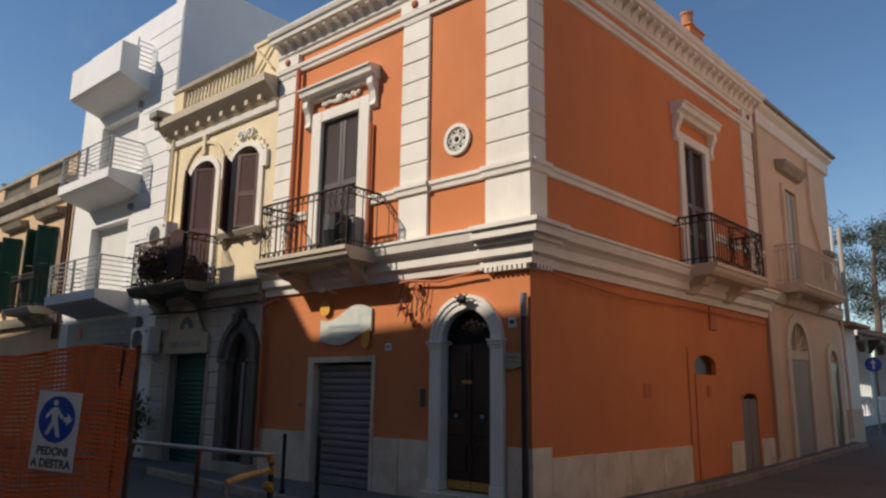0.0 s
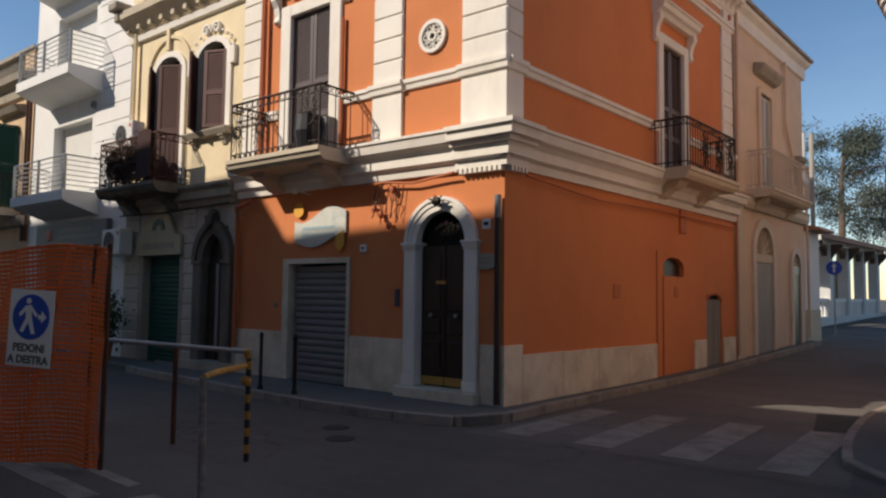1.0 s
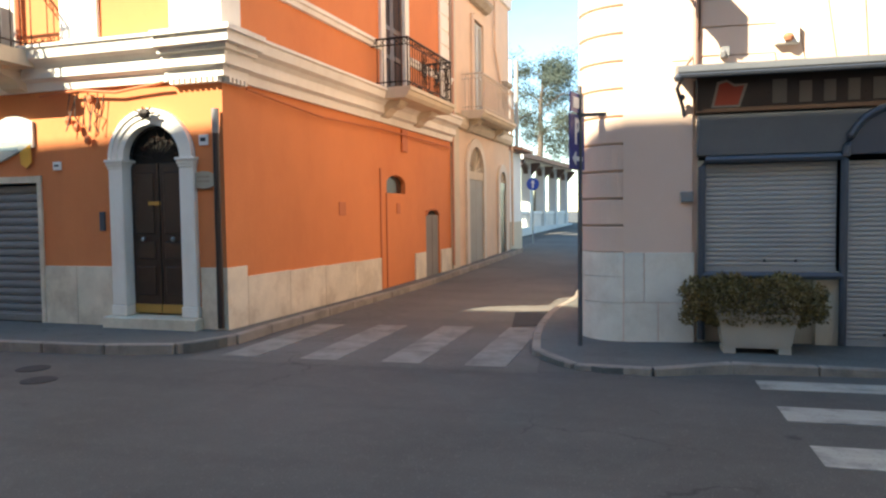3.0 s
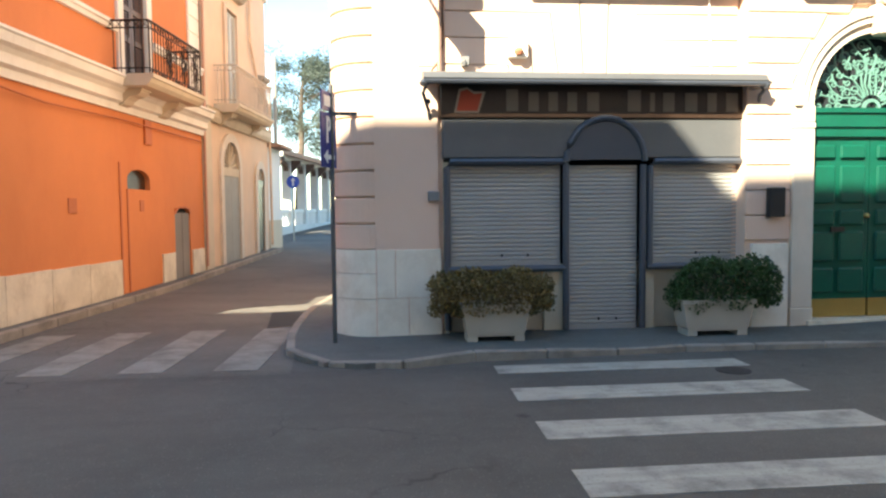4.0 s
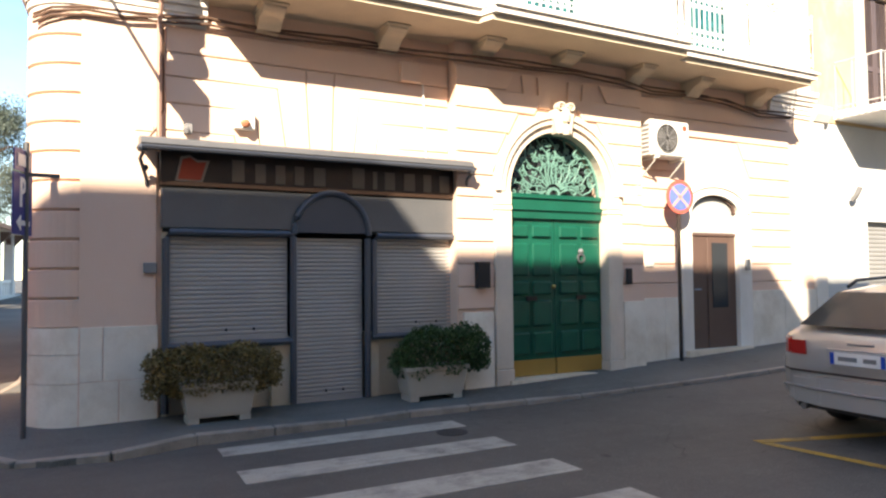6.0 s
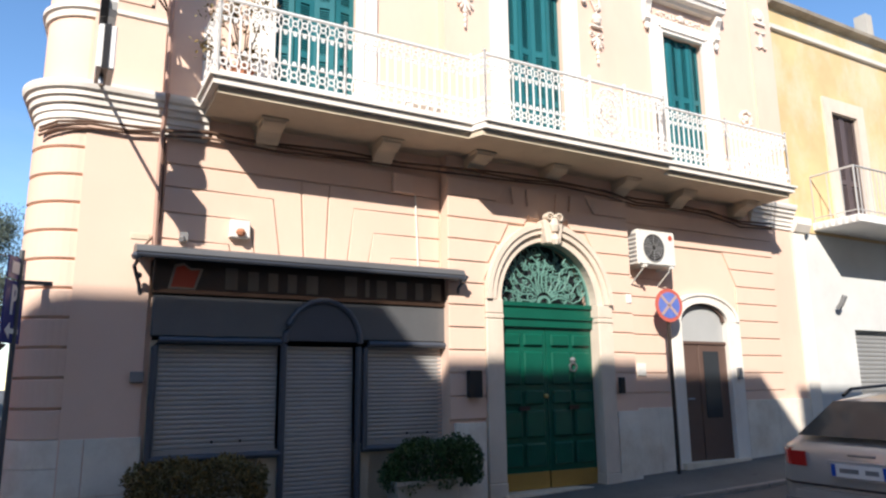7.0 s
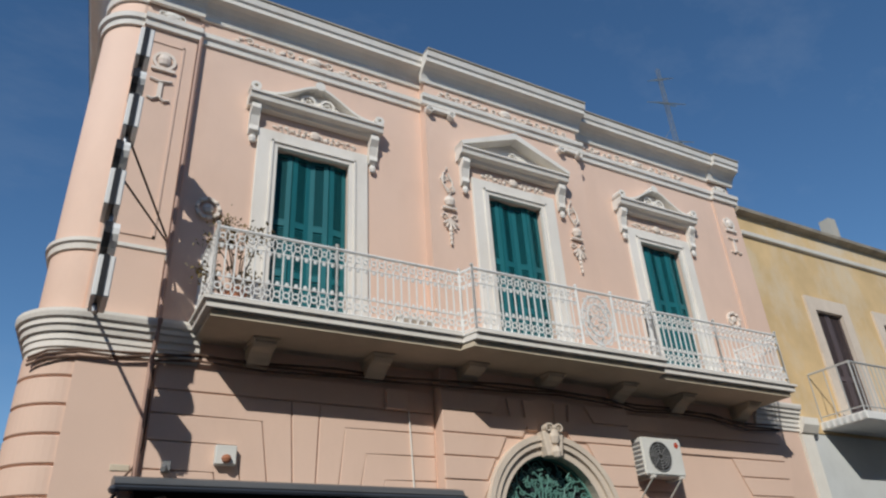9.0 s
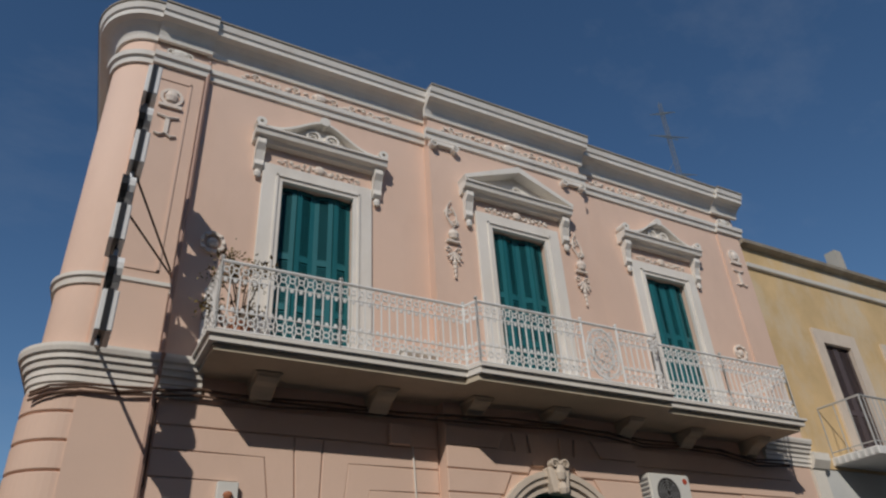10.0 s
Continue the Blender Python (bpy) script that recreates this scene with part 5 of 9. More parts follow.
ac_unit(FO @ pose(-10.35, -0.12, 2.45), "grimy grey air conditioner beside the shop board")

# ---- white apartment house ----
wh = thing("white_house", FO @ pose(-13.2, 0, 0), "white modern three-storey house with boxy balconies", "house")
W0, W1 = -15.95, -10.47


def white_house():
    bm = bmesh.new()
    holes = [(-15.2, -11.2, 0, 2.7), (-14.6, -12.4, 3.75, 6.0), (-14.6, -12.4, 6.75, 9.0)]
    holed_wall(bm, W0, W1, 0, 11.6, 0.0, 0.4, holes)
    part("front_wall", bm, WHITE_WALL, wh, "", FO)
    bm = bmesh.new()
    box(bm, W0, W1, 0.4, 9.0, 11.3, 11.6)
    part("roof", bm, WHITE_WALL, wh, "", FO)
    bm = bmesh.new()
    box(bm, W1 - 0.3, W1, 0.4, 9.0, 7.0, 11.3)
    part("side_wall", bm, WHITE_WALL, wh, "", FO)
    bm = bmesh.new()
    box(bm, W1 - 0.5, W1, 0.02, 9.0, 11.6, 12.3)
    part("roof_parapet", bm, WHITE_WALL, wh, "", FO)
    bm = bmesh.new()
    box(bm, -14.6, -12.4, 0.25, 0.3, 3.7, 6.1)
    box(bm, -14.6, -12.4, 0.25, 0.3, 6.7, 9.1)
    part("blind", bm, PLASTIC_WHITE, wh, "pale closed roller blind", FO)
    bm = bmesh.new()
    roller(bm, -15.2, -11.2, 0.2, 0, 2.7, 0.12, 0.02)
    part("roller_door", bm, GREY_SHUT, wh, "closed dark roller door", FO)
    # recessed stone courses
    rng = random.Random(11)
    for x0, x1 in ((-12.2, -10.5),):
        z = 4.0
        while z < 11.2:
            bm = bmesh.new()
            box(bm, x0, x1, -0.02, 0.0, z, z + 0.42)
            bev(bm, 0.008)
            part("cladding_slab", bm, WHITE_WALL, wh, "", FO)
            z += 0.435
    # balconies
    for z, solid in ((3.78, False), (6.83, False), (9.66, True)):
        bal = part("balcony", bmesh.new(), WHITE_WALL, wh, "white concrete balcony with grey bars", FO)
        a, b, pr = -14.9, -11.86, 0.88
        bm = bmesh.new()
        prism(bm, [(0, z - 0.30), (-pr + 0.12, z - 0.06), (-pr, z), (-pr, z + 0.24), (0, z + 0.24)], a, b, "x")
        part("slab", bm, WHITE_WALL, bal, "", FO)
        if solid:
            bm = bmesh.new()
            box(bm, a, b, -pr, -pr + 0.12, z + 0.24, z + 0.84)
            box(bm, a, a + 0.12, -pr + 0.12, 0, z + 0.24, z + 0.84)
            box(bm, b - 0.12, b, -pr + 0.12, -0.4, z + 0.24, z + 0.84)
            part("parapet", bm, WHITE_WALL, bal, "", FO)
            bm = bmesh.new()
            for k in range(6):
                tube(bm, [(b - 0.1, -0.42, z + 0.4 + 0.13 * k), (b - 0.1, 0, z + 0.4 + 0.13 * k)], 0.014, 5)
            tube(bm, [(b - 0.1, -0.42, z + 0.3), (b - 0.1, -0.42, z + 1.15)], 0.02, 5)
            part("side_bars", bm, STEEL, bal, "", FO)
        else:
            for k in range(7):
                zz = z + 0.36 + 0.12 * k
                bm = bmesh.new()
                tube(bm, [(a + 0.05, 0, zz), (a + 0.05, -pr + 0.06, zz), (b - 0.05, -pr + 0.06, zz), (b - 0.05, 0, zz)], 0.012 if k < 6 else 0.022, 5)
                part("rail", bm, STEEL, bal, "", FO)
            for x in (a + 0.05, (a + b) / 2, b - 0.05):
                bm = bmesh.new()
                box(bm, x - 0.02, x + 0.02, -pr + 0.03, -pr + 0.09, z + 0.2, z + 1.1)
                part("post", bm, STEEL, bal, "", FO)
        bm = bmesh.new()
        arch(bm, -12.25, z - 0.55, 0.05, 0.10, -0.09, 0.0, 12, 0, 360)
        part("wall_lamp", bm, PLASTIC_GREY, bal, "round grey wall lamp", FO)
    # shop board under the first balcony
    bm = bmesh.new()
    box(bm, -15.0, -11.1, -0.16, -0.04, 2.75, 3.35)
    part("sign_panel", bm, mat("grey_sign_panel", (0.15, 0.15, 0.155), 0.5, var=0.1), wh, "grey shop panel with unreadable lettering", FO)
    bm = bmesh.new()
    box(bm, -13.6, -11.5, -0.17, -0.16, 2.95, 3.02)
    box(bm, -13.6, -11.8, -0.17, -0.16, 3.12, 3.19)
    part("panel_lettering", bm, PLASTIC_GREY, wh, "", FO)
    bm = bmesh.new()
    blob(bm, -14.2, -0.17, 3.05, 0.2, 0.02, 0.16)
    part("panel_emblem", bm, SIGN_RED, wh, "", FO)


white_house()

# ---- farther apricot house ----
ah = thing("apricot_house", FO @ pose(-23, 0, 0), "old apricot house with stone balustrade farther along", "house")


def apricot_house():
    A0, A1 = -34.0, -15.97
    holes = [(x, x + 1.1, 4.0, 6.4) for x in (-18.0, -20.9, -24.0)]
    bm = bmesh.new()
    holed_wall(bm, A0, A1, 0, 7.8, 0, 0.4, holes)
    part("wall", bm, APRICOT, ah, "", FO)
    bm = bmesh.new()
    box(bm, A0, A1, 0.4, 8, 7.5, 7.8)
    part("roof", bm, GREY_WALL, ah, "", FO)
    bm = bmesh.new()
    moulding(bm, A0, A1, [(0, 7.2), (-0.1, 7.22), (-0.14, 7.5), (-0.35, 7.62), (-0.40, 7.8), (0, 7.85)])
    moulding(bm, A0, A1, [(0, 3.4), (-0.15, 3.45), (-0.25, 3.7), (0, 3.75)])
    box(bm, A0, A1, -0.05, 0.2, 7.8, 7.98)
    box(bm, A0, A1, -0.1, 0.22, 8.5, 8.62)
    part("cornice", bm, OLD_STONE, ah, "", FO)
    for x in (-16.3, -19.3, -22.3, -25.3):
        bm = bmesh.new()
        box(bm, x - 0.3, x + 0.3, -0.06, 0.2, 7.98, 8.5)
        part("parapet_pier", bm, APRICOT, ah, "", FO)
    for k in range(48):
        x = -25.0 + k * 0.18
        bm = bmesh.new()
        lathe(bm, [(0.05, 7.98), (0.03, 8.08), (0.06, 8.22), (0.03, 8.4), (0.05, 8.5)], x, 0.05, 6)
        part("baluster", bm, OLD_STONE, ah, "", FO)
    for x0, x1, z0, z1 in holes:
        w = part("window", bmesh.new(), TRIM, ah, "window with open green shutters", FO)
        bm = bmesh.new()
        box(bm, x0, x1, 0.2, 0.25, z0, z1)
        part("pane", bm, PANE, w, "", FO)
        bm = bmesh.new()
        moulding(bm, x0 - 0.3, x1 + 0.3, [(0, z1 + 0.35), (-0.2, z1 + 0.4), (-0.3, z1 + 0.55), (0, z1 + 0.62)])
        part("hood", bm, OLD_STONE, w, "", FO)
        louvre_leaf(ah, "shutter_leaf", FO @ pose(x0, -0.03, z0), 0.54, z1 - z0, DARK_GREEN, (0.5,), 0.06, -75, "open dark green shutter", 0)
        louvre_leaf(ah, "shutter_leaf", FO @ pose(x1, -0.03, z0), 0.54, z1 - z0, DARK_GREEN, (0.5,), 0.06, 75, "open dark green shutter", 1)
    for x in (-16.2, -16.0):
        bm = bmesh.new()
        tube(bm, [(x, -0.08, 3.0), (x, -0.08, 7.3)], 0.05, 7)
        part("drainpipe", bm, RUST, ah, "", FO)
    bm = bmesh.new()
    lathe(bm, [(0.15, 8.6), (0.15, 9.5), (0.2, 9.55)], -25.5, 1.0, 8)
    part("chimney", bm, OLD_STONE, ah, "", FO)


apricot_house()
iron_balcony(FO, -18.4, -16.5, 0.7, 3.9, ah, (0.5,), 1.0, IRON, 0.12)


# ---- pink corner house ----
ph = thing("pink_house", FP @ pose(6.3, 0, 0), "pale pink two-storey corner house with white stucco ornament", "house")
PX0, PX1 = 0.17, 12.62
PR, PCX, PCY = 0.50, 0.17, 9.08
RIS0, RIS1, RD = 4.72, 8.08, 0.20
DC = 6.46
LEAN = 0.087


def pink_walls():
    win = [(2.25, 3.41, 5.08, 8.12), (9.43, 10.51, 5.08, 8.07)]
    bm = bmesh.new()
    holed_wall(bm, PX0, RIS0, 0, 10.3, 0, T, [win[0], (1.0, 4.66, 0, 2.75)])
    part("front_wall", bm, PINK, ph, "pale pink plaster", FP)
    bm = bmesh.new()
    holed_wall(bm, RIS0, RIS1, 0, 10.3, -RD, T, [(DC - 0.89, DC + 0.89, 0, 3.80), (5.83, 6.95, 5.08, 8.09)])
    spandrels(bm, DC, 2.86, 0.89, 3.80, -RD, T, ez=1.05)
    part("middle_wall", bm, PINK, ph, "", FP)
    bm = bmesh.new()
    holed_wall(bm, RIS1, PX1, 0, 10.3, 0, T, [win[1], (9.34, 10.50, 0, 3.0)])
    spandrels(bm, 9.92, 2.72, 0.58, 3.0, 0, T, ez=0.48)
    part("right_wall", bm, PINK, ph, "", FP)
    # rounded corner and the wall along the side street
    bm = bmesh.new()
    round_moulding(bm, [(0.15, 0.0), (PR, 0.0), (PR, 10.3), (0.15, 10.3)], PCX, PCY, 270, 180, 14)
    part("round_corner", bm, PINK, ph, "", None, True)
    bm = bmesh.new()
    prism(bm, [(PCX - PR, PCY), (PCX - PR + 0.3, PCY), (PCX - PR + 0.3 + 15 * LEAN, 24.0), (PCX - PR + 15 * LEAN, 24.0)], 0, 10.2, "z")
    part("side_wall", bm, PINK, ph)
    bm = bmesh.new()
    box(bm, PX1 - 0.3, PX1, 8.93, 20, 0, 10.2)
    # unseen wall at the back, added against light leaking through
    box(bm, 1.0, PX1, 23.7, 24.0, 0, 10.2)
    part("party_wall", bm, PINK, ph)
    bm = bmesh.new()
    prism(bm, [(-0.30, 9.1), (0.2, 8.65), (PX1, 8.65), (PX1, 24), (1.0, 24)], 10.15, 10.4, "z")
    part("roof", bm, GREY_WALL, ph)


pink_walls()


def run(prof, material, nm, label="", spans=None, corner=True, ris=True):
    """Carries a moulding along the whole pink front, round its corner and over the middle bay."""
    spans = spans or [(PX0 + 0.08, 0.90, 0.06), (0.95, RIS0, 0), (RIS0, RIS1, RD), (RIS1, 11.95, 0), (12.0, PX1, 0.06)]
    deep = max(-d for d, z in prof)
    for a, b, off in spans:
        bm = bmesh.new()
        ext = 0.08 if off else 0.03
        moulding(bm, a - ext, b + ext, [(d - off, z) for d, z in prof])
        part(nm, bm, material, ph, label, FP)
    if corner:
        bm = bmesh.new()
        round_moulding(bm, [(PR - d, z) for d, z in prof], PCX, PCY, 270, 180, 14)
        part(nm, bm, material, ph, label)
        bm = bmesh.new()
        prism(bm, [(PCX - PR + d, z) for d, z in prof], PCY, 20.0, "y")
        for v in bm.verts:
            v.co.x += LEAN * (v.co.y - PCY)
        part(nm, bm, material, ph)


def pink_mouldings():
    run([(0.02, 4.60), (-0.025, 4.60), (-0.025, 4.665), (-0.05, 4.672), (-0.05, 4.745), (-0.07, 4.752), (-0.07, 4.83), (-0.105, 4.838), (-0.115, 4.90), (-0.145, 4.915), (-0.145, 4.97), (-0.18, 4.99), (-0.195, 5.04), (-0.195, 5.08), (0.02, 5.10)], PINK_TRIM, "floor_cornice", "white moulded floor cornice", [(PX0, 1.45, 0), (11.45, PX1, 0)])
    run([(0.02, 5.92), (-0.03, 5.93), (-0.04, 6.00), (-0.07, 6.02), (-0.07, 6.07), (0.02, 6.08)], PINK_TRIM, "string_course", "", [(PX0, 0.93, 0)])
    run([(0.02, 9.66), (-0.04, 9.67), (-0.05, 9.76), (-0.09, 9.78), (-0.10, 9.86), (0.02, 9.88)], PINK_TRIM, "architrave", "white architrave band")
    run([(0.02, 10.16), (-0.04, 10.16), (-0.055, 10.23), (-0.08, 10.29), (-0.13, 10.35), (-0.20, 10.40), (-0.29, 10.43), (-0.295, 10.51), (-0.325, 10.53), (-0.35, 10.63), (0.02, 10.67)], PINK_TRIM, "eaves_cornice", "white projecting eaves cornice")
    run([(0.02, 10.645), (-0.37, 10.645), (-0.37, 10.675), (0.02, 10.69)], OLD_STONE, "eaves_cap", "")
    # projecting pier at the corner and at the far end, with sunk panel
    bm = bmesh.new()
    box(bm, PX0 - 0.02, 0.93, -0.045, 0.01, 5.1, 9.66)
    part("corner_pier", bm, PINK, ph, "", FP)
    bm = bmesh.new()
    for x0, x1, z0, z1 in ((0.26, 0.29, 6.2, 9.45), (0.74, 0.77, 6.2, 9.45), (0.26, 0.77, 9.42, 9.45), (0.26, 0.77, 6.2, 6.23)):
        box(bm, x0, x1, -0.06, -0.04, z0, z1)
    part("panel_bead", bm, PINK, ph, "", FP)
    bm = bmesh.new()
    box(bm, 11.95, PX1, -0.045, 0.01, 5.1, 9.66)
    part("end_pier", bm, PINK, ph, "", FP)
    bm = bmesh.new()
    box(bm, 0.165, 0.93, -0.05, 0.0, 0.0, 4.62)
    part("lower_pier", bm, PINK, ph, "", FP)


pink_mouldings()


def rustication():
    """Ground-floor blocks with sunk joints, splayed over the openings."""
    def block(pts, y0, y1):
        bm = bmesh.new()
        prism(bm, pts, y1, y0)
        bev(bm, 0.009)
        part("plaster_block", bm, PINK, ph, "", FP)
    z, zs = 1.215, []
    h = 0.3095
    while z < 4.5:
        zs.append(z)
        z += h
    g = 0.014
    # shop bay, above the awning: keystone and crossetted voussoirs stepping down to both sides
    zb, e = 3.05, g / 2
    zj = (3.37, 3.69, 4.0, 4.28)
    slopes = ((1.80, 3.37, -0.20), (2.03, 3.69, -0.19), (2.32, 4.0, -0.14), (2.67, 4.28, -0.06), (3.05, 4.28, 0.03), (3.39, 4.0, 0.10), (3.68, 3.69, 0.17), (3.94, 3.37, 0.19))

    def at_z(k, z):
        x, z0, sl = slopes[k]
        return x + (z - z0) * sl
    x_l, x_r = 1.02, RIS0 - 0.03
    block([(x_l, zj[3] + e), (x_r, zj[3] + e), (x_r, 4.58), (x_l, 4.58)], -0.03, 0.0)
    block([(at_z(3, zb) + e, zb), (at_z(4, zb) - e, zb), (at_z(4, zj[3]) - e, zj[3] - e), (at_z(3, zj[3]) + e, zj[3] - e)], -0.03, 0.0)
    block([(x_l, zb), (at_z(0, zb) - e, zb), (at_z(0, zj[0]) - e, zj[0] - e), (x_l, zj[0] - e)], -0.03, 0.0)
    block([(at_z(7, zb) + e, zb), (x_r, zb), (x_r, zj[0] - e), (at_z(7, zj[0]) + e, zj[0] - e)], -0.03, 0.0)
    for k in range(3):
        lo, hi = zj[k] + e, zj[k + 1] - e
        block([(at_z(k, zb) + e, zb), (at_z(k + 1, zb) - e, zb), (at_z(k + 1, hi) - e, hi), (x_l, hi), (x_l, lo), (at_z(k, lo) + e, lo)], -0.03, 0.0)
        block([(at_z(6 - k, zb) + e, zb), (at_z(7 - k, zb) - e, zb), (at_z(7 - k, lo) - e, lo), (x_r, lo), (x_r, hi), (at_z(6 - k, hi) + e, hi)], -0.03, 0.0)
    # middle bay round the arch
    for zz in zs:
        t = min(zz + h - g, 4.58)
        for sgn in (-1, 1):
            edge = RIS0 + 0.0 if sgn < 0 else RIS1
            zc = (zz + t) / 2
            if zz < 2.9:
                inner = DC + sgn * 1.17
            elif zz < 4.05:
                inner = DC + sgn * (1.14 * math.sqrt(max(0.05, 1 - ((zc - 2.86) / 1.35) ** 2)) + 0.10)
            else:
                inner = DC + sgn * 0.92
            tip = inner + (-sgn) * (0.16 if zz >= 2.9 else 0.0)
            a, b = (edge, inner) if sgn < 0 else (inner, edge)
            if abs(b - a) > 0.1:
                pts = [(edge, zz), (inner, zz), (tip, t), (edge, t)]
                block(pts if sgn < 0 else pts[::-1], -RD - 0.035, -RD + 0.005)
    for k in range(-2, 3):
        if k:
            x = DC + k * 0.25
            block([(x - 0.10, 4.16 - abs(k) * 0.05), (x + 0.10, 4.16 - abs(k) * 0.05), (x + 0.115 + 0.03 * k, 4.56), (x - 0.10 + 0.03 * k, 4.56)], -RD - 0.036, -RD + 0.005)
    # right bay
    for zz in zs:
        t = min(zz + h - g, 4.58)
        if zz < 3.1:
            block([(RIS1 + 0.02, zz), (9.09, zz), (9.09, t), (RIS1 + 0.02, t)], -0.03, 0.0)
            block([(10.83, zz), (11.95, zz), (11.95, t), (10.83, t)], -0.03, 0.0)
        elif zz < 3.7:
            block([(11.0 - (zz - 3.1) * 0.5, zz), (11.95, zz), (11.95, t), (11.0 - (t - 3.1) * 0.5, t)], -0.03, 0.0)
            block([(RIS1 + 0.02, zz), (9.0, zz), (9.15, t), (RIS1 + 0.02, t)], -0.03, 0.0)
        else:
            block([(RIS1 + 0.02, zz), (11.95, zz), (11.95, t), (RIS1 + 0.02, t)], -0.03, 0.0)
    # banded rounded corner
    for zz in [1.155 + 0.3185 * k for k in range(11)]:
        bm = bmesh.new()
        t = min(zz + 0.3185 - 0.022, 4.60)
        round_moulding(bm, [(PR - 0.02, zz), (PR + 0.022, zz), (PR + 0.035, zz + 0.012), (PR + 0.035, t - 0.012), (PR + 0.022, t), (PR - 0.02, t)], PCX, PCY, 270, 180, 12)
        part("corner_band", bm, PINK, ph, "")
    # narrow strip beside the shop
    for zz in zs:
        if zz < 3.1:
            block([(4.80, zz), (5.30, zz), (5.30, zz + h - g), (4.80, zz + h - g)], -RD - 0.034, -RD + 0.005)
    # travertine dado
    bm = bmesh.new()
    for z0, z1 in ((0.0, 0.55), (0.556, 0.86), (0.866, 1.15)):
        bm = bmesh.new()
        round_moulding(bm, [(PR - 0.02, z0), (PR + 0.05, z0), (PR + 0.05, z1), (PR - 0.02, z1)], PCX, PCY, 270, 180, 12)
        part("dado_course", bm, PALE_DADO, ph, "pale travertine corner slab")
    for a, b, y, zt in ((0.175, 0.56, -0.06, 0.56), (0.565, 0.96, -0.06, 0.56), (0.175, 0.40, -0.06, 1.15), (0.405, 0.96, -0.06, 1.15), (4.80, 5.28, -RD - 0.05, 1.17), (7.64, RIS1, -RD - 0.05, 1.25), (RIS1 + 0.05, 8.7, -0.05, 1.28), (8.7, 9.09, -0.05, 1.28), (10.83, 11.7, -0.05, 1.36), (11.7, PX1, -0.05, 1.36)):
        bm = bmesh.new()
        z0 = 0.566 if zt == 1.15 else 0.0
        box(bm, a + 0.002, b - 0.002, y, 0.0, z0, zt)
        bev(bm, 0.004)
        part("dado_slab", bm, PALE_DADO, ph, "", FP)


rustication()


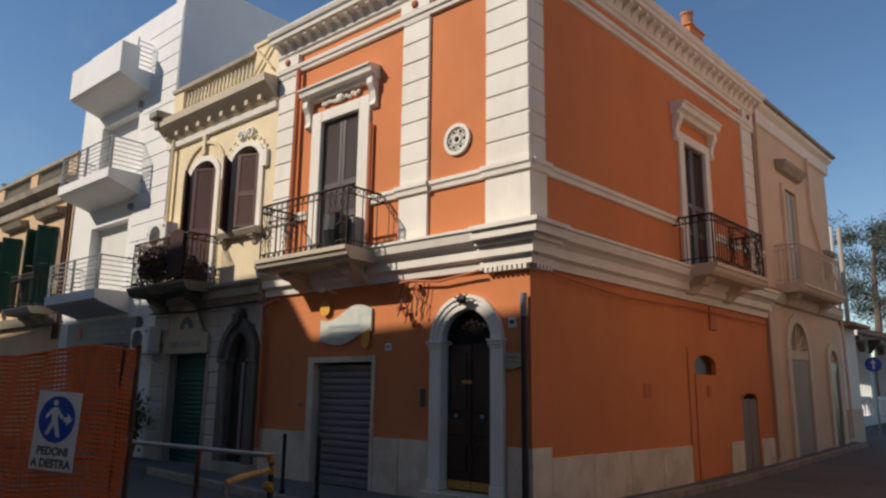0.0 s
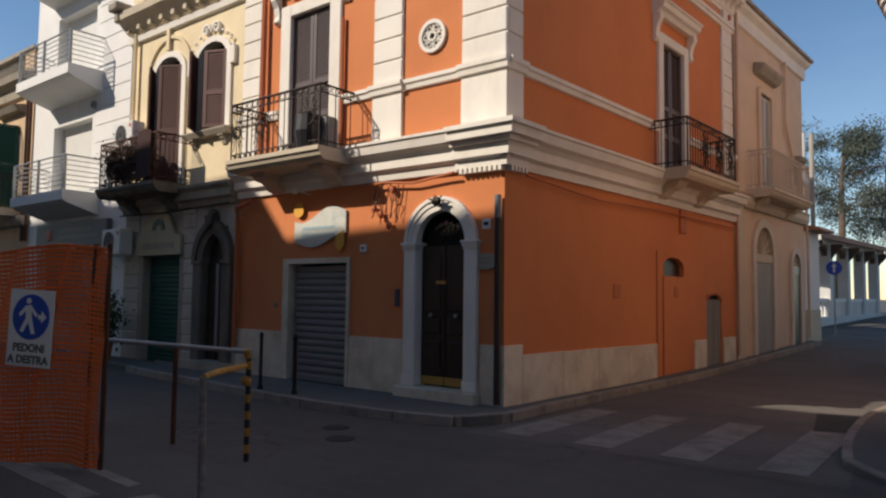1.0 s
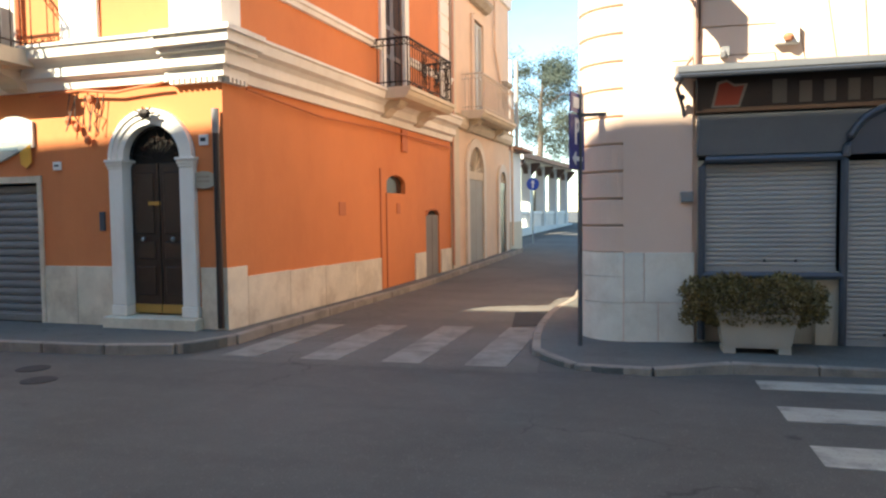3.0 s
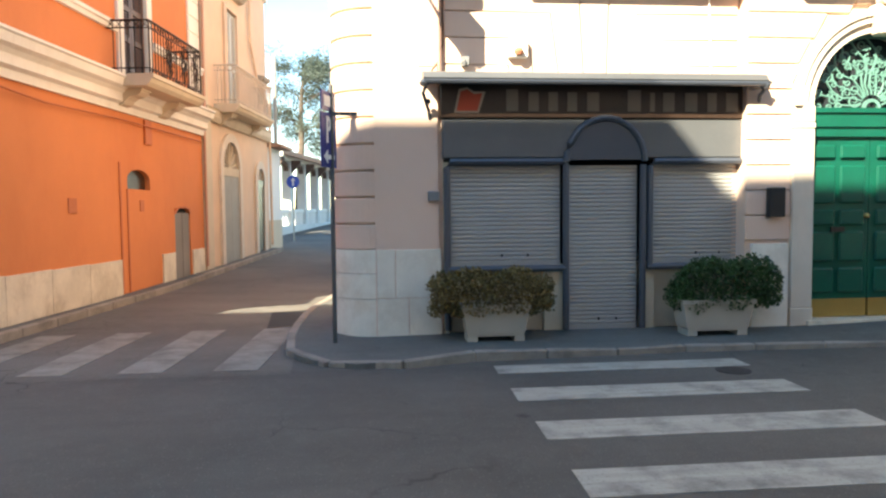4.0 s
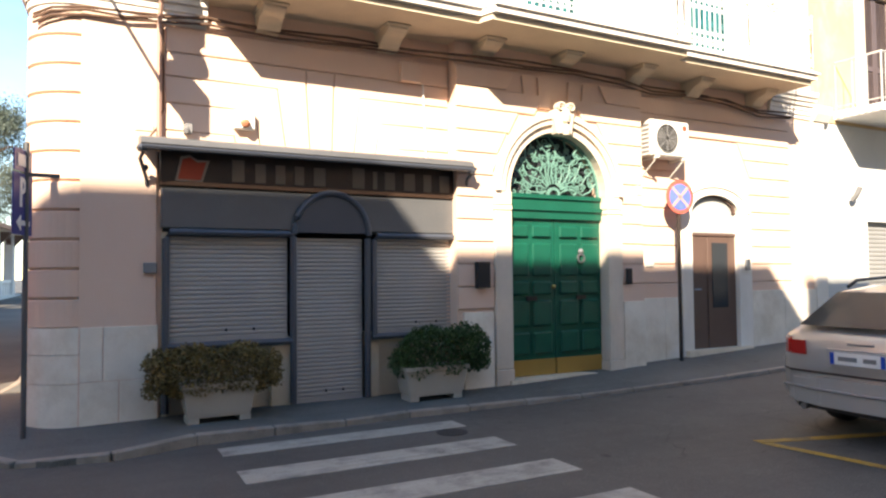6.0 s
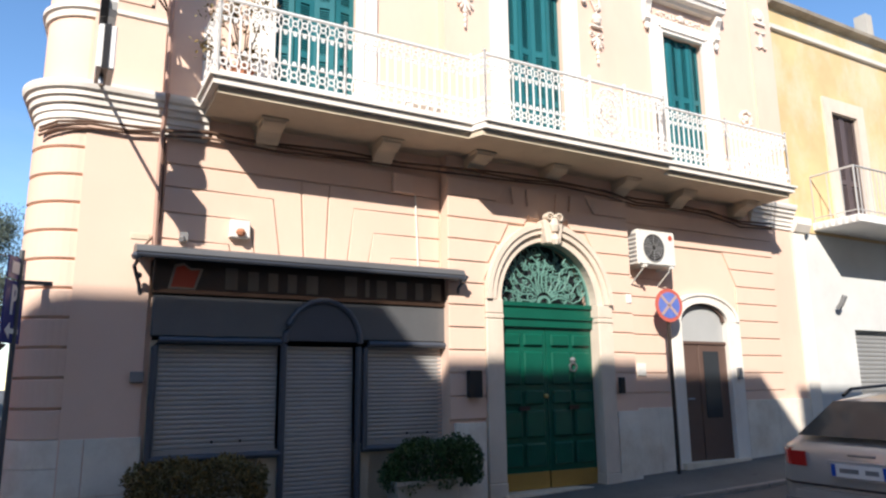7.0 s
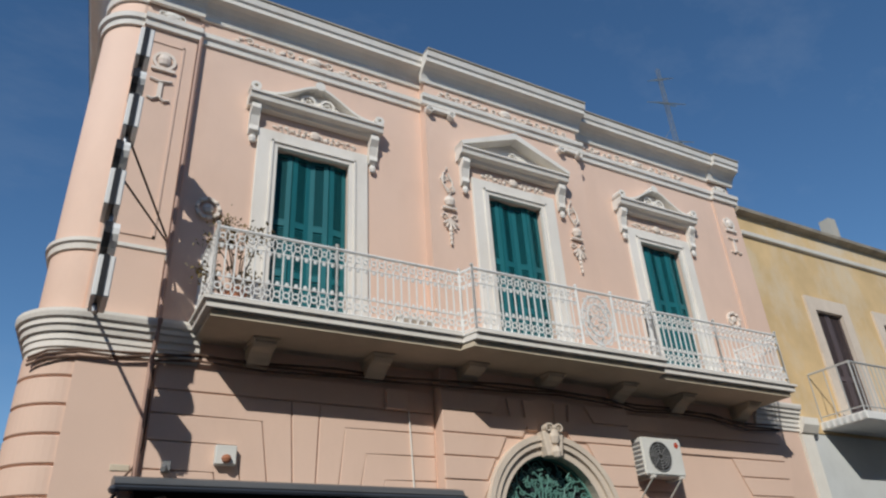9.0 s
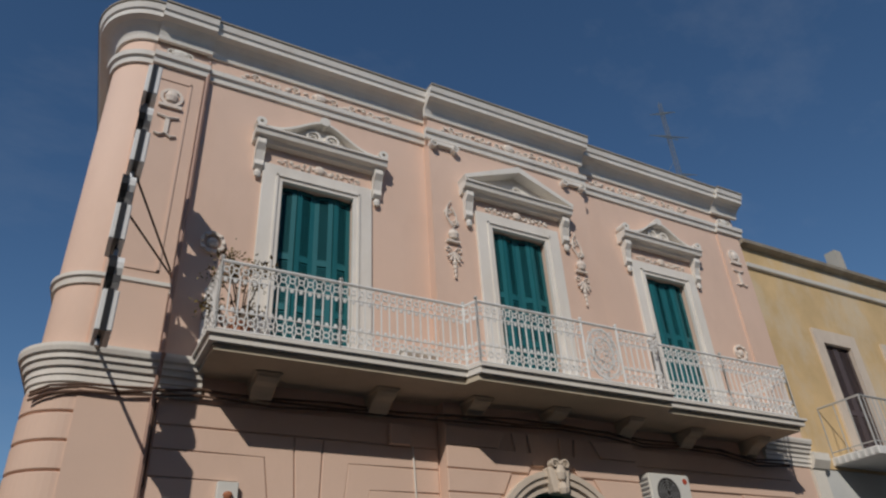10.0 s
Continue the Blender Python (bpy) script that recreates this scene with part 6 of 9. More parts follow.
def stucco_window(a, b, z1, off, style):
    c = (a + b) / 2
    y = -off
    w = part("window", bmesh.new(), PINK_TRIM, ph, "tall window with white stucco surround and closed teal louvred shutters", FP)
    fw = 0.30
    bm = bmesh.new()
    for x0, x1 in ((a - fw, a + 0.012), (b - 0.012, b + fw)):
        box(bm, x0, x1, y - 0.05, y + 0.03, 5.1, z1 + 0.27)
    box(bm, a, b, y - 0.048, y + 0.03, z1 - 0.012, z1 + 0.27)
    bev(bm, 0.008)
    part("frame", bm, PINK_TRIM, w, "", FP)
    bm = bmesh.new()
    for x0, x1 in ((a - 0.09, a - 0.06), (b + 0.06, b + 0.09)):
        box(bm, x0, x1, y - 0.075, y - 0.04, 5.1, z1 + 0.09)
    box(bm, a - 0.09, b + 0.09, y - 0.075, y - 0.04, z1 + 0.06, z1 + 0.09)
    part("frame_bead", bm, PINK_TRIM, w, "", FP)
    q = (b - a) / 4
    for k in range(4):
        x = a + k * q if k % 2 == 0 else a + (k + 1) * q
        louvre_leaf(ph, "shutter_leaf", FP @ pose(x, y + 0.14, 5.12), q - 0.003, z1 - 5.13, TEAL, (0.33, 0.6), 0.036, -9 if k % 2 == 0 else 9, "teal folding louvred shutter leaf", k % 2)
    bm = bmesh.new()
    box(bm, a, b, y + 0.26, y + 0.3, 5.08, z1)
    part("pane", bm, PANE, w, "", FP)
    # hood on consoles
    hz = z1 + (0.56 if style == "gable" else 0.62)
    hw = (b - a) / 2 + fw + (0.27 if style == "gable" else 0.20)
    bm = bmesh.new()
    moulding(bm, c - hw, c + hw, [(y, hz - 0.04), (y - 0.10, hz - 0.03), (y - 0.14, hz + 0.02), (y - 0.22, hz + 0.04), (y - 0.24, hz + 0.12), (y - 0.27, hz + 0.13), (y - 0.27, hz + 0.16), (y, hz + 0.18)])
    part("hood", bm, PINK_TRIM, w, "", FP)
    for sgn in (-1, 1):
        cx = c + sgn * (hw - 0.12)
        bm = bmesh.new()
        prism(bm, [(y, hz), (y - 0.16, hz), (y - 0.18, hz - 0.10), (y - 0.11, hz - 0.2), (y - 0.07, hz - 0.36), (y - 0.10, hz - 0.46), (y - 0.04, hz - 0.52), (y, hz - 0.52)], cx - 0.07, cx + 0.07, "x")
        bev(bm, 0.008)
        blob(bm, cx, y - 0.05, hz - 0.60, 0.06, 0.04, 0.08, 8)
        part("console", bm, PINK_TRIM, w, "", FP)
    bm = bmesh.new()
    if style == "gable":
        prism(bm, [(c - hw, hz + 0.17), (c + hw, hz + 0.17), (c, hz + 0.62)], y - 0.06, y)
        t = 0.10
        for sgn in (-1, 1):
            p = [(c + sgn * hw, hz + 0.17), (c + sgn * (hw + 0.02), hz + 0.24), (c, hz + 0.75), (c, hz + 0.62)]
            prism(bm, p if sgn > 0 else p[::-1], y - 0.27, y)
        scroll(bm, c, hz + 0.32, 0.10, y - 0.12, y - 0.05, 1.4)
    else:
        def crest(u):
            v = max(0.0, 1 - abs(u)) ** 1.25
            return hz + 0.19 + 0.38 * v * v * (3 - 2 * v)
        us = [k / 12 - 1 for k in range(25)]
        span = hw - 0.16
        top = [(c + u * span, crest(u)) for u in us]
        prism(bm, [(c - span, hz + 0.15), (c + span, hz + 0.15)] + top[::-1], y - 0.06, y)
        rim = bmesh.new()
        prism(rim, [(x, z - 0.005) for x, z in top] + [(x, z + 0.04) for x, z in top[::-1]], y - 0.21, y)
        part("pediment_rim", rim, PINK_TRIM, w, "", FP)
        for sgn in (-1, 1):
            ro = bmesh.new()
            arch(ro, c + sgn * 0.155, hz + 0.325, 0.085, 0.125, y - 0.13, y - 0.04, 14, 0, 360)
            for k in range(6):
                blob(ro, c + sgn * 0.155 + 0.05 * math.cos(k * 1.047), y - 0.09, hz + 0.325 + 0.05 * math.sin(k * 1.047), 0.028, 0.03, 0.028, 6)
            tagged(part("rosette", ro, PINK_TRIM, w, "", FP), kind="stuff")
            vo = bmesh.new()
            arch(vo, c + sgn * (hw - 0.07), hz + 0.25, 0.03, 0.082, y - 0.25, y - 0.04, 14, 0, 360)
            part("volute", vo, PINK_TRIM, w, "", FP)
            sp = bmesh.new()
            for k in range(5):
                blob(sp, c + sgn * (0.33 + 0.075 * k), y - 0.07, hz + 0.30 - 0.022 * k, 0.045, 0.03, 0.06 - 0.008 * k, 6)
            tagged(part("leaf_spray", sp, PINK_TRIM, w, "", FP), kind="stuff")
        kn = bmesh.new()
        arch(kn, c, hz + 0.62, 0.0, 0.085, y - 0.22, y - 0.02, 12, 0, 360)
        part("crest_knob", kn, PINK_TRIM, w, "", FP)
    part("pediment", bm, PINK_TRIM, w, "white carved pediment", FP)
    bm = bmesh.new()
    rng = random.Random(int(c * 10))
    n = 15
    for k in range(n):
        x = c + (k - (n - 1) / 2) * (b - a + 0.2) / n
        blob(bm, x, y - 0.01, z1 + 0.37 + 0.035 * math.sin(k * 1.1), 0.042, 0.022, rng.uniform(0.02, 0.045), 7)
        scroll(bm, x + 0.03, z1 + 0.37 - 0.045 * math.sin(k * 1.1), 0.04, y - 0.022, y, 1.2, 70 * k, 1 if k % 2 else -1, 0.4)
    blob(bm, c, y - 0.03, z1 + 0.38, 0.09, 0.035, 0.08, 9)
    tagged(part("garland", bm, RELIEF, w, "", FP), kind="stuff")
    return w


stucco_window(2.25, 3.41, 8.12, 0.0, "scroll")
stucco_window(5.83, 6.95, 8.09, RD, "gable")
stucco_window(9.43, 10.51, 8.07, 0.0, "scroll")


def stucco_reliefs():
    rng = random.Random(21)
    # hanging ornaments beside the middle window
    for x in (5.06, 7.66):
        bm = bmesh.new()
        y = -RD - 0.03
        scroll(bm, x - 0.07, 8.18, 0.09, y, y + 0.03, 1.3, 0, 1)
        scroll(bm, x + 0.07, 8.02, 0.09, y, y + 0.03, 1.3, 180, 1)
        tube(bm, [(x, y, 8.42), (x - 0.08, y, 8.28), (x - 0.1, y, 8.1), (x, y, 7.92)], 0.018, 5)
        tube(bm, [(x, y, 8.30), (x + 0.08, y, 8.15), (x + 0.09, y, 8.0), (x, y, 7.86)], 0.018, 5)
        blob(bm, x, y - 0.02, 7.74, 0.10, 0.07, 0.11, 10)
        box(bm, x - 0.12, x + 0.12, y - 0.03, y + 0.03, 7.60, 7.64)
        for k in range(5):
            a = radians(200 + 35 * k)
            tube(bm, [(x, y, 7.42), (x + 0.14 * math.cos(a), y - 0.01, 7.36 + 0.14 * math.sin(a))], 0.022, 5)
        scroll(bm, x - 0.1, 7.46, 0.07, y, y + 0.03, 1.2, 0)
        scroll(bm, x + 0.1, 7.46, 0.07, y, y + 0.03, 1.2, 180, -1)
        for k in range(4):
            blob(bm, x, y, 7.22 - 0.08 * k, 0.045 - 0.008 * k, 0.03, 0.045, 7)
        part("hanging_relief", bm, RELIEF, ph, "white stucco hanging ornament", FP)
    # volute brackets under the architrave of the middle bay
    for x in (4.98, 7.80):
        bm = bmesh.new()
        y = -RD
        box(bm, x - 0.22, x + 0.22, y - 0.08, y, 9.55, 9.62)
        scroll(bm, x - 0.20, 9.53, 0.09, y - 0.12, y, 1.4, 90, 1)
        scroll(bm, x + 0.20, 9.53, 0.09, y - 0.12, y, 1.4, 90, -1)
        part("volute_bracket", bm, PINK_TRIM, ph, "", FP)
    # carved frieze runs
    for x0, x1, off in ((1.45, 4.1, 0), (4.95, 7.85, RD), (8.4, 11.2, 0)):
        bm = bmesh.new()
        y = -off - 0.012
        n = int((x1 - x0) / 0.16)
        for k in range(n):
            x = x0 + (k + 0.5) * (x1 - x0) / n
            z = 10.0 + 0.03 * math.sin(k * 1.7)
            if k % 2:
                scroll(bm, x, z, 0.085, y - 0.018, y + 0.015, 1.5, rng.uniform(0, 360), rng.choice((-1, 1)), 0.3)
            else:
                for j in range(3):
                    a = rng.uniform(0, 6.28)
                    blob(bm, x + 0.05 * math.cos(a), y - 0.01, z + 0.04 * math.sin(a), 0.05, 0.018, 0.024, 6)
        blob(bm, (x0 + x1) / 2, y - 0.02, 10.0, 0.12, 0.05, 0.09, 8)
        tagged(part("carved_frieze", bm, RELIEF, ph, "white carved stucco frieze", FP), kind="stuff")
    # rosette medallions and pendants on the piers
    for x, y in ((0.52, -0.05), (12.25, -0.05)):
        bm = bmesh.new()
        arch(bm, x, 9.10, 0.12, 0.165, y - 0.025, y + 0.01, 16, 0, 360)
        blob(bm, x, y - 0.02, 9.10, 0.10, 0.06, 0.12, 10)
        box(bm, x - 0.16, x + 0.16, y - 0.04, y, 8.90, 8.95)
        part("medallion", bm, RELIEF, ph, "white stucco medallion", FP)
        bm = bmesh.new()
        box(bm, x - 0.03, x + 0.03, y - 0.025, y + 0.005, 8.42, 8.70)
        tube(bm, [(x - 0.15, y - 0.01, 8.74), (x, y - 0.02, 8.70), (x + 0.15, y - 0.01, 8.74)], 0.022, 5)
        tube(bm, [(x - 0.15, y - 0.01, 8.40), (x - 0.08, y - 0.02, 8.37), (x, y - 0.02, 8.42), (x + 0.08, y - 0.02, 8.37), (x + 0.15, y - 0.01, 8.40)], 0.02, 5)
        part("pendant_relief", bm, RELIEF, ph, "", FP)
        bm = bmesh.new()
        blob(bm, x, y, 10.0, 0.16, 0.05, 0.08, 8)
        scroll(bm, x - 0.14, 9.97, 0.08, y - 0.04, y + 0.02, 1.3, 0)
        scroll(bm, x + 0.14, 9.97, 0.08, y - 0.04, y + 0.02, 1.3, 180, -1)
        part("frieze_shell", bm, PINK_TRIM, ph, "", FP)
    for x, z, y in ((1.38, 6.82, 0), (11.6, 6.75, 0)):
        bm = bmesh.new()
        arch(bm, x, z, 0.12, 0.17, -0.04, 0.01, 16, 0, 360)
        blob(bm, x, -0.02, z, 0.08, 0.05, 0.08, 8)
        for k in range(8):
            blob(bm, x + 0.145 * math.cos(k * 0.785), -0.04, z + 0.145 * math.sin(k * 0.785), 0.03, 0.03, 0.03, 6)
        part("wall_rosette", bm, RELIEF, ph, "white round stucco rosette", FP)


stucco_reliefs()


# long balcony with white cast-iron railing
def white_railing(bal, pts, z, h=0.95):
    """Pierced cast-iron railing along a polyline of (x, y)."""
    for nm, dz, r in (("top_rail", h, 0.022), ("upper_rail", h - 0.22, 0.010), ("lower_rail", 0.30, 0.010), ("bottom_rail", 0.06, 0.014)):
        bm = bmesh.new()
        tube(bm, [(x, y, z + dz) for x, y in pts], r, 6)
        part(nm, bm, WHITE_IRON, bal, "", FP)
    lat = bmesh.new()
    for (ax, ay), (bx, by) in zip(pts, pts[1:]):
        ln = math.dist((ax, ay), (bx, by))
        u = Vector(((bx - ax) / ln, (by - ay) / ln, 0))
        mm = Matrix.Translation((ax, ay, z)) @ Matrix.Rotation(math.atan2(u.y, u.x), 4, "Z")
        n = max(1, round(ln / 0.115))
        st = ln / n
        for k in range(n + 1):
            p = mm @ Vector((k * st, 0, 0))
            bm = bmesh.new()
            if 0 < k < n:
                tube(bm, [(p.x, p.y, z + 0.30), (p.x, p.y, z + h - 0.22)], 0.011, 5)
            else:
                tube(bm, [(p.x, p.y, z), (p.x, p.y, z + h + 0.03)], 0.02, 6)
                blob(bm, p.x, p.y, z + h + 0.05, 0.03, 0.03, 0.03, 6)
            part("baluster", bm, WHITE_IRON, bal, "", FP)
        for k in range(n):
            c = (k + 0.5) * st
            for zc, hh in ((0.18, 0.115), (h - 0.11, 0.10)):
                v0 = len(lat.verts)
                r = min(st, hh) * 0.44
                arch(lat, c, zc, r * 0.62, r, -0.008, 0.008, 8, 0, 360)
                for s1, s2 in ((-1, -1), (-1, 1), (1, -1), (1, 1)):
                    tube(lat, [(c + s1 * r * 0.7, 0, zc + s2 * r * 0.7), (c + s1 * st * 0.5, 0, zc + s2 * hh)], 0.008, 4)
                lat.verts.ensure_lookup_table()
                bmesh.ops.transform(lat, matrix=mm, verts=lat.verts[v0:])
            v0 = len(lat.verts)
            blob(lat, c, 0, 0.325, 0.03, 0.008, 0.03, 5)
            blob(lat, c, 0, h - 0.25, 0.03, 0.008, 0.03, 5)
            lat.verts.ensure_lookup_table()
            bmesh.ops.transform(lat, matrix=mm, verts=lat.verts[v0:])
    tagged(part("lattice", lat, WHITE_IRON, bal, "pierced white iron lattice bands", FP), kind="stuff")


def long_balcony():
    bal = thing("long_balcony", FP @ pose(6.4, 0, 5.0), "long stone balcony with white cast-iron lattice railing", "balcony")
    z0, z1 = 4.985, 5.07
    outline = [(1.34, 0.0), (1.34, -0.98), (4.68, -0.98), (4.76, -1.20), (8.16, -1.20), (8.24, -0.98), (11.44, -0.98), (11.44, 0.0)]
    bm = bmesh.new()
    prism(bm, outline, z0, z1, "z")
    part("slab", bm, PINK_TRIM, bal, "weathered stone slab", FP)
    bm = bmesh.new()
    lip = [(x + (0.04 if x > 6 else -0.04) * (1 if x in (1.34, 11.44) else 0), y - (0.04 if y < 0 else 0)) for x, y in outline]
    prism(bm, lip, z1, z1 + 0.035, "z")
    part("slab_lip", bm, PINK_TRIM, bal, "", FP)
    bm = bmesh.new()
    prism(bm, [(x + (0.07 if x < 6 else -0.07) * (1 if x in (1.34, 11.44) else 0), y + (0.07 if y < 0 else 0)) for x, y in outline], z0 - 0.08, z0 - 0.001, "z")
    part("slab_soffit", bm, CREAM_STONE, bal, "", FP)
    for x in (2.18, 3.76, 5.15, 6.50, 7.95, 9.35, 10.95):
        bm = bmesh.new()
        off = RD if RIS0 < x < RIS1 else 0
        corbel(bm, x, z0 - 0.082, 0.46 + off * 0.6, 0.26, 0.28)
        bev(bm, 0.01)
        part("corbel", bm, CREAM_STONE, bal, "carved stone bracket", FP)
    y1, y2 = -0.93, -1.15
    pts = [(1.39, 0.0), (1.39, y1), (2.9, y1), (4.72, y1), (4.80, y2), (6.62, y2)]
    white_railing(bal, pts, z1 + 0.03)
    white_railing(bal, [(7.30, y2), (8.12, y2), (8.20, y1), (9.8, y1), (11.39, y1), (11.39, 0.0)], z1 + 0.03)
    # ornate centre panel
    bm = bmesh.new()
    x0, x1 = 6.62, 7.30
    c, zc = (x0 + x1) / 2, z1 + 0.03 + 0.49
    for r in (0.20, 0.30):
        arch(bm, c, zc, r - 0.02, r, y2 - 0.01, y2 + 0.01, 22, 0, 360, 1.35)
    rng = random.Random(9)
    for k in range(40):
        a = k * 2.4
        r = 0.32 * math.sqrt((k + 0.5) / 40)
        scroll(bm, c + r * math.cos(a), zc + 1.35 * r * math.sin(a), rng.uniform(0.05, 0.09), y2 - 0.005, y2 + 0.005, 1.3, rng.uniform(0, 360), rng.choice((-1, 1)), 0.32)
    for x in (x0, x1):
        tube(bm, [(x, y2, z1), (x, y2, z1 + 1.0)], 0.018, 6)
    tube(bm, [(x0, y2, z1 + 0.98), (x1, y2, z1 + 0.98)], 0.022, 6)
    tube(bm, [(x0, y2, z1 + 0.09), (x1, y2, z1 + 0.09)], 0.014, 6)
    part("centre_panel", bm, WHITE_IRON, bal, "ornate white scroll panel", FP)


long_balcony()


def green_portal():
    d = part("portal", bmesh.new(), PINK_TRIM, ph, "arched white stone portal with green double door", FP)
    c, r, zs = DC, 0.89, 2.86
    y = -RD
    # stone surround
    bm = bmesh.new()
    for sgn in (-1, 1):
        bm = bmesh.new()
        a, b = sorted((c + sgn * (r - 0.014), c + sgn * (r + 0.27)))
        box(bm, a, b, y - 0.07, y + 0.22, 0.36, 2.58)
        bev(bm, 0.012)
        part("jamb", bm, PORTAL_STONE, d, "", FP)
        for nm, grow, z0, z1 in (("jamb_base", 0.008, 0.1, 0.36), ("jamb_cap", 0.006, 2.585, 2.655), ("jamb_top", 0.0, 2.66, zs)):
            bm = bmesh.new()
            box(bm, a - grow, b + grow, y - 0.07 - grow, y + 0.22, z0, z1)
            bev(bm, 0.01)
            part(nm, bm, PORTAL_STONE, d, "", FP)
    for ra, rb, ya, yb, fl in ((-0.014, 0.11, -0.03, 0.22, 1.05), (0.10, 0.20, -0.08, 0.1, 1.04), (0.19, 0.27, -0.11, 0.1, 1.03)):
        bm = bmesh.new()
        arch(bm, c, zs, r + ra, r + rb, y + ya, y + yb, 26, 0, 180, fl)
        part("archivolt", bm, PORTAL_STONE, d, "", FP)
    bm = bmesh.new()
    prism(bm, [(c - 0.13, 3.72), (c + 0.13, 3.72), (c + 0.19, 4.08), (c - 0.19, 4.08)], y - 0.18, y)
    bev(bm, 0.02)
    scroll(bm, c - 0.09, 4.12, 0.085, y - 0.22, y - 0.1, 1.4, 0)
    scroll(bm, c + 0.09, 4.12, 0.085, y - 0.22, y - 0.1, 1.4, 180, -1)
    blob(bm, c, y - 0.19, 4.0, 0.09, 0.06, 0.13, 9)
    blob(bm, c, y - 0.2, 3.78, 0.07, 0.07, 0.10, 8)
    part("keystone", bm, PORTAL_STONE, d, "cream carved keystone", FP)
    bm = bmesh.new()
    box(bm, c - 0.95, c + 0.95, y - 0.12, 0.3, 0.05, 0.20)
    part("threshold", bm, MARBLE, d, "stone threshold", FP)
    # leaves
    yd = -0.06
    for sgn in (-1, 1):
        x0, x1 = sorted((c + sgn * 0.006, c + sgn * 0.89))
        bm = bmesh.new()
        box(bm, x0, x1, yd, yd + 0.06, 0.44, 2.50)
        leaf = part("door_leaf", bm, GREEN, d, "glossy green panelled door leaf", FP)
        for cx0, cx1 in ((x0 + 0.07, (x0 + x1) / 2 - 0.03), ((x0 + x1) / 2 + 0.03, x1 - 0.07)):
            for z0, z1 in ((0.52, 0.84), (0.92, 1.30), (1.38, 1.58), (1.66, 2.14), (2.22, 2.40)):
                bm = bmesh.new()
                box(bm, cx0, cx1, yd - 0.045, yd, z0, z1)
                bev(bm, 0.026)
                part("door_panel", bm, GREEN, d, "", FP)
        bm = bmesh.new()
        box(bm, x0 + 0.01, x1 - 0.01, yd - 0.012, yd + 0.05, 0.21, 0.44)
        part("kick_plate", bm, BRASS, d, "worn brass kick plate", FP)
        bm = bmesh.new()
        box(bm, c + sgn * 0.45 - 0.09, c + sgn * 0.45 + 0.09, yd - 0.06, yd - 0.04, 1.30, 1.36)
        part("letter_slot", bm, DARK_PIPE, d, "", FP)
    bm = bmesh.new()
    blob(bm, c - 0.06, yd - 0.05, 1.50, 0.035, 0.04, 0.035, 10)
    part("knob", bm, BRASS, d, "brass knob", FP)
    bm = bmesh.new()
    arch(bm, c + 0.46, 1.92, 0.05, 0.075, yd - 0.07, yd - 0.045, 14, 0, 360)
    blob(bm, c + 0.46, yd - 0.05, 2.02, 0.05, 0.04, 0.05)
    part("knocker", bm, STEEL, d, "tarnished metal ring knocker", FP)
    # transom and pierced fanlight
    bm = bmesh.new()
    box(bm, c - 0.89, c + 0.89, yd - 0.05, yd + 0.08, 2.50, 2.62)
    box(bm, c - 0.89, c + 0.89, yd - 0.08, yd + 0.08, 2.62, 2.68)
    box(bm, c - 0.89, c + 0.89, yd - 0.03, yd + 0.08, 2.68, 2.80)
    box(bm, c - 0.89, c + 0.89, yd - 0.06, yd + 0.08, 2.80, 2.86)
    part("transom", bm, GREEN, d, "", FP)
    bm = bmesh.new()
    prism(bm, half_disc(c, zs, r, 20, 1.05), 0.10, 0.14)
    part("fanlight_glass", bm, PANE, d, "", FP)
    bm = bmesh.new()
    rng = random.Random(4)
    for k in range(34):
        a, rr = radians(rng.uniform(8, 172)), rng.uniform(0.2, 0.78)
        scroll(bm, c + rr * math.cos(a), zs + 0.03 + rr * math.sin(a), rng.uniform(0.06, 0.10), yd - 0.010, yd + 0.010, 1.4, rng.uniform(0, 360), rng.choice((-1, 1)), 0.2)
    for k in range(13):
        a = radians(6 + 14 * k)
        pts = []
        for j in range(6):
            rr = 0.14 + 0.69 * j / 5
            aa = a + 0.12 * math.sin(j * 1.5 + k)
            pts.append((c + rr * math.cos(aa), yd, zs + 0.03 + rr * 1.02 * math.sin(aa)))
        tube(bm, pts, 0.013, 5)
        for j in (2, 3, 4):
            rr = 0.16 + 0.14 * j
            scroll(bm, c + rr * math.cos(a + 0.12), zs + 0.03 + rr * math.sin(a + 0.12), 0.055, yd - 0.012, yd + 0.012, 1.3, rng.uniform(0, 360), rng.choice((-1, 1)), 0.35)
    arch(bm, c, zs, 0.84, 0.89, yd - 0.02, yd + 0.03, 24, 0, 180, 1.05)
    arch(bm, c, zs, 0.08, 0.12, yd - 0.02, yd + 0.02, 12, 0, 180)
    part("fanlight_grille", bm, PALE_GREEN, d, "verdigris green wrought iron grille", FP)


green_portal()


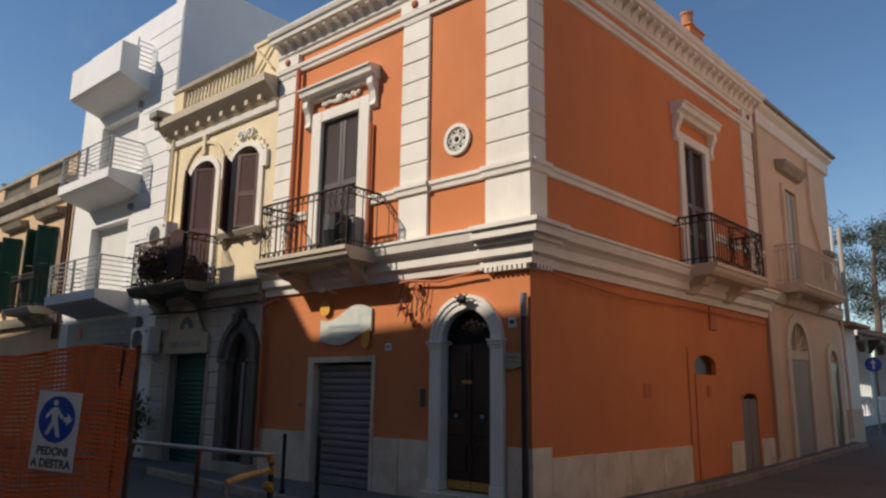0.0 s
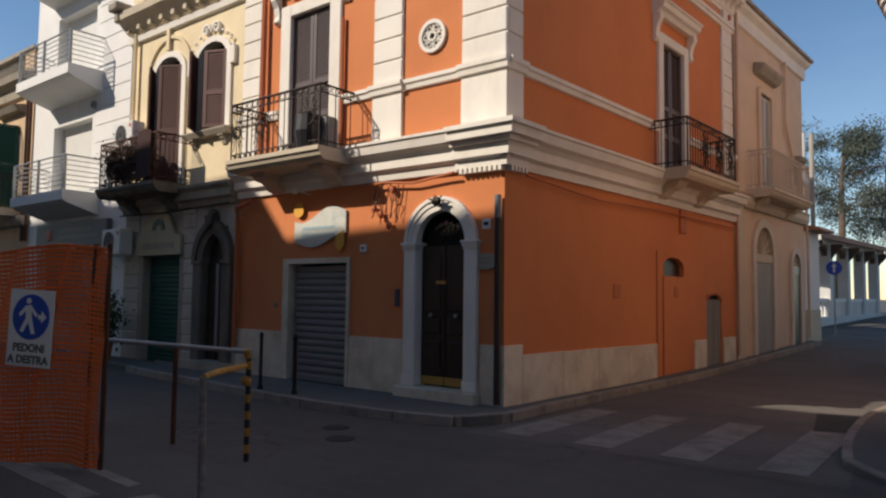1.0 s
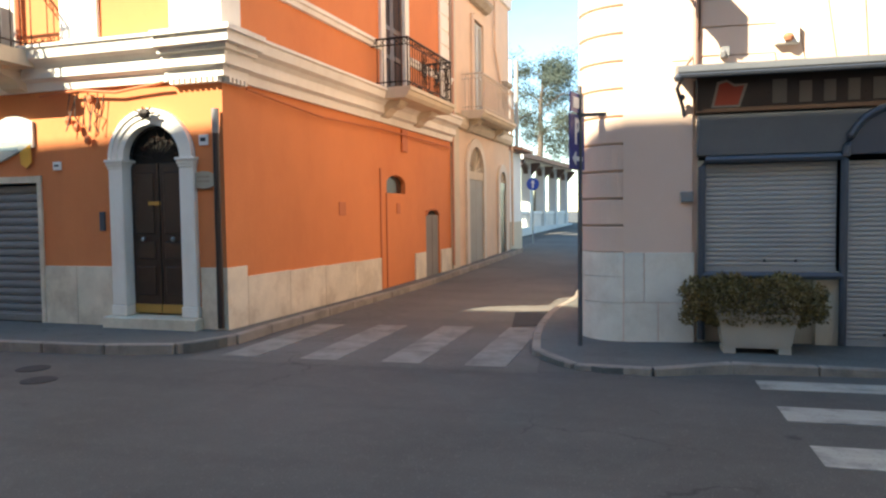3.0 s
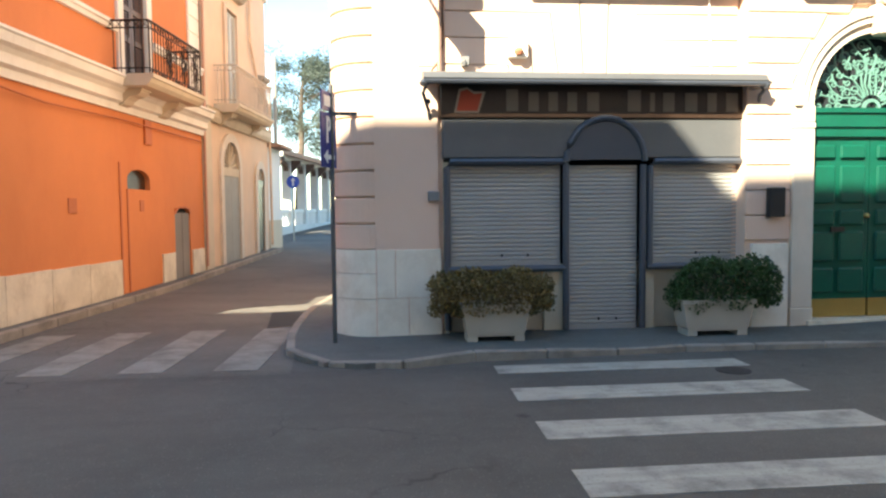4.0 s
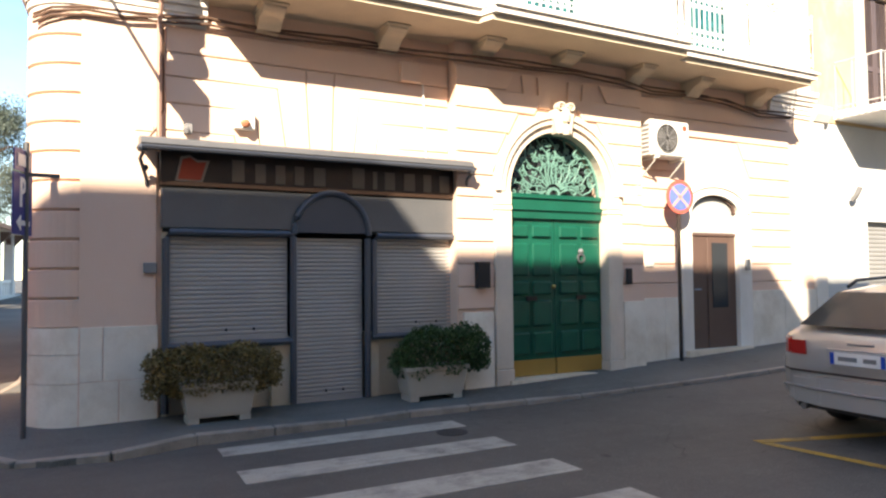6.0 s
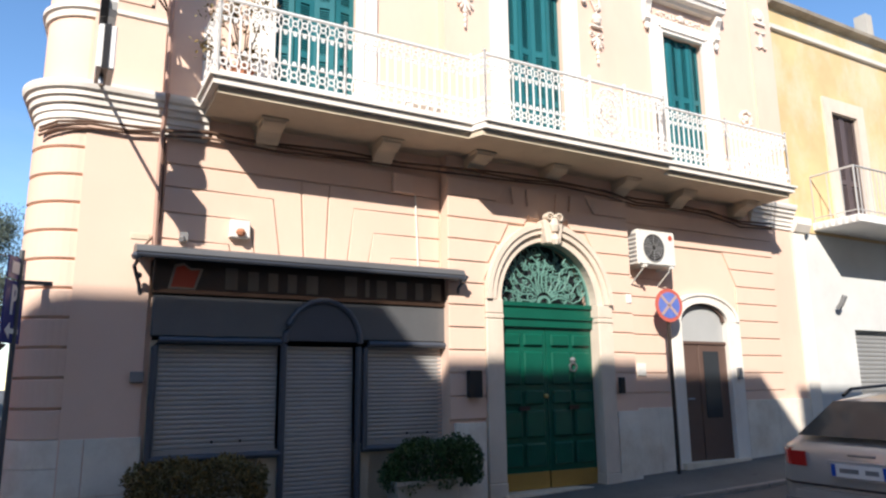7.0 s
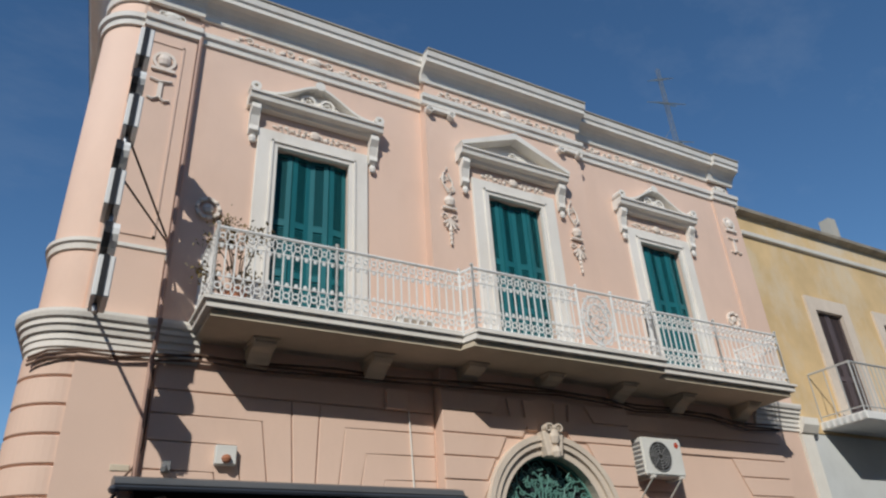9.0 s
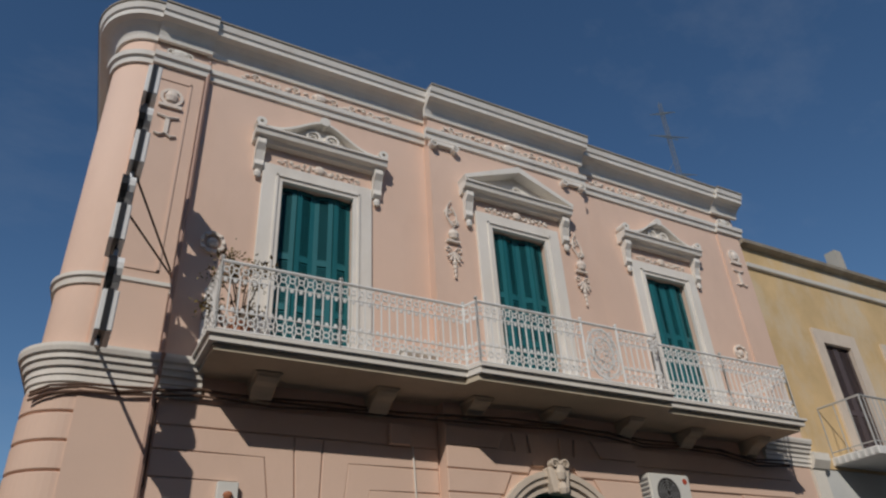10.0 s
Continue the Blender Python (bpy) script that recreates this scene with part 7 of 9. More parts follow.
def brown_entrance():
    d = part("entrance", bmesh.new(), PINK_TRIM, ph, "white framed entrance with brown glazed door", FP)
    a, b = 9.34, 10.50
    c = (a + b) / 2
    g = ground_z(10, 8) + PAVE
    bm = bmesh.new()
    for x0, x1 in ((a - 0.24, a + 0.012), (b - 0.012, b + 0.32)):
        bm = bmesh.new()
        box(bm, x0, x1, -0.06, 0.3, 0.1, 2.72)
        bev(bm, 0.01)
        part("jamb", bm, PINK_TRIM, d, "", FP)
    bm = bmesh.new()
    arch(bm, c, 2.72, 0.57, 0.84, -0.06, 0.3, 18, 0, 180, 0.54)
    part("arch", bm, PINK_TRIM, d, "white segmental arch", FP)
    bm = bmesh.new()
    arch(bm, c, 2.72, 0.80, 0.87, -0.085, 0.0, 18, 0, 180, 0.55)
    part("arch_moulding", bm, PINK_TRIM, d, "", FP)
    bm = bmesh.new()
    prism(bm, [(a, 2.36), (b, 2.36), (b, 2.72)] + half_disc(c, 2.72, 0.575, 14, 0.54)[1:-1] + [(a, 2.72)], 0.05, 0.12)
    part("tympanum", bm, TYMPANUM, d, "pale grey panel over the door", FP)
    bm = bmesh.new()
    arch(bm, c, 2.715, 0.515, 0.575, 0.0, 0.06, 16, 0, 180, 0.54)
    part("tympanum_frame", bm, BROWN_DOOR, d, "thin dark arched frame", FP)
    bm = bmesh.new()
    box(bm, a, b, 0.21, 0.25, g, 3.0)
    part("back_panel", bm, DARK_VOID, d, "", FP)
    bm = bmesh.new()
    box(bm, a, a + 0.44, 0.03, 0.08, g + 0.05, 2.31)
    box(bm, a + 0.46, b, 0.03, 0.08, g + 0.05, 2.31)
    box(bm, a, b, 0.01, 0.08, 2.31, 2.37)
    bev(bm, 0.01)
    part("door_leaf", bm, BROWN_DOOR, d, "brown metal door leaf", FP)
    for x0, x1 in ((a + 0.56, b - 0.22),):
        bm = bmesh.new()
        box(bm, x0, x1, 0.02, 0.03, g + 0.75, 2.2)
        part("door_glass", bm, PANE, d, "", FP)
    bm = bmesh.new()
    tube(bm, [(a + 0.08, -0.02, 1.40), (a + 0.22, -0.03, 1.40)], 0.015, 6)
    part("handle", bm, STEEL, d, "", FP)
    bm = bmesh.new()
    box(bm, a - 0.2, b + 0.2, -0.15, 0.2, g - 0.1, g + 0.06)
    part("threshold", bm, MARBLE, d, "", FP)


brown_entrance()


# ---- opposite side of the main street: unseen blocks shading it from behind the camera ----
def opposite_house(x0, x1, h, nm):
    ob = thing("opposite_house", pose((x0 + x1) / 2, -3.0, 0), "unseen plain plastered block closing the opposite street side, shades the fronts", "house", kind="structure")
    bm = bmesh.new()
    box(bm, x0, x1, -12.0, -3.0, -0.2, h)
    part("wall", bm, FAR_PLASTER, ob)


# roof heights are stepped to place the shadow edge on the facades
opposite_house(-60, -20.2, 14.6, "e")
opposite_house(-20.2, -5.42, 13.2, "a")
opposite_house(-5.42, 2.05, 12.32, "b")
opposite_house(2.05, 3.1, 11.25, "c")
opposite_house(3.1, 60, 12.1, "d")

# ---- ochre house beyond the pink one ----
och = thing("ochre_house", FP @ pose(17, 0, 0), "worn ochre house with grey plastered ground floor", "house")


def ochre_house():
    a, b = 12.64, 26.0
    bm = bmesh.new()
    holed_wall(bm, a, b, 4.62, 9.55, 0.02, 0.4, [(14.45, 15.42, 4.86, 7.45), (16.95, 17.9, 4.86, 7.45)])
    part("upper_wall", bm, OCHRE, och, "peeling ochre plaster", FP)
    bm = bmesh.new()
    holed_wall(bm, a, b, 0, 4.62, 0.04, 0.4, [(14.45, 17.2, 0, 2.70)])
    part("lower_wall", bm, GREY_WALL, och, "pale grey plaster", FP)
    bm = bmesh.new()
    roller(bm, 14.45, 17.2, 0.15, 0.1, 2.7, 0.09)
    part("roller_door", bm, GALV, och, "closed galvanised roller door", FP)
    bm = bmesh.new()
    box(bm, a, b, 0.4, 9, 9.2, 9.4)
    part("roof", bm, GREY_WALL, och, "", FP)
    bm = bmesh.new()
    moulding(bm, a, b, [(0.03, 8.95), (-0.05, 8.97), (-0.07, 9.05), (0.03, 9.08)])
    part("upper_band", bm, TRIM, och, "", FP)
    bm = bmesh.new()
    moulding(bm, a, b, [(0.03, 9.5), (-0.14, 9.55), (-0.16, 9.62), (0.03, 9.66)])
    part("eave_moulding", bm, OLD_STONE, och, "", FP)
    bm = bmesh.new()
    moulding(bm, a, 13.1, [(0.03, 4.55), (-0.08, 4.58), (-0.16, 4.72), (-0.16, 4.86), (0.03, 4.90)])
    box(bm, a, 12.98, -0.05, 0.03, 0.0, 4.55)
    part("corner_stone", bm, TRIM, och, "white corner strip", FP)
    for x0, x1 in ((14.45, 15.42), (16.95, 17.9)):
        w = part("window", bmesh.new(), TRIM, och, "window with dark brown shutters in a pale surround", FP)
        bm = bmesh.new()
        box(bm, x0 - 0.26, x0 + 0.012, -0.03, 0.07, 4.86, 7.75)
        box(bm, x1 - 0.012, x1 + 0.26, -0.03, 0.07, 4.86, 7.75)
        box(bm, x0, x1, -0.028, 0.07, 7.438, 7.75)
        part("frame", bm, PORTAL_STONE, w, "", FP)
        bm = bmesh.new()
        box(bm, x0, x1, 0.22, 0.26, 4.86, 7.45)
        part("pane", bm, PANE, w, "", FP)
        louvre_leaf(och, "shutter_leaf", FP @ pose(x0, 0.08, 4.87), (x1 - x0) / 2 - 0.005, 2.57, BROWN_WOOD, (0.4,), 0.05, 0, "", 0)
        louvre_leaf(och, "shutter_leaf", FP @ pose(x1, 0.08, 4.87), (x1 - x0) / 2 - 0.005, 2.57, BROWN_WOOD, (0.4,), 0.05, 0, "", 1)
    bm = bmesh.new()
    box(bm, 17.5, 17.78, 0.6, 0.9, 9.3, 10.9)
    part("chimney", bm, CONCRETE, och, "grey chimney", FP)
    bm = bmesh.new()
    tube(bm, [(13.85, -0.03, 3.1), (13.85, -0.12, 3.2), (13.85, -0.2, 3.35)], 0.05, 6)
    part("pipe_stub", bm, PLASTIC_GREY, och, "", FP)


ochre_house()


def plain_balcony(fr, a, b, proj, z, parent, h=0.98):
    """Thin slab with a plain pale steel railing: a barred front, nearly open ends."""
    bal = part("balcony", bmesh.new(), WHITE_WALL, parent, "thin concrete balcony with plain pale steel railing", fr)
    bm = bmesh.new()
    box(bm, a, b, -proj, 0.03, z - 0.16, z)
    bev(bm, 0.012)
    part("slab", bm, WHITE_WALL, bal, "", fr)
    for k in range(7):
        bm = bmesh.new()
        y0 = -proj + 0.02 + k * proj / 7
        box(bm, a - 0.012, a, y0, y0 + proj / 14, z - 0.13, z - 0.02)
        part("slab_rib", bm, GREY_WALL, bal, "", fr)
    y = -proj + 0.05
    for nm, dz, r in (("top_rail", h, 0.022), ("bottom_rail", 0.10, 0.013)):
        bm = bmesh.new()
        tube(bm, [(a + 0.05, 0, z + dz), (a + 0.05, y, z + dz), (b - 0.05, y, z + dz), (b - 0.05, 0, z + dz)], r, 6)
        part(nm, bm, PALE_STEEL, bal, "", fr)
    n = int((b - a) / 0.14)
    for k in range(n + 1):
        x = a + 0.05 + (b - a - 0.1) * k / n
        bm = bmesh.new()
        tube(bm, [(x, y, z), (x, y, z + h)], 0.011 if 0 < k < n else 0.018, 5)
        part("baluster", bm, PALE_STEEL, bal, "", fr)
    for w in (0.3, 0.62, 1.0):
        bm = bmesh.new()
        tube(bm, [(a + 0.05, y * (1 - w), z), (a + 0.05, y * (1 - w), z + h)], 0.011, 5)
        part("baluster", bm, PALE_STEEL, bal, "", fr)


plain_balcony(FP, 13.42, 18.6, 0.95, 4.84, och)

# ---- peach house along the side street ----
sh = thing("peach_house", FS @ pose(12.3, 0, 0), "faded peach two-storey house with arched doorways", "house")


GATE_GREY = mat("weathered_grey_gate_paint", (0.33, 0.32, 0.285), 0.7, var=0.12, dirt=(0.24, 0.21, 0.17), dirt_amt=0.5, streak=0.3)


def peach_house():
    a, b = 9.17, 15.3
    bm = bmesh.new()
    holed_wall(bm, a, b, 0, 8.82, 0.02, 0.4, [(10.62, 12.05, 0, 3.50), (13.85, 14.62, 0, 2.95), (11.2, 12.1, 4.3, 7.05)])
    spandrels(bm, 11.335, 2.79, 0.715, 3.50, 0.02, 0.4)
    spandrels(bm, 14.235, 2.57, 0.385, 2.95, 0.02, 0.4)
    part("wall", bm, PEACH, sh, "", FS)
    bm = bmesh.new()
    box(bm, b - 0.3, b, 0.4, 8, 0, 8.6)
    part("end_wall", bm, PEACH, sh, "", FS)
    bm = bmesh.new()
    box(bm, a, b, 0.3, 8, 8.4, 8.6)
    # unseen back wall, keeps light out of the shell
    box(bm, a, b, 7.8, 8.0, 0, 8.4)
    part("roof", bm, GREY_WALL, sh, "", FS)
    bm = bmesh.new()
    moulding(bm, a, b, [(0.03, 3.85), (-0.08, 3.87), (-0.14, 3.98), (-0.14, 4.14), (-0.18, 4.18), (0.03, 4.22)])
    part("string_course", bm, CREAM_STONE, sh, "", FS)
    bm = bmesh.new()
    moulding(bm, a, b + 0.1, [(0.03, 8.35), (-0.06, 8.37), (-0.08, 8.67), (-0.20, 8.75), (-0.24, 8.83), (0.03, 8.88)])
    part("eave_moulding", bm, TRIM, sh, "", FS)
    bm = bmesh.new()
    moulding(bm, a, b + 0.15, [(0.03, 8.86), (-0.30, 8.86), (-0.32, 8.92), (0.03, 8.96)])
    part("roof_edge", bm, OLD_STONE, sh, "", FS)
    bm = bmesh.new()
    box(bm, a + 0.02, a + 0.55, -0.05, 0.03, 0.1, 3.85)
    box(bm, a + 0.02, a + 0.40, -0.04, 0.03, 4.22, 8.4)
    part("corner_pilaster", bm, CREAM_STONE, sh, "", FS)
    bm = bmesh.new()
    tube(bm, [(a + 0.02, -0.06, 0.3), (a + 0.02, -0.06, 3.6), (a - 0.05, -0.1, 3.9), (a - 0.05, -0.12, 8.6)], 0.035, 7)
    part("drainpipe", bm, PINK_DARK, sh, "", FS)
    bm = bmesh.new()
    tube(bm, [(13.3, -0.06, 8.4), (13.3, -0.06, 6.6), (14.0, -0.06, 5.6), (15.3, -0.06, 5.0), (15.4, -0.06, 0.5)], 0.04, 6)
    part("drainpipe", bm, PEACH, sh, "", FS)
    for c, r, zs, nm in ((11.335, 0.715, 2.79, "gate"), (14.235, 0.385, 2.57, "house_door")):
        d = part(nm, bmesh.new(), OLD_STONE, sh, "closed grey door under a stone arch", FS)
        g = 0.3
        bm = bmesh.new()
        box(bm, c - r - 0.22, c - r + 0.014, -0.05, 0.2, 0.1, zs)
        box(bm, c + r - 0.014, c + r + 0.22, -0.05, 0.2, 0.1, zs)
        arch(bm, c, zs, r - 0.014, r + 0.22, -0.05, 0.2, 18)
        part("stone_arch", bm, PORTAL_STONE, d, "", FS)
        bm = bmesh.new()
        box(bm, c - r, c - 0.006, 0.0, 0.05, 0.15, zs - 0.2)
        box(bm, c + 0.006, c + r, 0.0, 0.05, 0.15, zs - 0.2)
        part("door_leaf", bm, GATE_GREY if nm == "gate" else DARK_DOOR, d, "", FS)
        bm = bmesh.new()
        box(bm, c - r, c + r, -0.02, 0.08, zs - 0.22, zs)
        part("transom", bm, CREAM_STONE if nm == "gate" else DARK_DOOR, d, "", FS)
        bm = bmesh.new()
        prism(bm, half_disc(c, zs, r), 0.05, 0.09)
        part("fanlight", bm, OLD_STONE if nm == "gate" else PANE, d, "", FS)
        bm = bmesh.new()
        for k in range(7):
            an = radians(12 + 26 * k)
            tube(bm, [(c, 0.03, zs), (c + r * 0.95 * math.cos(an), 0.03, zs + r * 0.95 * math.sin(an))], 0.02, 5)
        part("fan_ribs", bm, CREAM_STONE, d, "", FS)
    w = part("window", bmesh.new(), TRIM, sh, "tall window with pale half-open louvred shutters", FS)
    bm = bmesh.new()
    box(bm, 11.0, 11.2, -0.05, 0.1, 4.3, 7.15)
    box(bm, 12.1, 12.3, -0.05, 0.1, 4.3, 7.15)
    box(bm, 11.2, 12.1, -0.05, 0.1, 7.05, 7.2)
    part("frame", bm, PEACH, w, "", FS)
    bm = bmesh.new()
    moulding(bm, 10.8, 12.5, [(0, 7.45), (-0.12, 7.48), (-0.24, 7.62), (-0.26, 7.70), (0, 7.76)])
    part("hood", bm, OLD_STONE, w, "", FS)
    bm = bmesh.new()
    box(bm, 11.2, 12.1, 0.2, 0.24, 4.3, 7.05)
    part("pane", bm, PANE, w, "", FS)
    pale = mat("pale_grey_shutter_paint", (0.55, 0.55, 0.50), 0.6, var=0.08)
    louvre_leaf(sh, "shutter_leaf", FS @ pose(11.2, 0.04, 4.3), 0.44, 2.7, pale, (0.45,), 0.06, 0, "", 0)
    louvre_leaf(sh, "shutter_leaf", FS @ pose(12.1, 0.04, 4.3), 0.44, 2.7, pale, (0.45,), 0.06, 0, "", 1)
    bm = bmesh.new()
    moulding(bm, 14.2, 14.9, [(0, 5.6), (-0.2, 5.7), (-0.24, 5.8), (0, 5.84)])
    box(bm, 14.35, 14.75, -0.02, 0.01, 5.0, 5.6)
    part("niche", bm, OLD_STONE, sh, "", FS)


peach_house()
iron_balcony(FS, 10.1, 13.6, 0.62, 4.32, sh, (), 1.0, mat("faded_peach_iron", (0.55, 0.46, 0.37), 0.7, var=0.1), 0.1)

# ---- end of the side street: low white wall, arcaded villa, road sign, pines ----
lw = thing("low_white_house", FS @ pose(17, 0, 0), "low white house with projecting eaves at the street end", "house")
bm = bmesh.new()
box(bm, 15.62, 17.3, 0.10, 5.0, 0.0, 3.75)
part("wall", bm, WHITE_WALL, lw, "", FS)
bm = bmesh.new()
box(bm, 15.62, 17.3, 0.07, 0.11, 0.0, 1.30)
part("dado", bm, CREAM_STONE, lw, "", FS)
bm = bmesh.new()
prism(bm, [(-0.35, 3.75), (-0.35, 3.84), (2.5, 4.4), (5.2, 3.84), (5.2, 3.75)], 15.62, 17.4, "x")
part("roof", bm, ROOF_TILE, lw, "", FS)


def arcade_villa():
    v = thing("arcaded_villa", pose(-1.8, 37, 0), "white villa with pillared veranda and tiled roof", "house")
    g = ground_z(-2, 35)
    m = pose(-4.28, 31.2, 0.45, 0, 0, 81.6)
    ln = 12.4
    # white base and pillars get grey plaster: their shaded side is put into the colour
    bm = bmesh.new()
    box(bm, -0.2, ln, -0.12, 0.25, -0.4, 0.46)
    part("base_wall", bm, GREY_WALL, v, "", m)
    for k in range(5):
        x = 0.0 + 2.75 * k
        bm = bmesh.new()
        box(bm, x - 0.22, x + 0.22, -0.10, 0.34, 0.46, 3.5)
        bev(bm, 0.015)
        part("pillar", bm, GREY_WALL, v, "", m)
        bm = bmesh.new()
        prism(bm, [(-0.10, 2.9), (-0.18, 3.0), (-0.55, 3.42), (-0.55, 3.52), (-0.10, 3.52)], x - 0.07, x + 0.07, "x")
        part("rafter_end", bm, BROWN_DOOR, v, "dark wooden bracket", m)
        if k < 4:
            for j in range(5):
                bm = bmesh.new()
                xx = x + 0.46 + j * 0.457
                prism(bm, [(xx - 0.13, 1.08), (xx + 0.13, 1.08), (xx + 0.05, 0.46), (xx - 0.05, 0.46)], 0.02, 0.14)
                part("baluster", bm, WHITE_WALL, v, "", m)
            bm = bmesh.new()
            box(bm, x + 0.22, x + 2.53, -0.02, 0.2, 1.08, 1.22)
            part("balustrade_rail", bm, WHITE_WALL, v, "", m)
            bm = bmesh.new()
            arch(bm, x + 1.375, 3.02, 1.15, 1.40, 0.0, 0.22, 14, 0, 180, 0.38)
            part("brace_arch", bm, BROWN_DOOR, v, "dark arched timber brace", m)
    bm = bmesh.new()
    box(bm, -0.3, ln, -0.08, 0.3, 3.5, 3.72)
    part("beam", bm, WHITE_WALL, v, "", m)
    # rear pillars in the same grey, shade put into the colour
    for k in range(3):
        bm = bmesh.new()
        x = 1.4 + 4.1 * k
        box(bm, x - 0.2, x + 0.2, 3.9, 4.3, 0.0, 3.5)
        part("pillar", bm, GREY_WALL, v, "", m)
    bm = bmesh.new()
    prism(bm, [(-0.55, 3.62), (-0.55, 3.84), (2.0, 4.45), (4.7, 3.84), (4.7, 3.62), (2.0, 4.2)], -0.5, ln + 0.4, "x")
    part("roof", bm, ROOF_TILE, v, "clay tiled roof", m)
    bm = bmesh.new()
    box(bm, -0.55, -0.48, -0.62, -0.2, 3.5, 3.86)
    part("eave_block", bm, PINK_TRIM, v, "pale eave end", m)


arcade_villa()


def pine_tree(x, y, h, seed, spread):
    t = thing("pine_tree", pose(x, y, ground_z(x, y)), "tall pine with open grey-green clumped crown", "tree", "pines behind the villa")
    rng = random.Random(seed)
    g = ground_z(x, y)
    bm = bmesh.new()
    def limb(p, q, r0, r1, n=7):
        ring = []
        for i in range(5):
            u = i / 4
            c = Vector(p).lerp(Vector(q), u) + Vector((rng.uniform(-0.1, 0.1), rng.uniform(-0.1, 0.1), 0)) * (1 if 0 < i < 4 else 0)
            r = r0 + (r1 - r0) * u
            ring.append([bm.verts.new((c.x + r * math.cos(6.283 * j / n), c.y + r * math.sin(6.283 * j / n), c.z)) for j in range(n)])
        for a, b in zip(ring, ring[1:]):
            for j in range(n):
                bm.faces.new((a[j], a[(j + 1) % n], b[(j + 1) % n], b[j]))
        bm.faces.new(ring[-1])
    limb((x, y, g), (x + 0.5, y, g + h * 0.95), 0.30, 0.06)
    tips = [Vector((x + 0.5, y, g + h * 0.95))]
    for k in range(16):
        u = rng.uniform(0.42, 0.92)
        a = rng.uniform(0, 6.28)
        ln = spread * (1.15 - 0.6 * u) * rng.uniform(0.6, 1.1)
        p = Vector((x + 0.5 * u, y, g + h * u * 0.97))
        q = p + Vector((ln * math.cos(a), ln * math.sin(a), rng.uniform(0.2, 1.1)))
        limb(p, q, 0.09, 0.025, 5)
        tips += [q, p.lerp(q, 0.65)]
    part("trunk", bm, BARK, t, "grey-brown trunk with spreading limbs")
    bm = bmesh.new()
    clumps = [(c + Vector((rng.uniform(-0.6, 0.6), rng.uniform(-0.6, 0.6), rng.uniform(-0.4, 0.5))), rng.uniform(0.5, 1.25)) for c in tips for _ in range(2)]
    def at():
        c, r = rng.choice(clumps)
        d = Vector((rng.gauss(0, 1), rng.gauss(0, 1), rng.gauss(0, 0.6)))
        d = d.normalized() * rng.random() ** 0.4
        return c + d * r, d
    leaf_ball(bm, rng, 20000, at, 0.15, 0.22)
    tagged(part("crown", bm, PINE, t, "open grey-green needle clumps"), kind="stuff")


pine_tree(-4.6, 44, 10.2, 3, 2.6)
pine_tree(-1.2, 50, 8.6, 8, 3.6)
pine_tree(1.5, 52, 8.0, 12, 3.2)

# white mast by the villa
bm = bmesh.new()
tube(bm, [(-5.2, 37.0, 0.6), (-5.2, 37.0, 9.6)], 0.09, 8)
solo("mast", bm, PLASTIC_WHITE, "slender white mast beside the villa", "mast")


def round_sign(m, height, face, rim, label, symbol, dia=0.6, post_mat=STEEL, back=True):
    s = thing("road_sign", m, label, "road sign")
    bm = bmesh.new()
    tube(bm, [(0, 0, -0.05), (0, 0, height + dia / 2)], 0.03, 8)
    part("post", bm, post_mat, s, "", m)
    mm = m @ pose(0, -0.045, height)
    bm = bmesh.new()
    arch(bm, 0, 0, 0, dia / 2, -0.006, 0.006, 32, 0, 360)
    part("disc", bm, rim, s, "", mm)
    bm = bmesh.new()
    arch(bm, 0, 0, 0, dia / 2 * 0.78, -0.0095, -0.006, 32, 0, 360)
    part("face", bm, face, s, "", mm)
    symbol(s, mm, dia)
    return s


def up_arrow(s, mm, dia):
    bm = bmesh.new()
    prism(bm, [(-0.03, -0.16), (0.03, -0.16), (0.03, 0.04), (0.09, 0.04), (0, 0.165), (-0.09, 0.04), (-0.03, 0.04)], -0.013, -0.0095)
    part("arrow", bm, SIGN_WHITE, s, "", mm)


def red_cross(s, mm, dia):
    for an in (45, -45):
        bm = bmesh.new()
        box(bm, -dia * 0.41, dia * 0.41, -0.013, -0.0095 - (0.001 if an > 0 else 0), -0.024, 0.024)
        part("bar", bm, FADED_BAR, s, "faded pale red bar", mm @ pose(0, 0, 0, 0, an, 0))


round_sign(pose(-3.05, 28.0, ground_z(-3, 28), 0, 0, 8), 2.35, SIGN_BLUE, SIGN_BLUE, "round blue ahead-only sign on a grey post", up_arrow, 0.5)
round_sign(pose(8.80, 8.30, ground_z(8.8, 8.3) + PAVE, 0, 0, -6), 2.64, mat("faded_blue_sign", (0.10, 0.16, 0.46), 0.5, var=0.15, scale=3, dirt=(0.25, 0.28, 0.45), dirt_amt=0.4, dirt_scale=3), RED_RIM, "faded no-stopping sign on a dark post", red_cross, 0.55, DARK_PIPE)
bm = bmesh.new()
tube(bm, [(-3.3, 26.0, 0.3), (-3.3, 26.0, 3.0)], 0.035, 7)
solo("dark_post", bm, DARK_PIPE, "thin dark post beside the low white house", "post")

# pale utility pole with a wire behind the peach house
bm = bmesh.new()
tube(bm, [(-3.54, 27.0, 0.2), (-3.54, 27.0, 7.38)], 0.075, 8)
up = solo("utility_pole", bm, CONCRETE, "pale slender utility pole behind the roofs", "pole")
bm = bmesh.new()
tube(bm, [(-3.54, 27.0, 5.18), (-2.69, 27.2, 5.51), (-1.85, 27.5, 6.15), (3.15, 29.0, 5.85)], 0.015, 4)
part("wire", bm, CABLE, up, "thin cable")


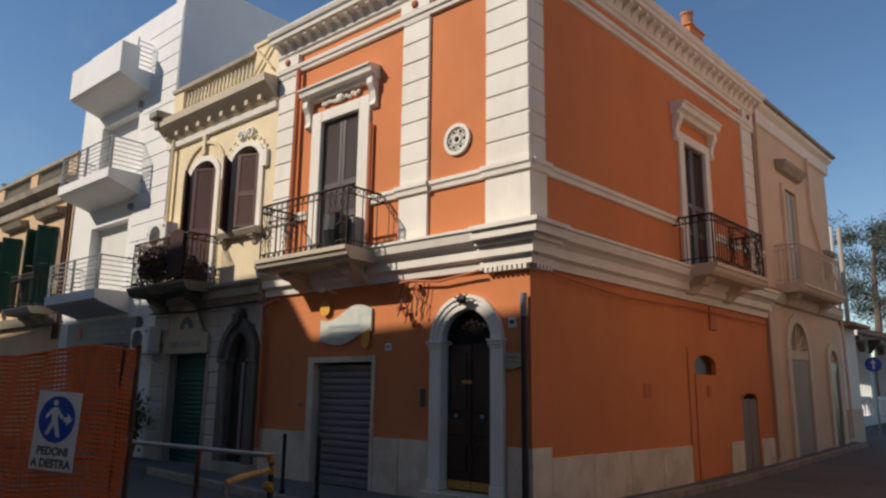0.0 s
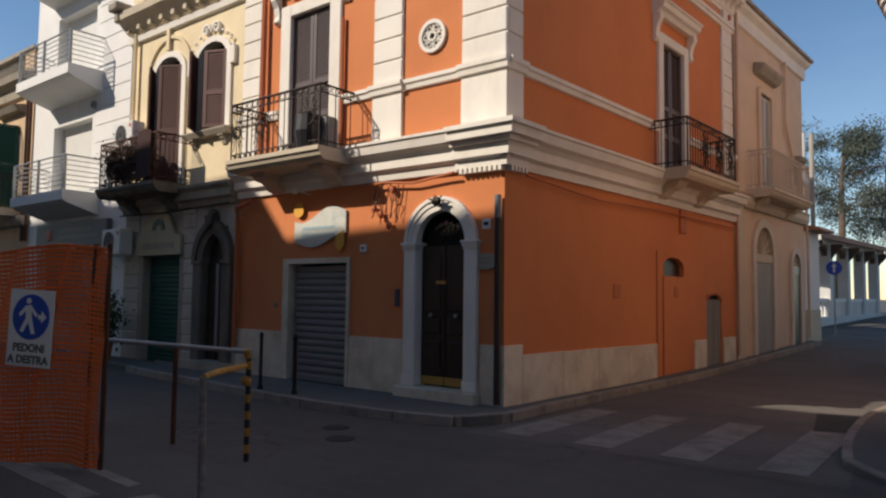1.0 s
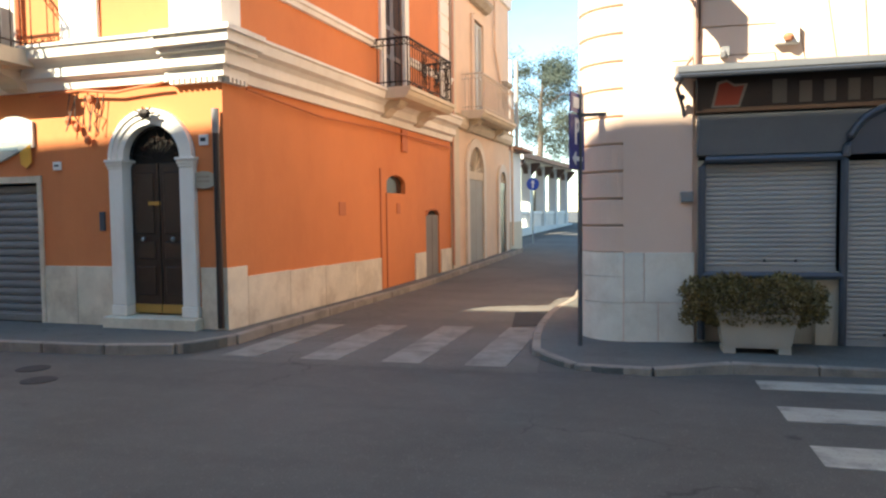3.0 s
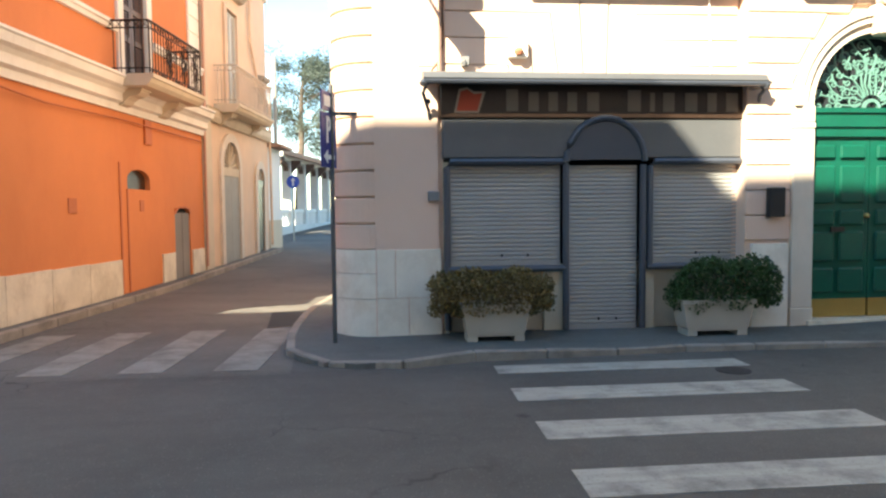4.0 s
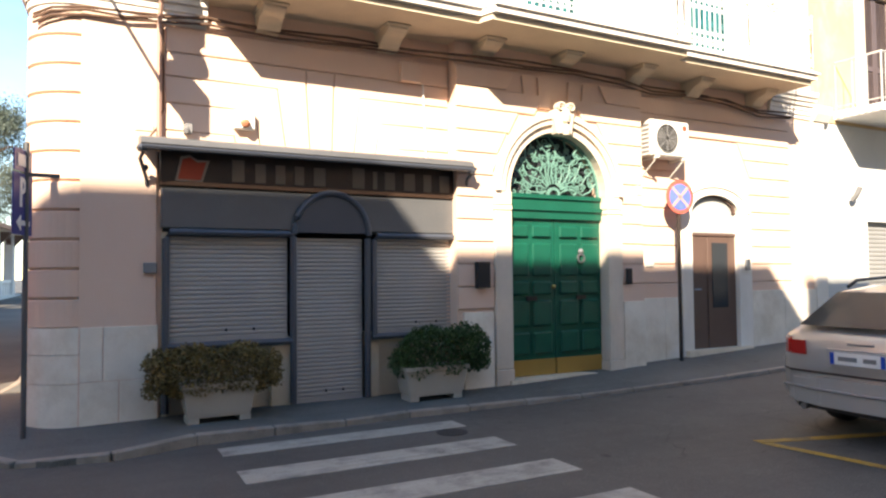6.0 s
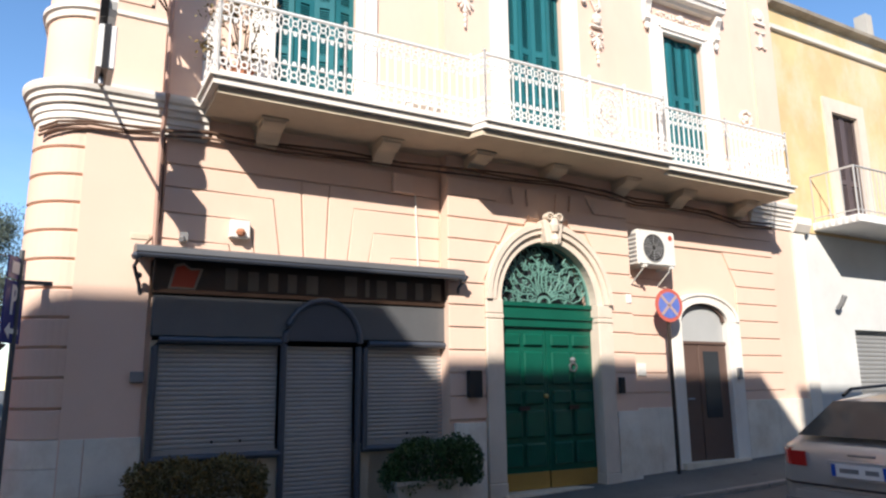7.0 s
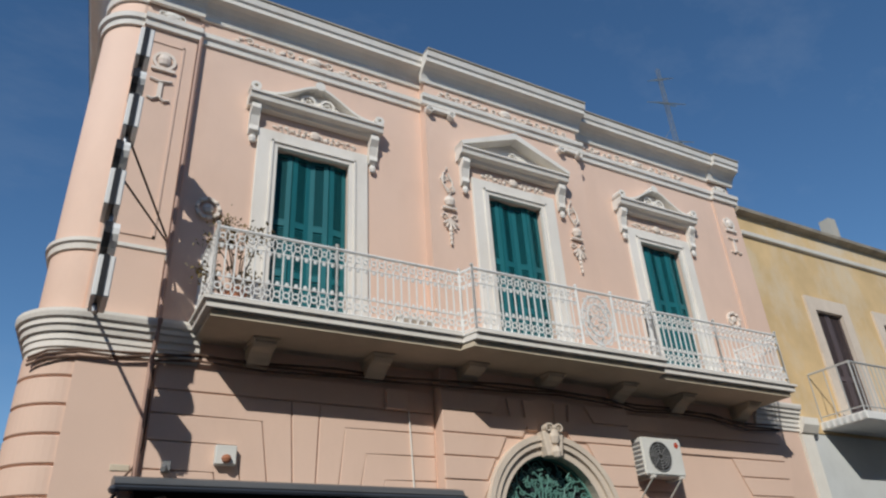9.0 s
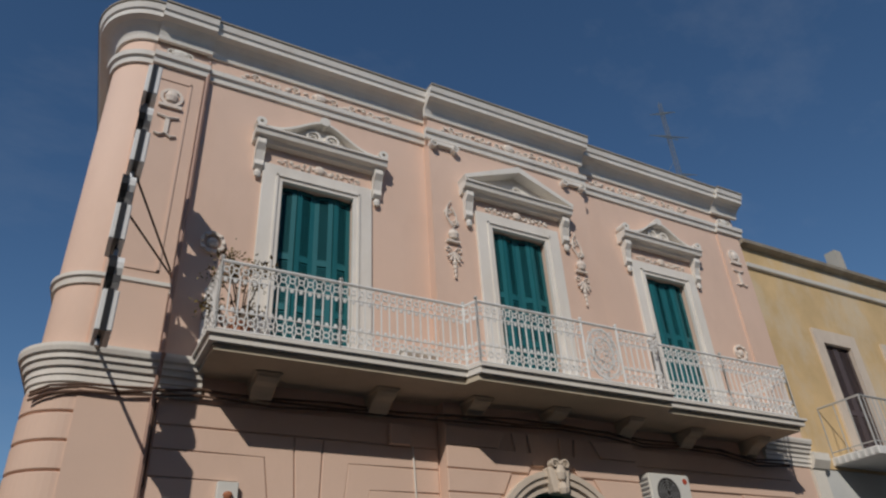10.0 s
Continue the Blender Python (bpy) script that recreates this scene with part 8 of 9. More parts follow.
# ---- shop front on the pink house ----
def shop():
    s = thing("shop_unit", FP @ pose(2.95, 0, 0), "closed shop front with grey shutters and brown sign board", "shop front")
    y = -0.10
    # unseen backing sheet added to stop light leaking round the shutters
    bm = bmesh.new()
    box(bm, 0.9, 4.72, 0.32, 0.36, 0.0, 2.9)
    part("shop_back", bm, DARK_VOID, s, "", FP)
    # masonry panels beside and under the windows
    for x0, x1, z1 in ((0.99, 1.06, 2.2), (2.24, 2.47, 0.94), (3.50, 3.64, 0.94), (3.64, 4.9, 0.90), (1.02, 2.24, 0.90)):
        bm = bmesh.new()
        box(bm, x0, x1, -0.03 if x1 - x0 < 0.5 else 0.10, 0.30, 0.05, z1)
        part("masonry", bm, CREAM_STONE, s, "cream stone pier", FP)
    for nm, a, b, z0, z1 in (("window_shutter", 1.08, 2.44, 0.94, 2.16), ("door_shutter", 2.54, 3.42, 0.13, 2.16), ("window_shutter", 3.60, 4.87, 0.94, 2.18)):
        bm = bmesh.new()
        roller(bm, a, b, 0.0, z0, z1, 0.052, 0.009)
        sh_ = part(nm, bm, GALV, s, "closed galvanised roller shutter", FP)
        bm = bmesh.new()
        box(bm, a, b, -0.02, 0.02, z0 - 0.01, z0 + 0.05)
        part("bottom_bar", bm, GALV, sh_, "", FP)
        bm = bmesh.new()
        for x in ((a + b) / 2 - 0.05, (a + b) / 2 + 0.2 * (b - a)):
            blob(bm, x, -0.022, z0 + 0.12, 0.018, 0.012, 0.018, 8)
        part("lock", bm, PLASTIC_BLACK, sh_, "", FP)
    # dark tubular frames
    def frame_tube(pts, nm="frame_tube"):
        bm = bmesh.new()
        tube(bm, pts, 0.042, 8)
        part(nm, bm, SLATE_METAL, s, "", FP)
    frame_tube([(1.03, y, 0.16), (1.03, y, 2.12), (1.07, y, 2.20), (2.44, y, 2.20), (2.49, y, 2.16), (2.49, y, 0.14)])
    frame_tube([(3.46, y, 0.14), (3.46, y, 2.16)])
    frame_tube([(3.55, y, 0.90), (3.55, y, 2.14), (3.60, y, 2.20), (4.86, y, 2.20), (4.92, y, 2.12), (4.92, y, 0.90)])
    frame_tube([(1.03, y, 0.90), (2.49, y, 0.90)], "sill_tube")
    frame_tube([(3.52, y, 0.90), (4.92, y, 0.90)], "sill_tube")
    frame_tube([(2.98 + 0.49 * math.cos(radians(a)), y - 0.03, 2.20 + 0.52 * math.sin(radians(a))) for a in range(0, 181, 12)], "arch_tube")
    bm = bmesh.new()
    prism(bm, half_disc(2.98, 2.22, 0.47, 16, 1.02), y - 0.03, y - 0.004)
    part("arch_panel", bm, SLATE_METAL, s, "dark arched panel over the door", FP)
    # fascia with rounded ends
    bm = bmesh.new()
    prism(bm, [(0.98, 2.24), (4.94, 2.24), (4.94, 2.64), (4.90, 2.71), (0.98, 2.71)], y, 0.25)
    bev(bm, 0.015)
    part("fascia", bm, FASCIA_MAT, s, "dull grey metal fascia", FP)
    # sign board with plain letter bars
    bm = bmesh.new()
    box(bm, 0.96, 4.85, y - 0.02, 0.02, 2.72, 3.17)
    bev(bm, 0.008)
    sb = part("sign_board", bm, SIGN_BROWN, s, "dark brown sign board", FP)
    x = 1.72
    for k, w in enumerate((0.22, 0.19, 0.18, 0.18, 0.23, 0, 0.25, 0.09, 0.22, 0.24, 0.18, 0.23)):
        if w == 0:
            x += 0.22
            continue
        bm = bmesh.new()
        box(bm, x + w * 0.14, x + w * 0.80, y - 0.03, y - 0.02, 2.80, 3.03 if k not in (0, 6) else 3.06)
        bev(bm, 0.003)
        part("letter_bar", bm, LETTER, sb, "", FP)
        x += w + 0.055
    bm = bmesh.new()
    prism(bm, [(1.12, 2.78), (1.42, 2.78), (1.50, 3.03), (1.36, 3.03), (1.28, 3.08), (1.18, 3.06)], y - 0.028, y - 0.02)
    part("emblem_edge", bm, EMBLEM_EDGE, sb, "", FP)
    bm = bmesh.new()
    prism(bm, [(1.15, 2.80), (1.40, 2.80), (1.46, 3.01), (1.36, 3.0), (1.28, 3.055), (1.20, 3.03)], y - 0.034, y - 0.028)
    part("emblem", bm, SIGN_RED, sb, "plain red emblem", FP)
    # retracted awning above
    aw = part("awning", bmesh.new(), SLATE_METAL, s, "retracted dark awning with folded arms", FP)
    bm = bmesh.new()
    prism(bm, [(0.0, 3.24), (-0.22, 3.25), (-0.42, 3.20), (-0.47, 3.13), (-0.43, 3.08), (-0.20, 3.14), (0.0, 3.16)], 0.74, 4.86, "x")
    part("cassette", bm, FASCIA_MAT, aw, "", FP)
    bm = bmesh.new()
    tube(bm, [(0.74, -0.43, 3.10), (4.86, -0.43, 3.10)], 0.035, 8)
    part("front_bar", bm, SLATE_METAL, aw, "", FP)
    for xa in (0.80, 4.90):
        bm = bmesh.new()
        tube(bm, [(xa, -0.44, 3.12), (xa - 0.06, -0.30, 2.98), (xa + 0.02, -0.10, 2.80), (xa + 0.04, -0.03, 2.70)], 0.022, 6)
        blob(bm, xa - 0.05, -0.40, 3.08, 0.06, 0.07, 0.05)
        blob(bm, xa, -0.18, 2.90, 0.04, 0.05, 0.04)
        part("arm", bm, SLATE_METAL, aw, "", FP)


shop()


def planter(x0, x1, hx0, hx1, dry, htop, label):
    p = thing("planter", FP @ pose((x0 + x1) / 2, -0.5, PAVE), label, "planter", "planters by the shop")
    g = PAVE + 0.0
    bm = bmesh.new()
    rings = []
    c, w = (x0 + x1) / 2, (x1 - x0) / 2
    for f, z, dd in ((0.80, g + 0.05, 0.14), (0.86, g + 0.09, 0.15), (0.98, g + 0.36, 0.18), (1.03, g + 0.37, 0.20), (1.03, g + 0.42, 0.20), (0.95, g + 0.42, 0.17), (0.93, g + 0.36, 0.16)):
        rings.append([bm.verts.new((c + sx * w * f, -0.48 + sy * dd, z)) for sx, sy in ((-1, -1), (1, -1), (1, 1), (-1, 1))])
    for u, v in zip(rings, rings[1:]):
        for j in range(4):
            bm.faces.new((u[j], u[(j + 1) % 4], v[(j + 1) % 4], v[j]))
    bm.faces.new(rings[0])
    bm.faces.new(rings[-1])
    part("trough", bm, CONCRETE, p, "pale cast concrete trough", FP)
    for sx in (-0.7, 0.7):
        bm = bmesh.new()
        box(bm, c + sx * w - 0.06, c + sx * w + 0.06, -0.62, -0.34, g - 0.01, g + 0.06)
        part("foot", bm, CONCRETE, p, "", FP)
    rng = random.Random(int(x0 * 10))
    bm = bmesh.new()
    for k in range(7):
        xx = c + w * 0.8 * (k / 3 - 1)
        tube(bm, [(xx, -0.48, g + 0.4), (xx + rng.uniform(-0.12, 0.12), -0.48 + rng.uniform(-0.1, 0.1), g + 0.72)], 0.012, 5)
    part("stems", bm, BARK, p, "", FP)
    bm = bmesh.new()
    def at():
        while True:
            u, v, q = rng.uniform(-1, 1), rng.uniform(-1, 1), rng.uniform(-1, 1)
            e = (abs(u) ** 3.2 + abs(v) ** 2.6 + abs(q) ** 2.6)
            lump = 1 + 0.22 * math.sin(u * 9 + x0) * math.cos(q * 5)
            if 0.35 < e < lump:
                break
        hz0 = g + 0.25
        zc, hz = (hz0 + htop) / 2, (htop - hz0) / 2
        up = (q + 1) / 2
        sag = -0.13 * abs(u) ** 3 * (1 - 0.6 * up) + (0.035 * math.sin(6.5 * u + x0) + 0.03 * math.sin(15 * u + 4 * v)) * up
        dip = -(0.16 if dry else 0.03) * math.exp(-((u - 0.05) / 0.20) ** 2) * up
        z = zc + q * hz * (1 - 0.12 * abs(u)) + sag + dip + (0.0 if dry else 0.05 * u)
        return Vector(((hx0 + hx1) / 2 + u * (hx1 - hx0) / 2, -0.44 + v * 0.30, z)), Vector((u, v, q))
    leaf_ball(bm, rng, 11000, at, 0.040, 0.32)
    tagged(part("hedge", bm, HEDGE_DRY if dry else HEDGE, p, "dry yellowing box foliage" if dry else "dense green box foliage", FP), kind="stuff")


planter(1.14, 1.92, 0.76, 2.26, True, 0.98, "concrete trough planter with a dry yellowing box hedge")
planter(3.74, 4.62, 3.66, 5.04, False, 1.02, "concrete trough planter with a dense green box hedge")

ac_unit(FP @ pose(8.58, -0.06, 3.55), "white air conditioner mounted above the no-stopping sign")


# small fittings on the pink wall
def fitting(nm, x0, x1, z0, z1, d, material, label, cat, y=0.0, fr=FP, bevel=0.008):
    bm = bmesh.new()
    box(bm, x0, x1, y - d, y, z0, z1)
    bev(bm, bevel)
    return solo(nm, bm, material, label, cat, m=fr)


fitting("letter_box", 4.98, 5.18, 1.50, 1.86, 0.10, PLASTIC_BLACK, "black metal letter box beside the shop", "letter box", -RD - 0.03)
fitting("junction_box", 0.80, 0.94, 1.73, 1.85, 0.05, PLASTIC_GREY, "grey junction box on the pink wall", "box", -0.05)
fitting("intercom", 7.66, 7.76, 1.52, 1.76, 0.05, PLASTIC_BLACK, "dark intercom plate beside the green door", "intercom", -RD - 0.07)
fitting("intercom", 10.62, 10.72, 1.72, 1.92, 0.05, STEEL, "steel intercom beside the brown door", "intercom", -0.06)
fitting("meter_plate", 8.28, 8.48, 1.78, 1.98, 0.02, PLASTIC_WHITE, "small white gas plate on the pink wall", "plate", -0.03)
fitting("number_plate", 7.95, 8.06, 2.92, 3.06, 0.015, SIGN_WHITE, "small white number tile with a plain bar", "plate", -RD - 0.035)
fitting("street_plate", 0.70, 0.90, 3.33, 3.40, 0.012, CREAM_STONE, "small faded street plate with unreadable lettering", "plate", -0.05)
fitting("vent_box", 3.95, 4.25, 4.28, 4.55, 0.09, PINK, "pink painted junction box under the balcony", "box", -0.03)
al = fitting("alarm_siren", 1.78, 2.02, 3.44, 3.66, 0.10, PLASTIC_WHITE, "white alarm siren with orange lamp above the awning", "alarm", -0.03)
bm = bmesh.new()
blob(bm, 1.90, -0.16, 3.50, 0.06, 0.05, 0.05, 10)
part("lamp", bm, TERRACOTTA, al, "orange beacon lamp", FP)
bm = bmesh.new()
box(bm, 1.22, 1.30, -0.16, 0, 3.34, 3.44)
tube(bm, [(1.26, -0.1, 3.40), (1.22, -0.22, 3.34)], 0.03, 6)
solo("spot_lamp", bm, PLASTIC_GREY, "small grey spot lamp on the awning", "lamp", m=FP)


# cables and pipes
def cable(pts, r, label, material=CABLE, fr=FP, nm="cable"):
    bm = bmesh.new()
    tube(bm, pts, r, 6)
    return solo(nm, bm, material, label, "cable" if nm == "cable" else "pipe", m=fr)


for k, (dz, yy) in enumerate(((0, -0.10), (-0.05, -0.08), (0.04, -0.07))):
    rng = random.Random(k + 60)
    pts = [(-0.30, 0.12, 4.50 + dz), (-0.12, -0.02, 4.56 + dz), (0.2, yy, 4.60 + dz)]
    for i in range(14):
        x = 0.6 + i * 0.87
        off = RD + 0.03 if 4.6 < x < 8.2 else 0.02
        pts.append((x, yy - off, 4.58 + dz + 0.03 * math.sin(i * 1.9 + k) + (0.10 if 1.2 < x < 11 else 0)))
    cable(pts, 0.016, "bundled brown cable strung under the floor cornice")
cable([(0.97, -0.08, 10.0), (0.97, -0.08, 5.15), (0.97, -0.24, 5.05), (0.96, -0.2, 4.85), (0.95, -0.09, 4.55), (0.95, -0.09, 3.1)], 0.03, "slim drainpipe down the pink pier", mat("pink_pipe_paint", (0.42, 0.26, 0.2), 0.6, var=0.1), nm="drainpipe")
cable([(0.99, -0.08, 4.55), (1.0, -0.06, 3.6), (0.92, -0.1, 3.35), (0.80, -0.3, 3.18)], 0.012, "thin cable dropping to the awning")
cable([(4.30, -0.05, 4.28), (4.32, -0.05, 3.9), (4.34, -0.06, 3.26)], 0.012, "thin pale cable above the awning", PINK_TRIM)


# vertical projecting sign made of hung boxes
def hung_sign():
    s = thing("projecting_sign", FP @ pose(0.23, -0.6, 5.0), "tall vertical sign of black and white boxes on brackets", "sign")
    bm = bmesh.new()
    tube(bm, [(0.23, -1.30, 4.60), (0.19, -1.30, 8.20)], 0.025, 6)
    part("pole", bm, STEEL, s, "", FP)
    rng = random.Random(2)
    z = 4.68
    k = 0
    while z < 8.0:
        h = 0.50 if k % 2 == 0 else 0.40
        x = 0.23 - 0.04 * (z - 4.6) / 4 + rng.uniform(-0.025, 0.025)
        bm = bmesh.new()
        if k % 2 == 0:
            box(bm, x - 0.08, x + 0.08, -1.52, -1.08, z, z + h - 0.05)
            bev(bm, 0.01)
        else:
            prism(bm, [(-1.30 + 0.22 * math.cos(radians(a)), z + h / 2 - 0.03 + (h / 2 - 0.03) * math.sin(radians(a))) for a in range(0, 360, 24)], x - 0.07, x + 0.07, "x")
        part("sign_box", bm, SIGN_WHITE, s, "white sign box", FP)
        bm = bmesh.new()
        if k % 2 == 0:
            box(bm, x - 0.035, x + 0.022, -1.532, -1.068, z - 0.006, z + h - 0.044)
        else:
            prism(bm, [(-1.30 + 0.235 * math.cos(radians(a)), z + h / 2 - 0.03 + (h / 2 - 0.018) * math.sin(radians(a))) for a in range(0, 360, 24)], x - 0.076, x - 0.005, "x")
        part("sign_band", bm, PLASTIC_BLACK, s, "black band round the box", FP)
        z += h + 0.07
        k += 1
    for z0, z1 in ((6.8, 6.25), (6.25, 6.2)):
        bm = bmesh.new()
        tube(bm, [(0.21, -1.3, z0), (0.91, -0.06, z1)], 0.014, 5)
        part("stay", bm, IRON, s, "", FP)
    bm = bmesh.new()
    tube(bm, [(0.23, -1.30, 4.62), (0.27, -0.1, 5.06)], 0.02, 5)
    part("bracket", bm, IRON, s, "", FP)


hung_sign()


# plants and table on the long balcony
def pot_plant(x, y, z, h, seed, n=500, label="potted shrub with sparse leaves on the balcony"):
    p = thing("potted_plant", FP @ pose(x, y, z), label, "plant", "balcony plants")
    bm = bmesh.new()
    lathe(bm, [(0.09, z), (0.12, z + 0.2), (0.135, z + 0.2), (0.135, z + 0.24), (0.11, z + 0.24)], x, y, 12)
    part("pot", bm, TERRACOTTA, p, "", FP)
    rng = random.Random(seed)
    bm = bmesh.new()
    tips = []
    for k in range(7):
        q = (x + rng.uniform(-0.3, 0.35), y + rng.uniform(-0.15, 0.15), z + 0.24 + h * rng.uniform(0.5, 1))
        tube(bm, [(x, y, z + 0.2), ((x + q[0]) / 2, (y + q[1]) / 2, z + 0.25 + h * 0.4), q], 0.008, 4)
        tips.append(Vector(q))
    part("stems", bm, BARK, p, "", FP)
    bm = bmesh.new()
    leaf_ball(bm, rng, n, lambda: (rng.choice(tips) + Vector((rng.gauss(0, 0.09), rng.gauss(0, 0.07), rng.gauss(0, 0.07))), Vector((0, 0, 0.2))), 0.06, 0.3)
    part("leaves", bm, HEDGE_DRY, p, "", FP)


pot_plant(1.72, -0.70, 5.11, 1.0, 3, 520)
pot_plant(1.60, -0.45, 5.11, 0.35, 4, 260, "small potted plant at the balcony corner")
bm = bmesh.new()
for x0, x1, y0, y1, z0, z1 in ((3.9, 4.5, -0.6, -0.25, 5.40, 5.44), (3.92, 3.96, -0.58, -0.54, 5.1, 5.4), (4.44, 4.48, -0.58, -0.54, 5.1, 5.4), (3.92, 3.96, -0.3, -0.26, 5.1, 5.4), (4.44, 4.48, -0.3, -0.26, 5.1, 5.4)):
    box(bm, x0, x1, y0, y1, z0, z1)
solo("balcony_bench", bm, PINK_TRIM, "small pale bench behind the balcony railing", "bench", m=FP)

# aerial on the pink roof
an = thing("roof_aerial", FP @ pose(13.7, 2.0, 9.3), "tall lattice television aerial above the roof", "aerial")
for dx, dy in ((-0.07, -0.05), (0.07, -0.05), (0.0, 0.08)):
    bm = bmesh.new()
    tube(bm, [(13.95 + dx, 2.0 + dy, 9.3), (13.95 + dx * 0.6, 2.0 + dy * 0.6, 16.0)], 0.016, 5)
    part("mast_tube", bm, STEEL, an, "", FP)
bm = bmesh.new()
for k in range(30):
    z = 9.4 + 0.2 * k
    s_ = 1 if k % 2 else -1
    tube(bm, [(13.95 - 0.065 * s_, 1.95, z), (13.95 + 0.065 * s_, 1.96, z + 0.2)], 0.008, 4)
tagged(part("lacing", bm, STEEL, an, "", FP), kind="stuff")
for z, w, n in ((15.6, 0.25, 4), (14.7, 0.5, 7), (13.3, 0.40, 4), (12.9, 0.35, 4)):
    bm = bmesh.new()
    tube(bm, [(13.98 - w, 2.0, z - 0.12), (13.98 + w, 2.1, z + 0.16)], 0.016, 5)
    for k in range(n):
        x = 13.98 - w + 2 * w * k / (n - 1)
        zz = z - 0.12 + 0.28 * k / (n - 1)
        tube(bm, [(x, 1.75, zz - 0.2), (x, 2.25, zz + 0.2)], 0.011, 4)
    part("crossbar", bm, STEEL, an, "", FP)
bm = bmesh.new()
tube(bm, [(13.98, 2.0, 13.9), (12.9, 2.0, 12.4)], 0.008, 4)
part("guy_wire", bm, STEEL, an, "", FP)


# ---- parking sign on its pole at the shop corner ----
def parking_sign():
    m = pose(-0.32, 8.29, PAVE, 0, 0, 0)
    s = thing("parking_sign", m, "blue parking sign with arrow on a grey pole", "road sign")
    bm = bmesh.new()
    tube(bm, [(0, 0, -0.05), (0, 0, 2.95)], 0.027, 10)
    part("post", bm, POLE_GREY, s, "", m)
    mm = m @ pose(-0.03, -0.06, 0, 0, 0, 70)
    bm = bmesh.new()
    box(bm, -0.21, 0.21, -0.008, 0.008, 2.00, 2.62)
    bev(bm, 0.004)
    part("panel", bm, PARK_BLUE, s, "", mm)
    bm = bmesh.new()
    box(bm, -0.19, 0.19, -0.008, 0.008, 2.64, 2.86)
    part("upper_panel", bm, PARK_BLUE, s, "", mm)
    bm = bmesh.new()
    box(bm, -0.13, 0.13, -0.014, -0.008, 2.69, 2.81)
    part("white_field", bm, SIGN_WHITE, s, "", mm)
    bm = bmesh.new()
    box(bm, -0.075, -0.03, -0.014, -0.008, 2.28, 2.58)
    arch(bm, -0.03, 2.495, 0.04, 0.085, -0.014, -0.008, 12, -90, 90)
    part("letter_p", bm, SIGN_WHITE, s, "white capital letter P", mm)
    bm = bmesh.new()
    prism(bm, [(-0.15, 2.12), (-0.05, 2.04), (-0.05, 2.095), (0.14, 2.095), (0.14, 2.145), (-0.05, 2.145), (-0.05, 2.20)], -0.014, -0.008)
    part("arrow", bm, SIGN_WHITE, s, "", mm)
    bm = bmesh.new()
    box(bm, 0.0, 0.30, -0.02, 0.02, 2.60, 2.64)
    part("bracket", bm, POLE_GREY, s, "", m)


parking_sign()

# ---- things on the orange house ----
bm = bmesh.new()
tube(bm, [(-0.05, -0.09, 0.15), (-0.05, -0.09, 3.02)], 0.045, 9)
solo("drainpipe", bm, DARK_PIPE, "dark drainpipe standing at the orange corner", "pipe", m=FO)
bm = bmesh.new()
tube(bm, [(-0.05, -0.09, 2.72), (-0.05, -0.09, 3.04)], 0.049, 9)
solo("pipe_sleeve", bm, PLASTIC_GREY, "pale upper sleeve of the drainpipe", "pipe", m=FO)


def painted_sign():
    bm = bmesh.new()
    top, bot = [], []
    for k in range(15):
        u = k / 14
        x = -4.42 + 1.30 * u
        top.append((x, 2.95 - 0.10 * math.sin(u * 6.0 + 0.5) + 0.10 * u))
        bot.append((x, 2.48 - 0.08 * math.sin(u * 5.5 - 0.6) + 0.10 * u))
    prism(bm, bot + top[::-1], -0.05, -0.01)
    s = solo("painted_sign", bm, PAINTED_SIGN, "wavy hand-painted blue and white shop sign", "sign", m=FO)
    bm = bmesh.new()
    prism(bm, [(-4.30 + 0.13 * math.cos(radians(a)), 3.08 + (0.16 if a < 180 else 0.11) * math.sin(radians(a))) for a in range(0, 360, 24)], -0.07, -0.05)
    part("lemon", bm, PAINT_YELLOW, s, "painted yellow shape", FO)
    bm = bmesh.new()
    prism(bm, [(-3.36, 2.60), (-3.16, 2.70), (-3.14, 2.45), (-3.24, 2.36), (-3.34, 2.42)], -0.06, -0.05)
    part("yellow_corner", bm, PAINT_YELLOW, s, "", FO)
    bm = bmesh.new()
    for z in (2.62, 2.74):
        box(bm, -4.2, -3.4, -0.056, -0.05, z, z + 0.05)
    part("lettering", bm, mat("pale_blue_lettering", (0.35, 0.48, 0.52), 0.6, var=0.15), s, "unreadable lettering bars", FO)


painted_sign()
bm = bmesh.new()
tube(bm, [(-4.05, -0.02, 3.36), (-4.15, -0.25, 3.42)], 0.012, 5)
blob(bm, -4.17, -0.28, 3.40, 0.07, 0.07, 0.05)
solo("sign_lamp", bm, PLASTIC_WHITE, "small lamp on a bracket over the painted sign", "lamp", m=FO)
for x0, x1, z0, z1, mt, lb, ct in ((-0.36, -0.22, 2.58, 2.72, SIGN_WHITE, "small white number tile with a plain bar", "plate"), (-2.80, -2.66, 2.32, 2.44, SIGN_WHITE, "small white number tile with a plain bar", "plate"),
                                   (-2.02, -1.93, 1.45, 1.72, SLATE_METAL, "grey intercom beside the arched door", "intercom"), (-4.98, -4.90, 1.38, 1.46, PLASTIC_GREY, "small grey switch box on the orange wall", "box")):
    f = fitting("number_plate" if ct == "plate" else ct, x0, x1, z0, z1, 0.03, mt, lb, ct, 0.0, FO, 0.006)
    if ct == "plate":
        bm = bmesh.new()
        box(bm, x0 + 0.03, x1 - 0.03, -0.034, -0.03, z0 + 0.05, z1 - 0.04)
        part("number_bar", bm, SIGN_BLACK, f, "", FO)
bm = bmesh.new()
arch(bm, -0.30, 2.12, 0, 0.19, -0.04, 0.0, 20, 0, 360, 0.62)
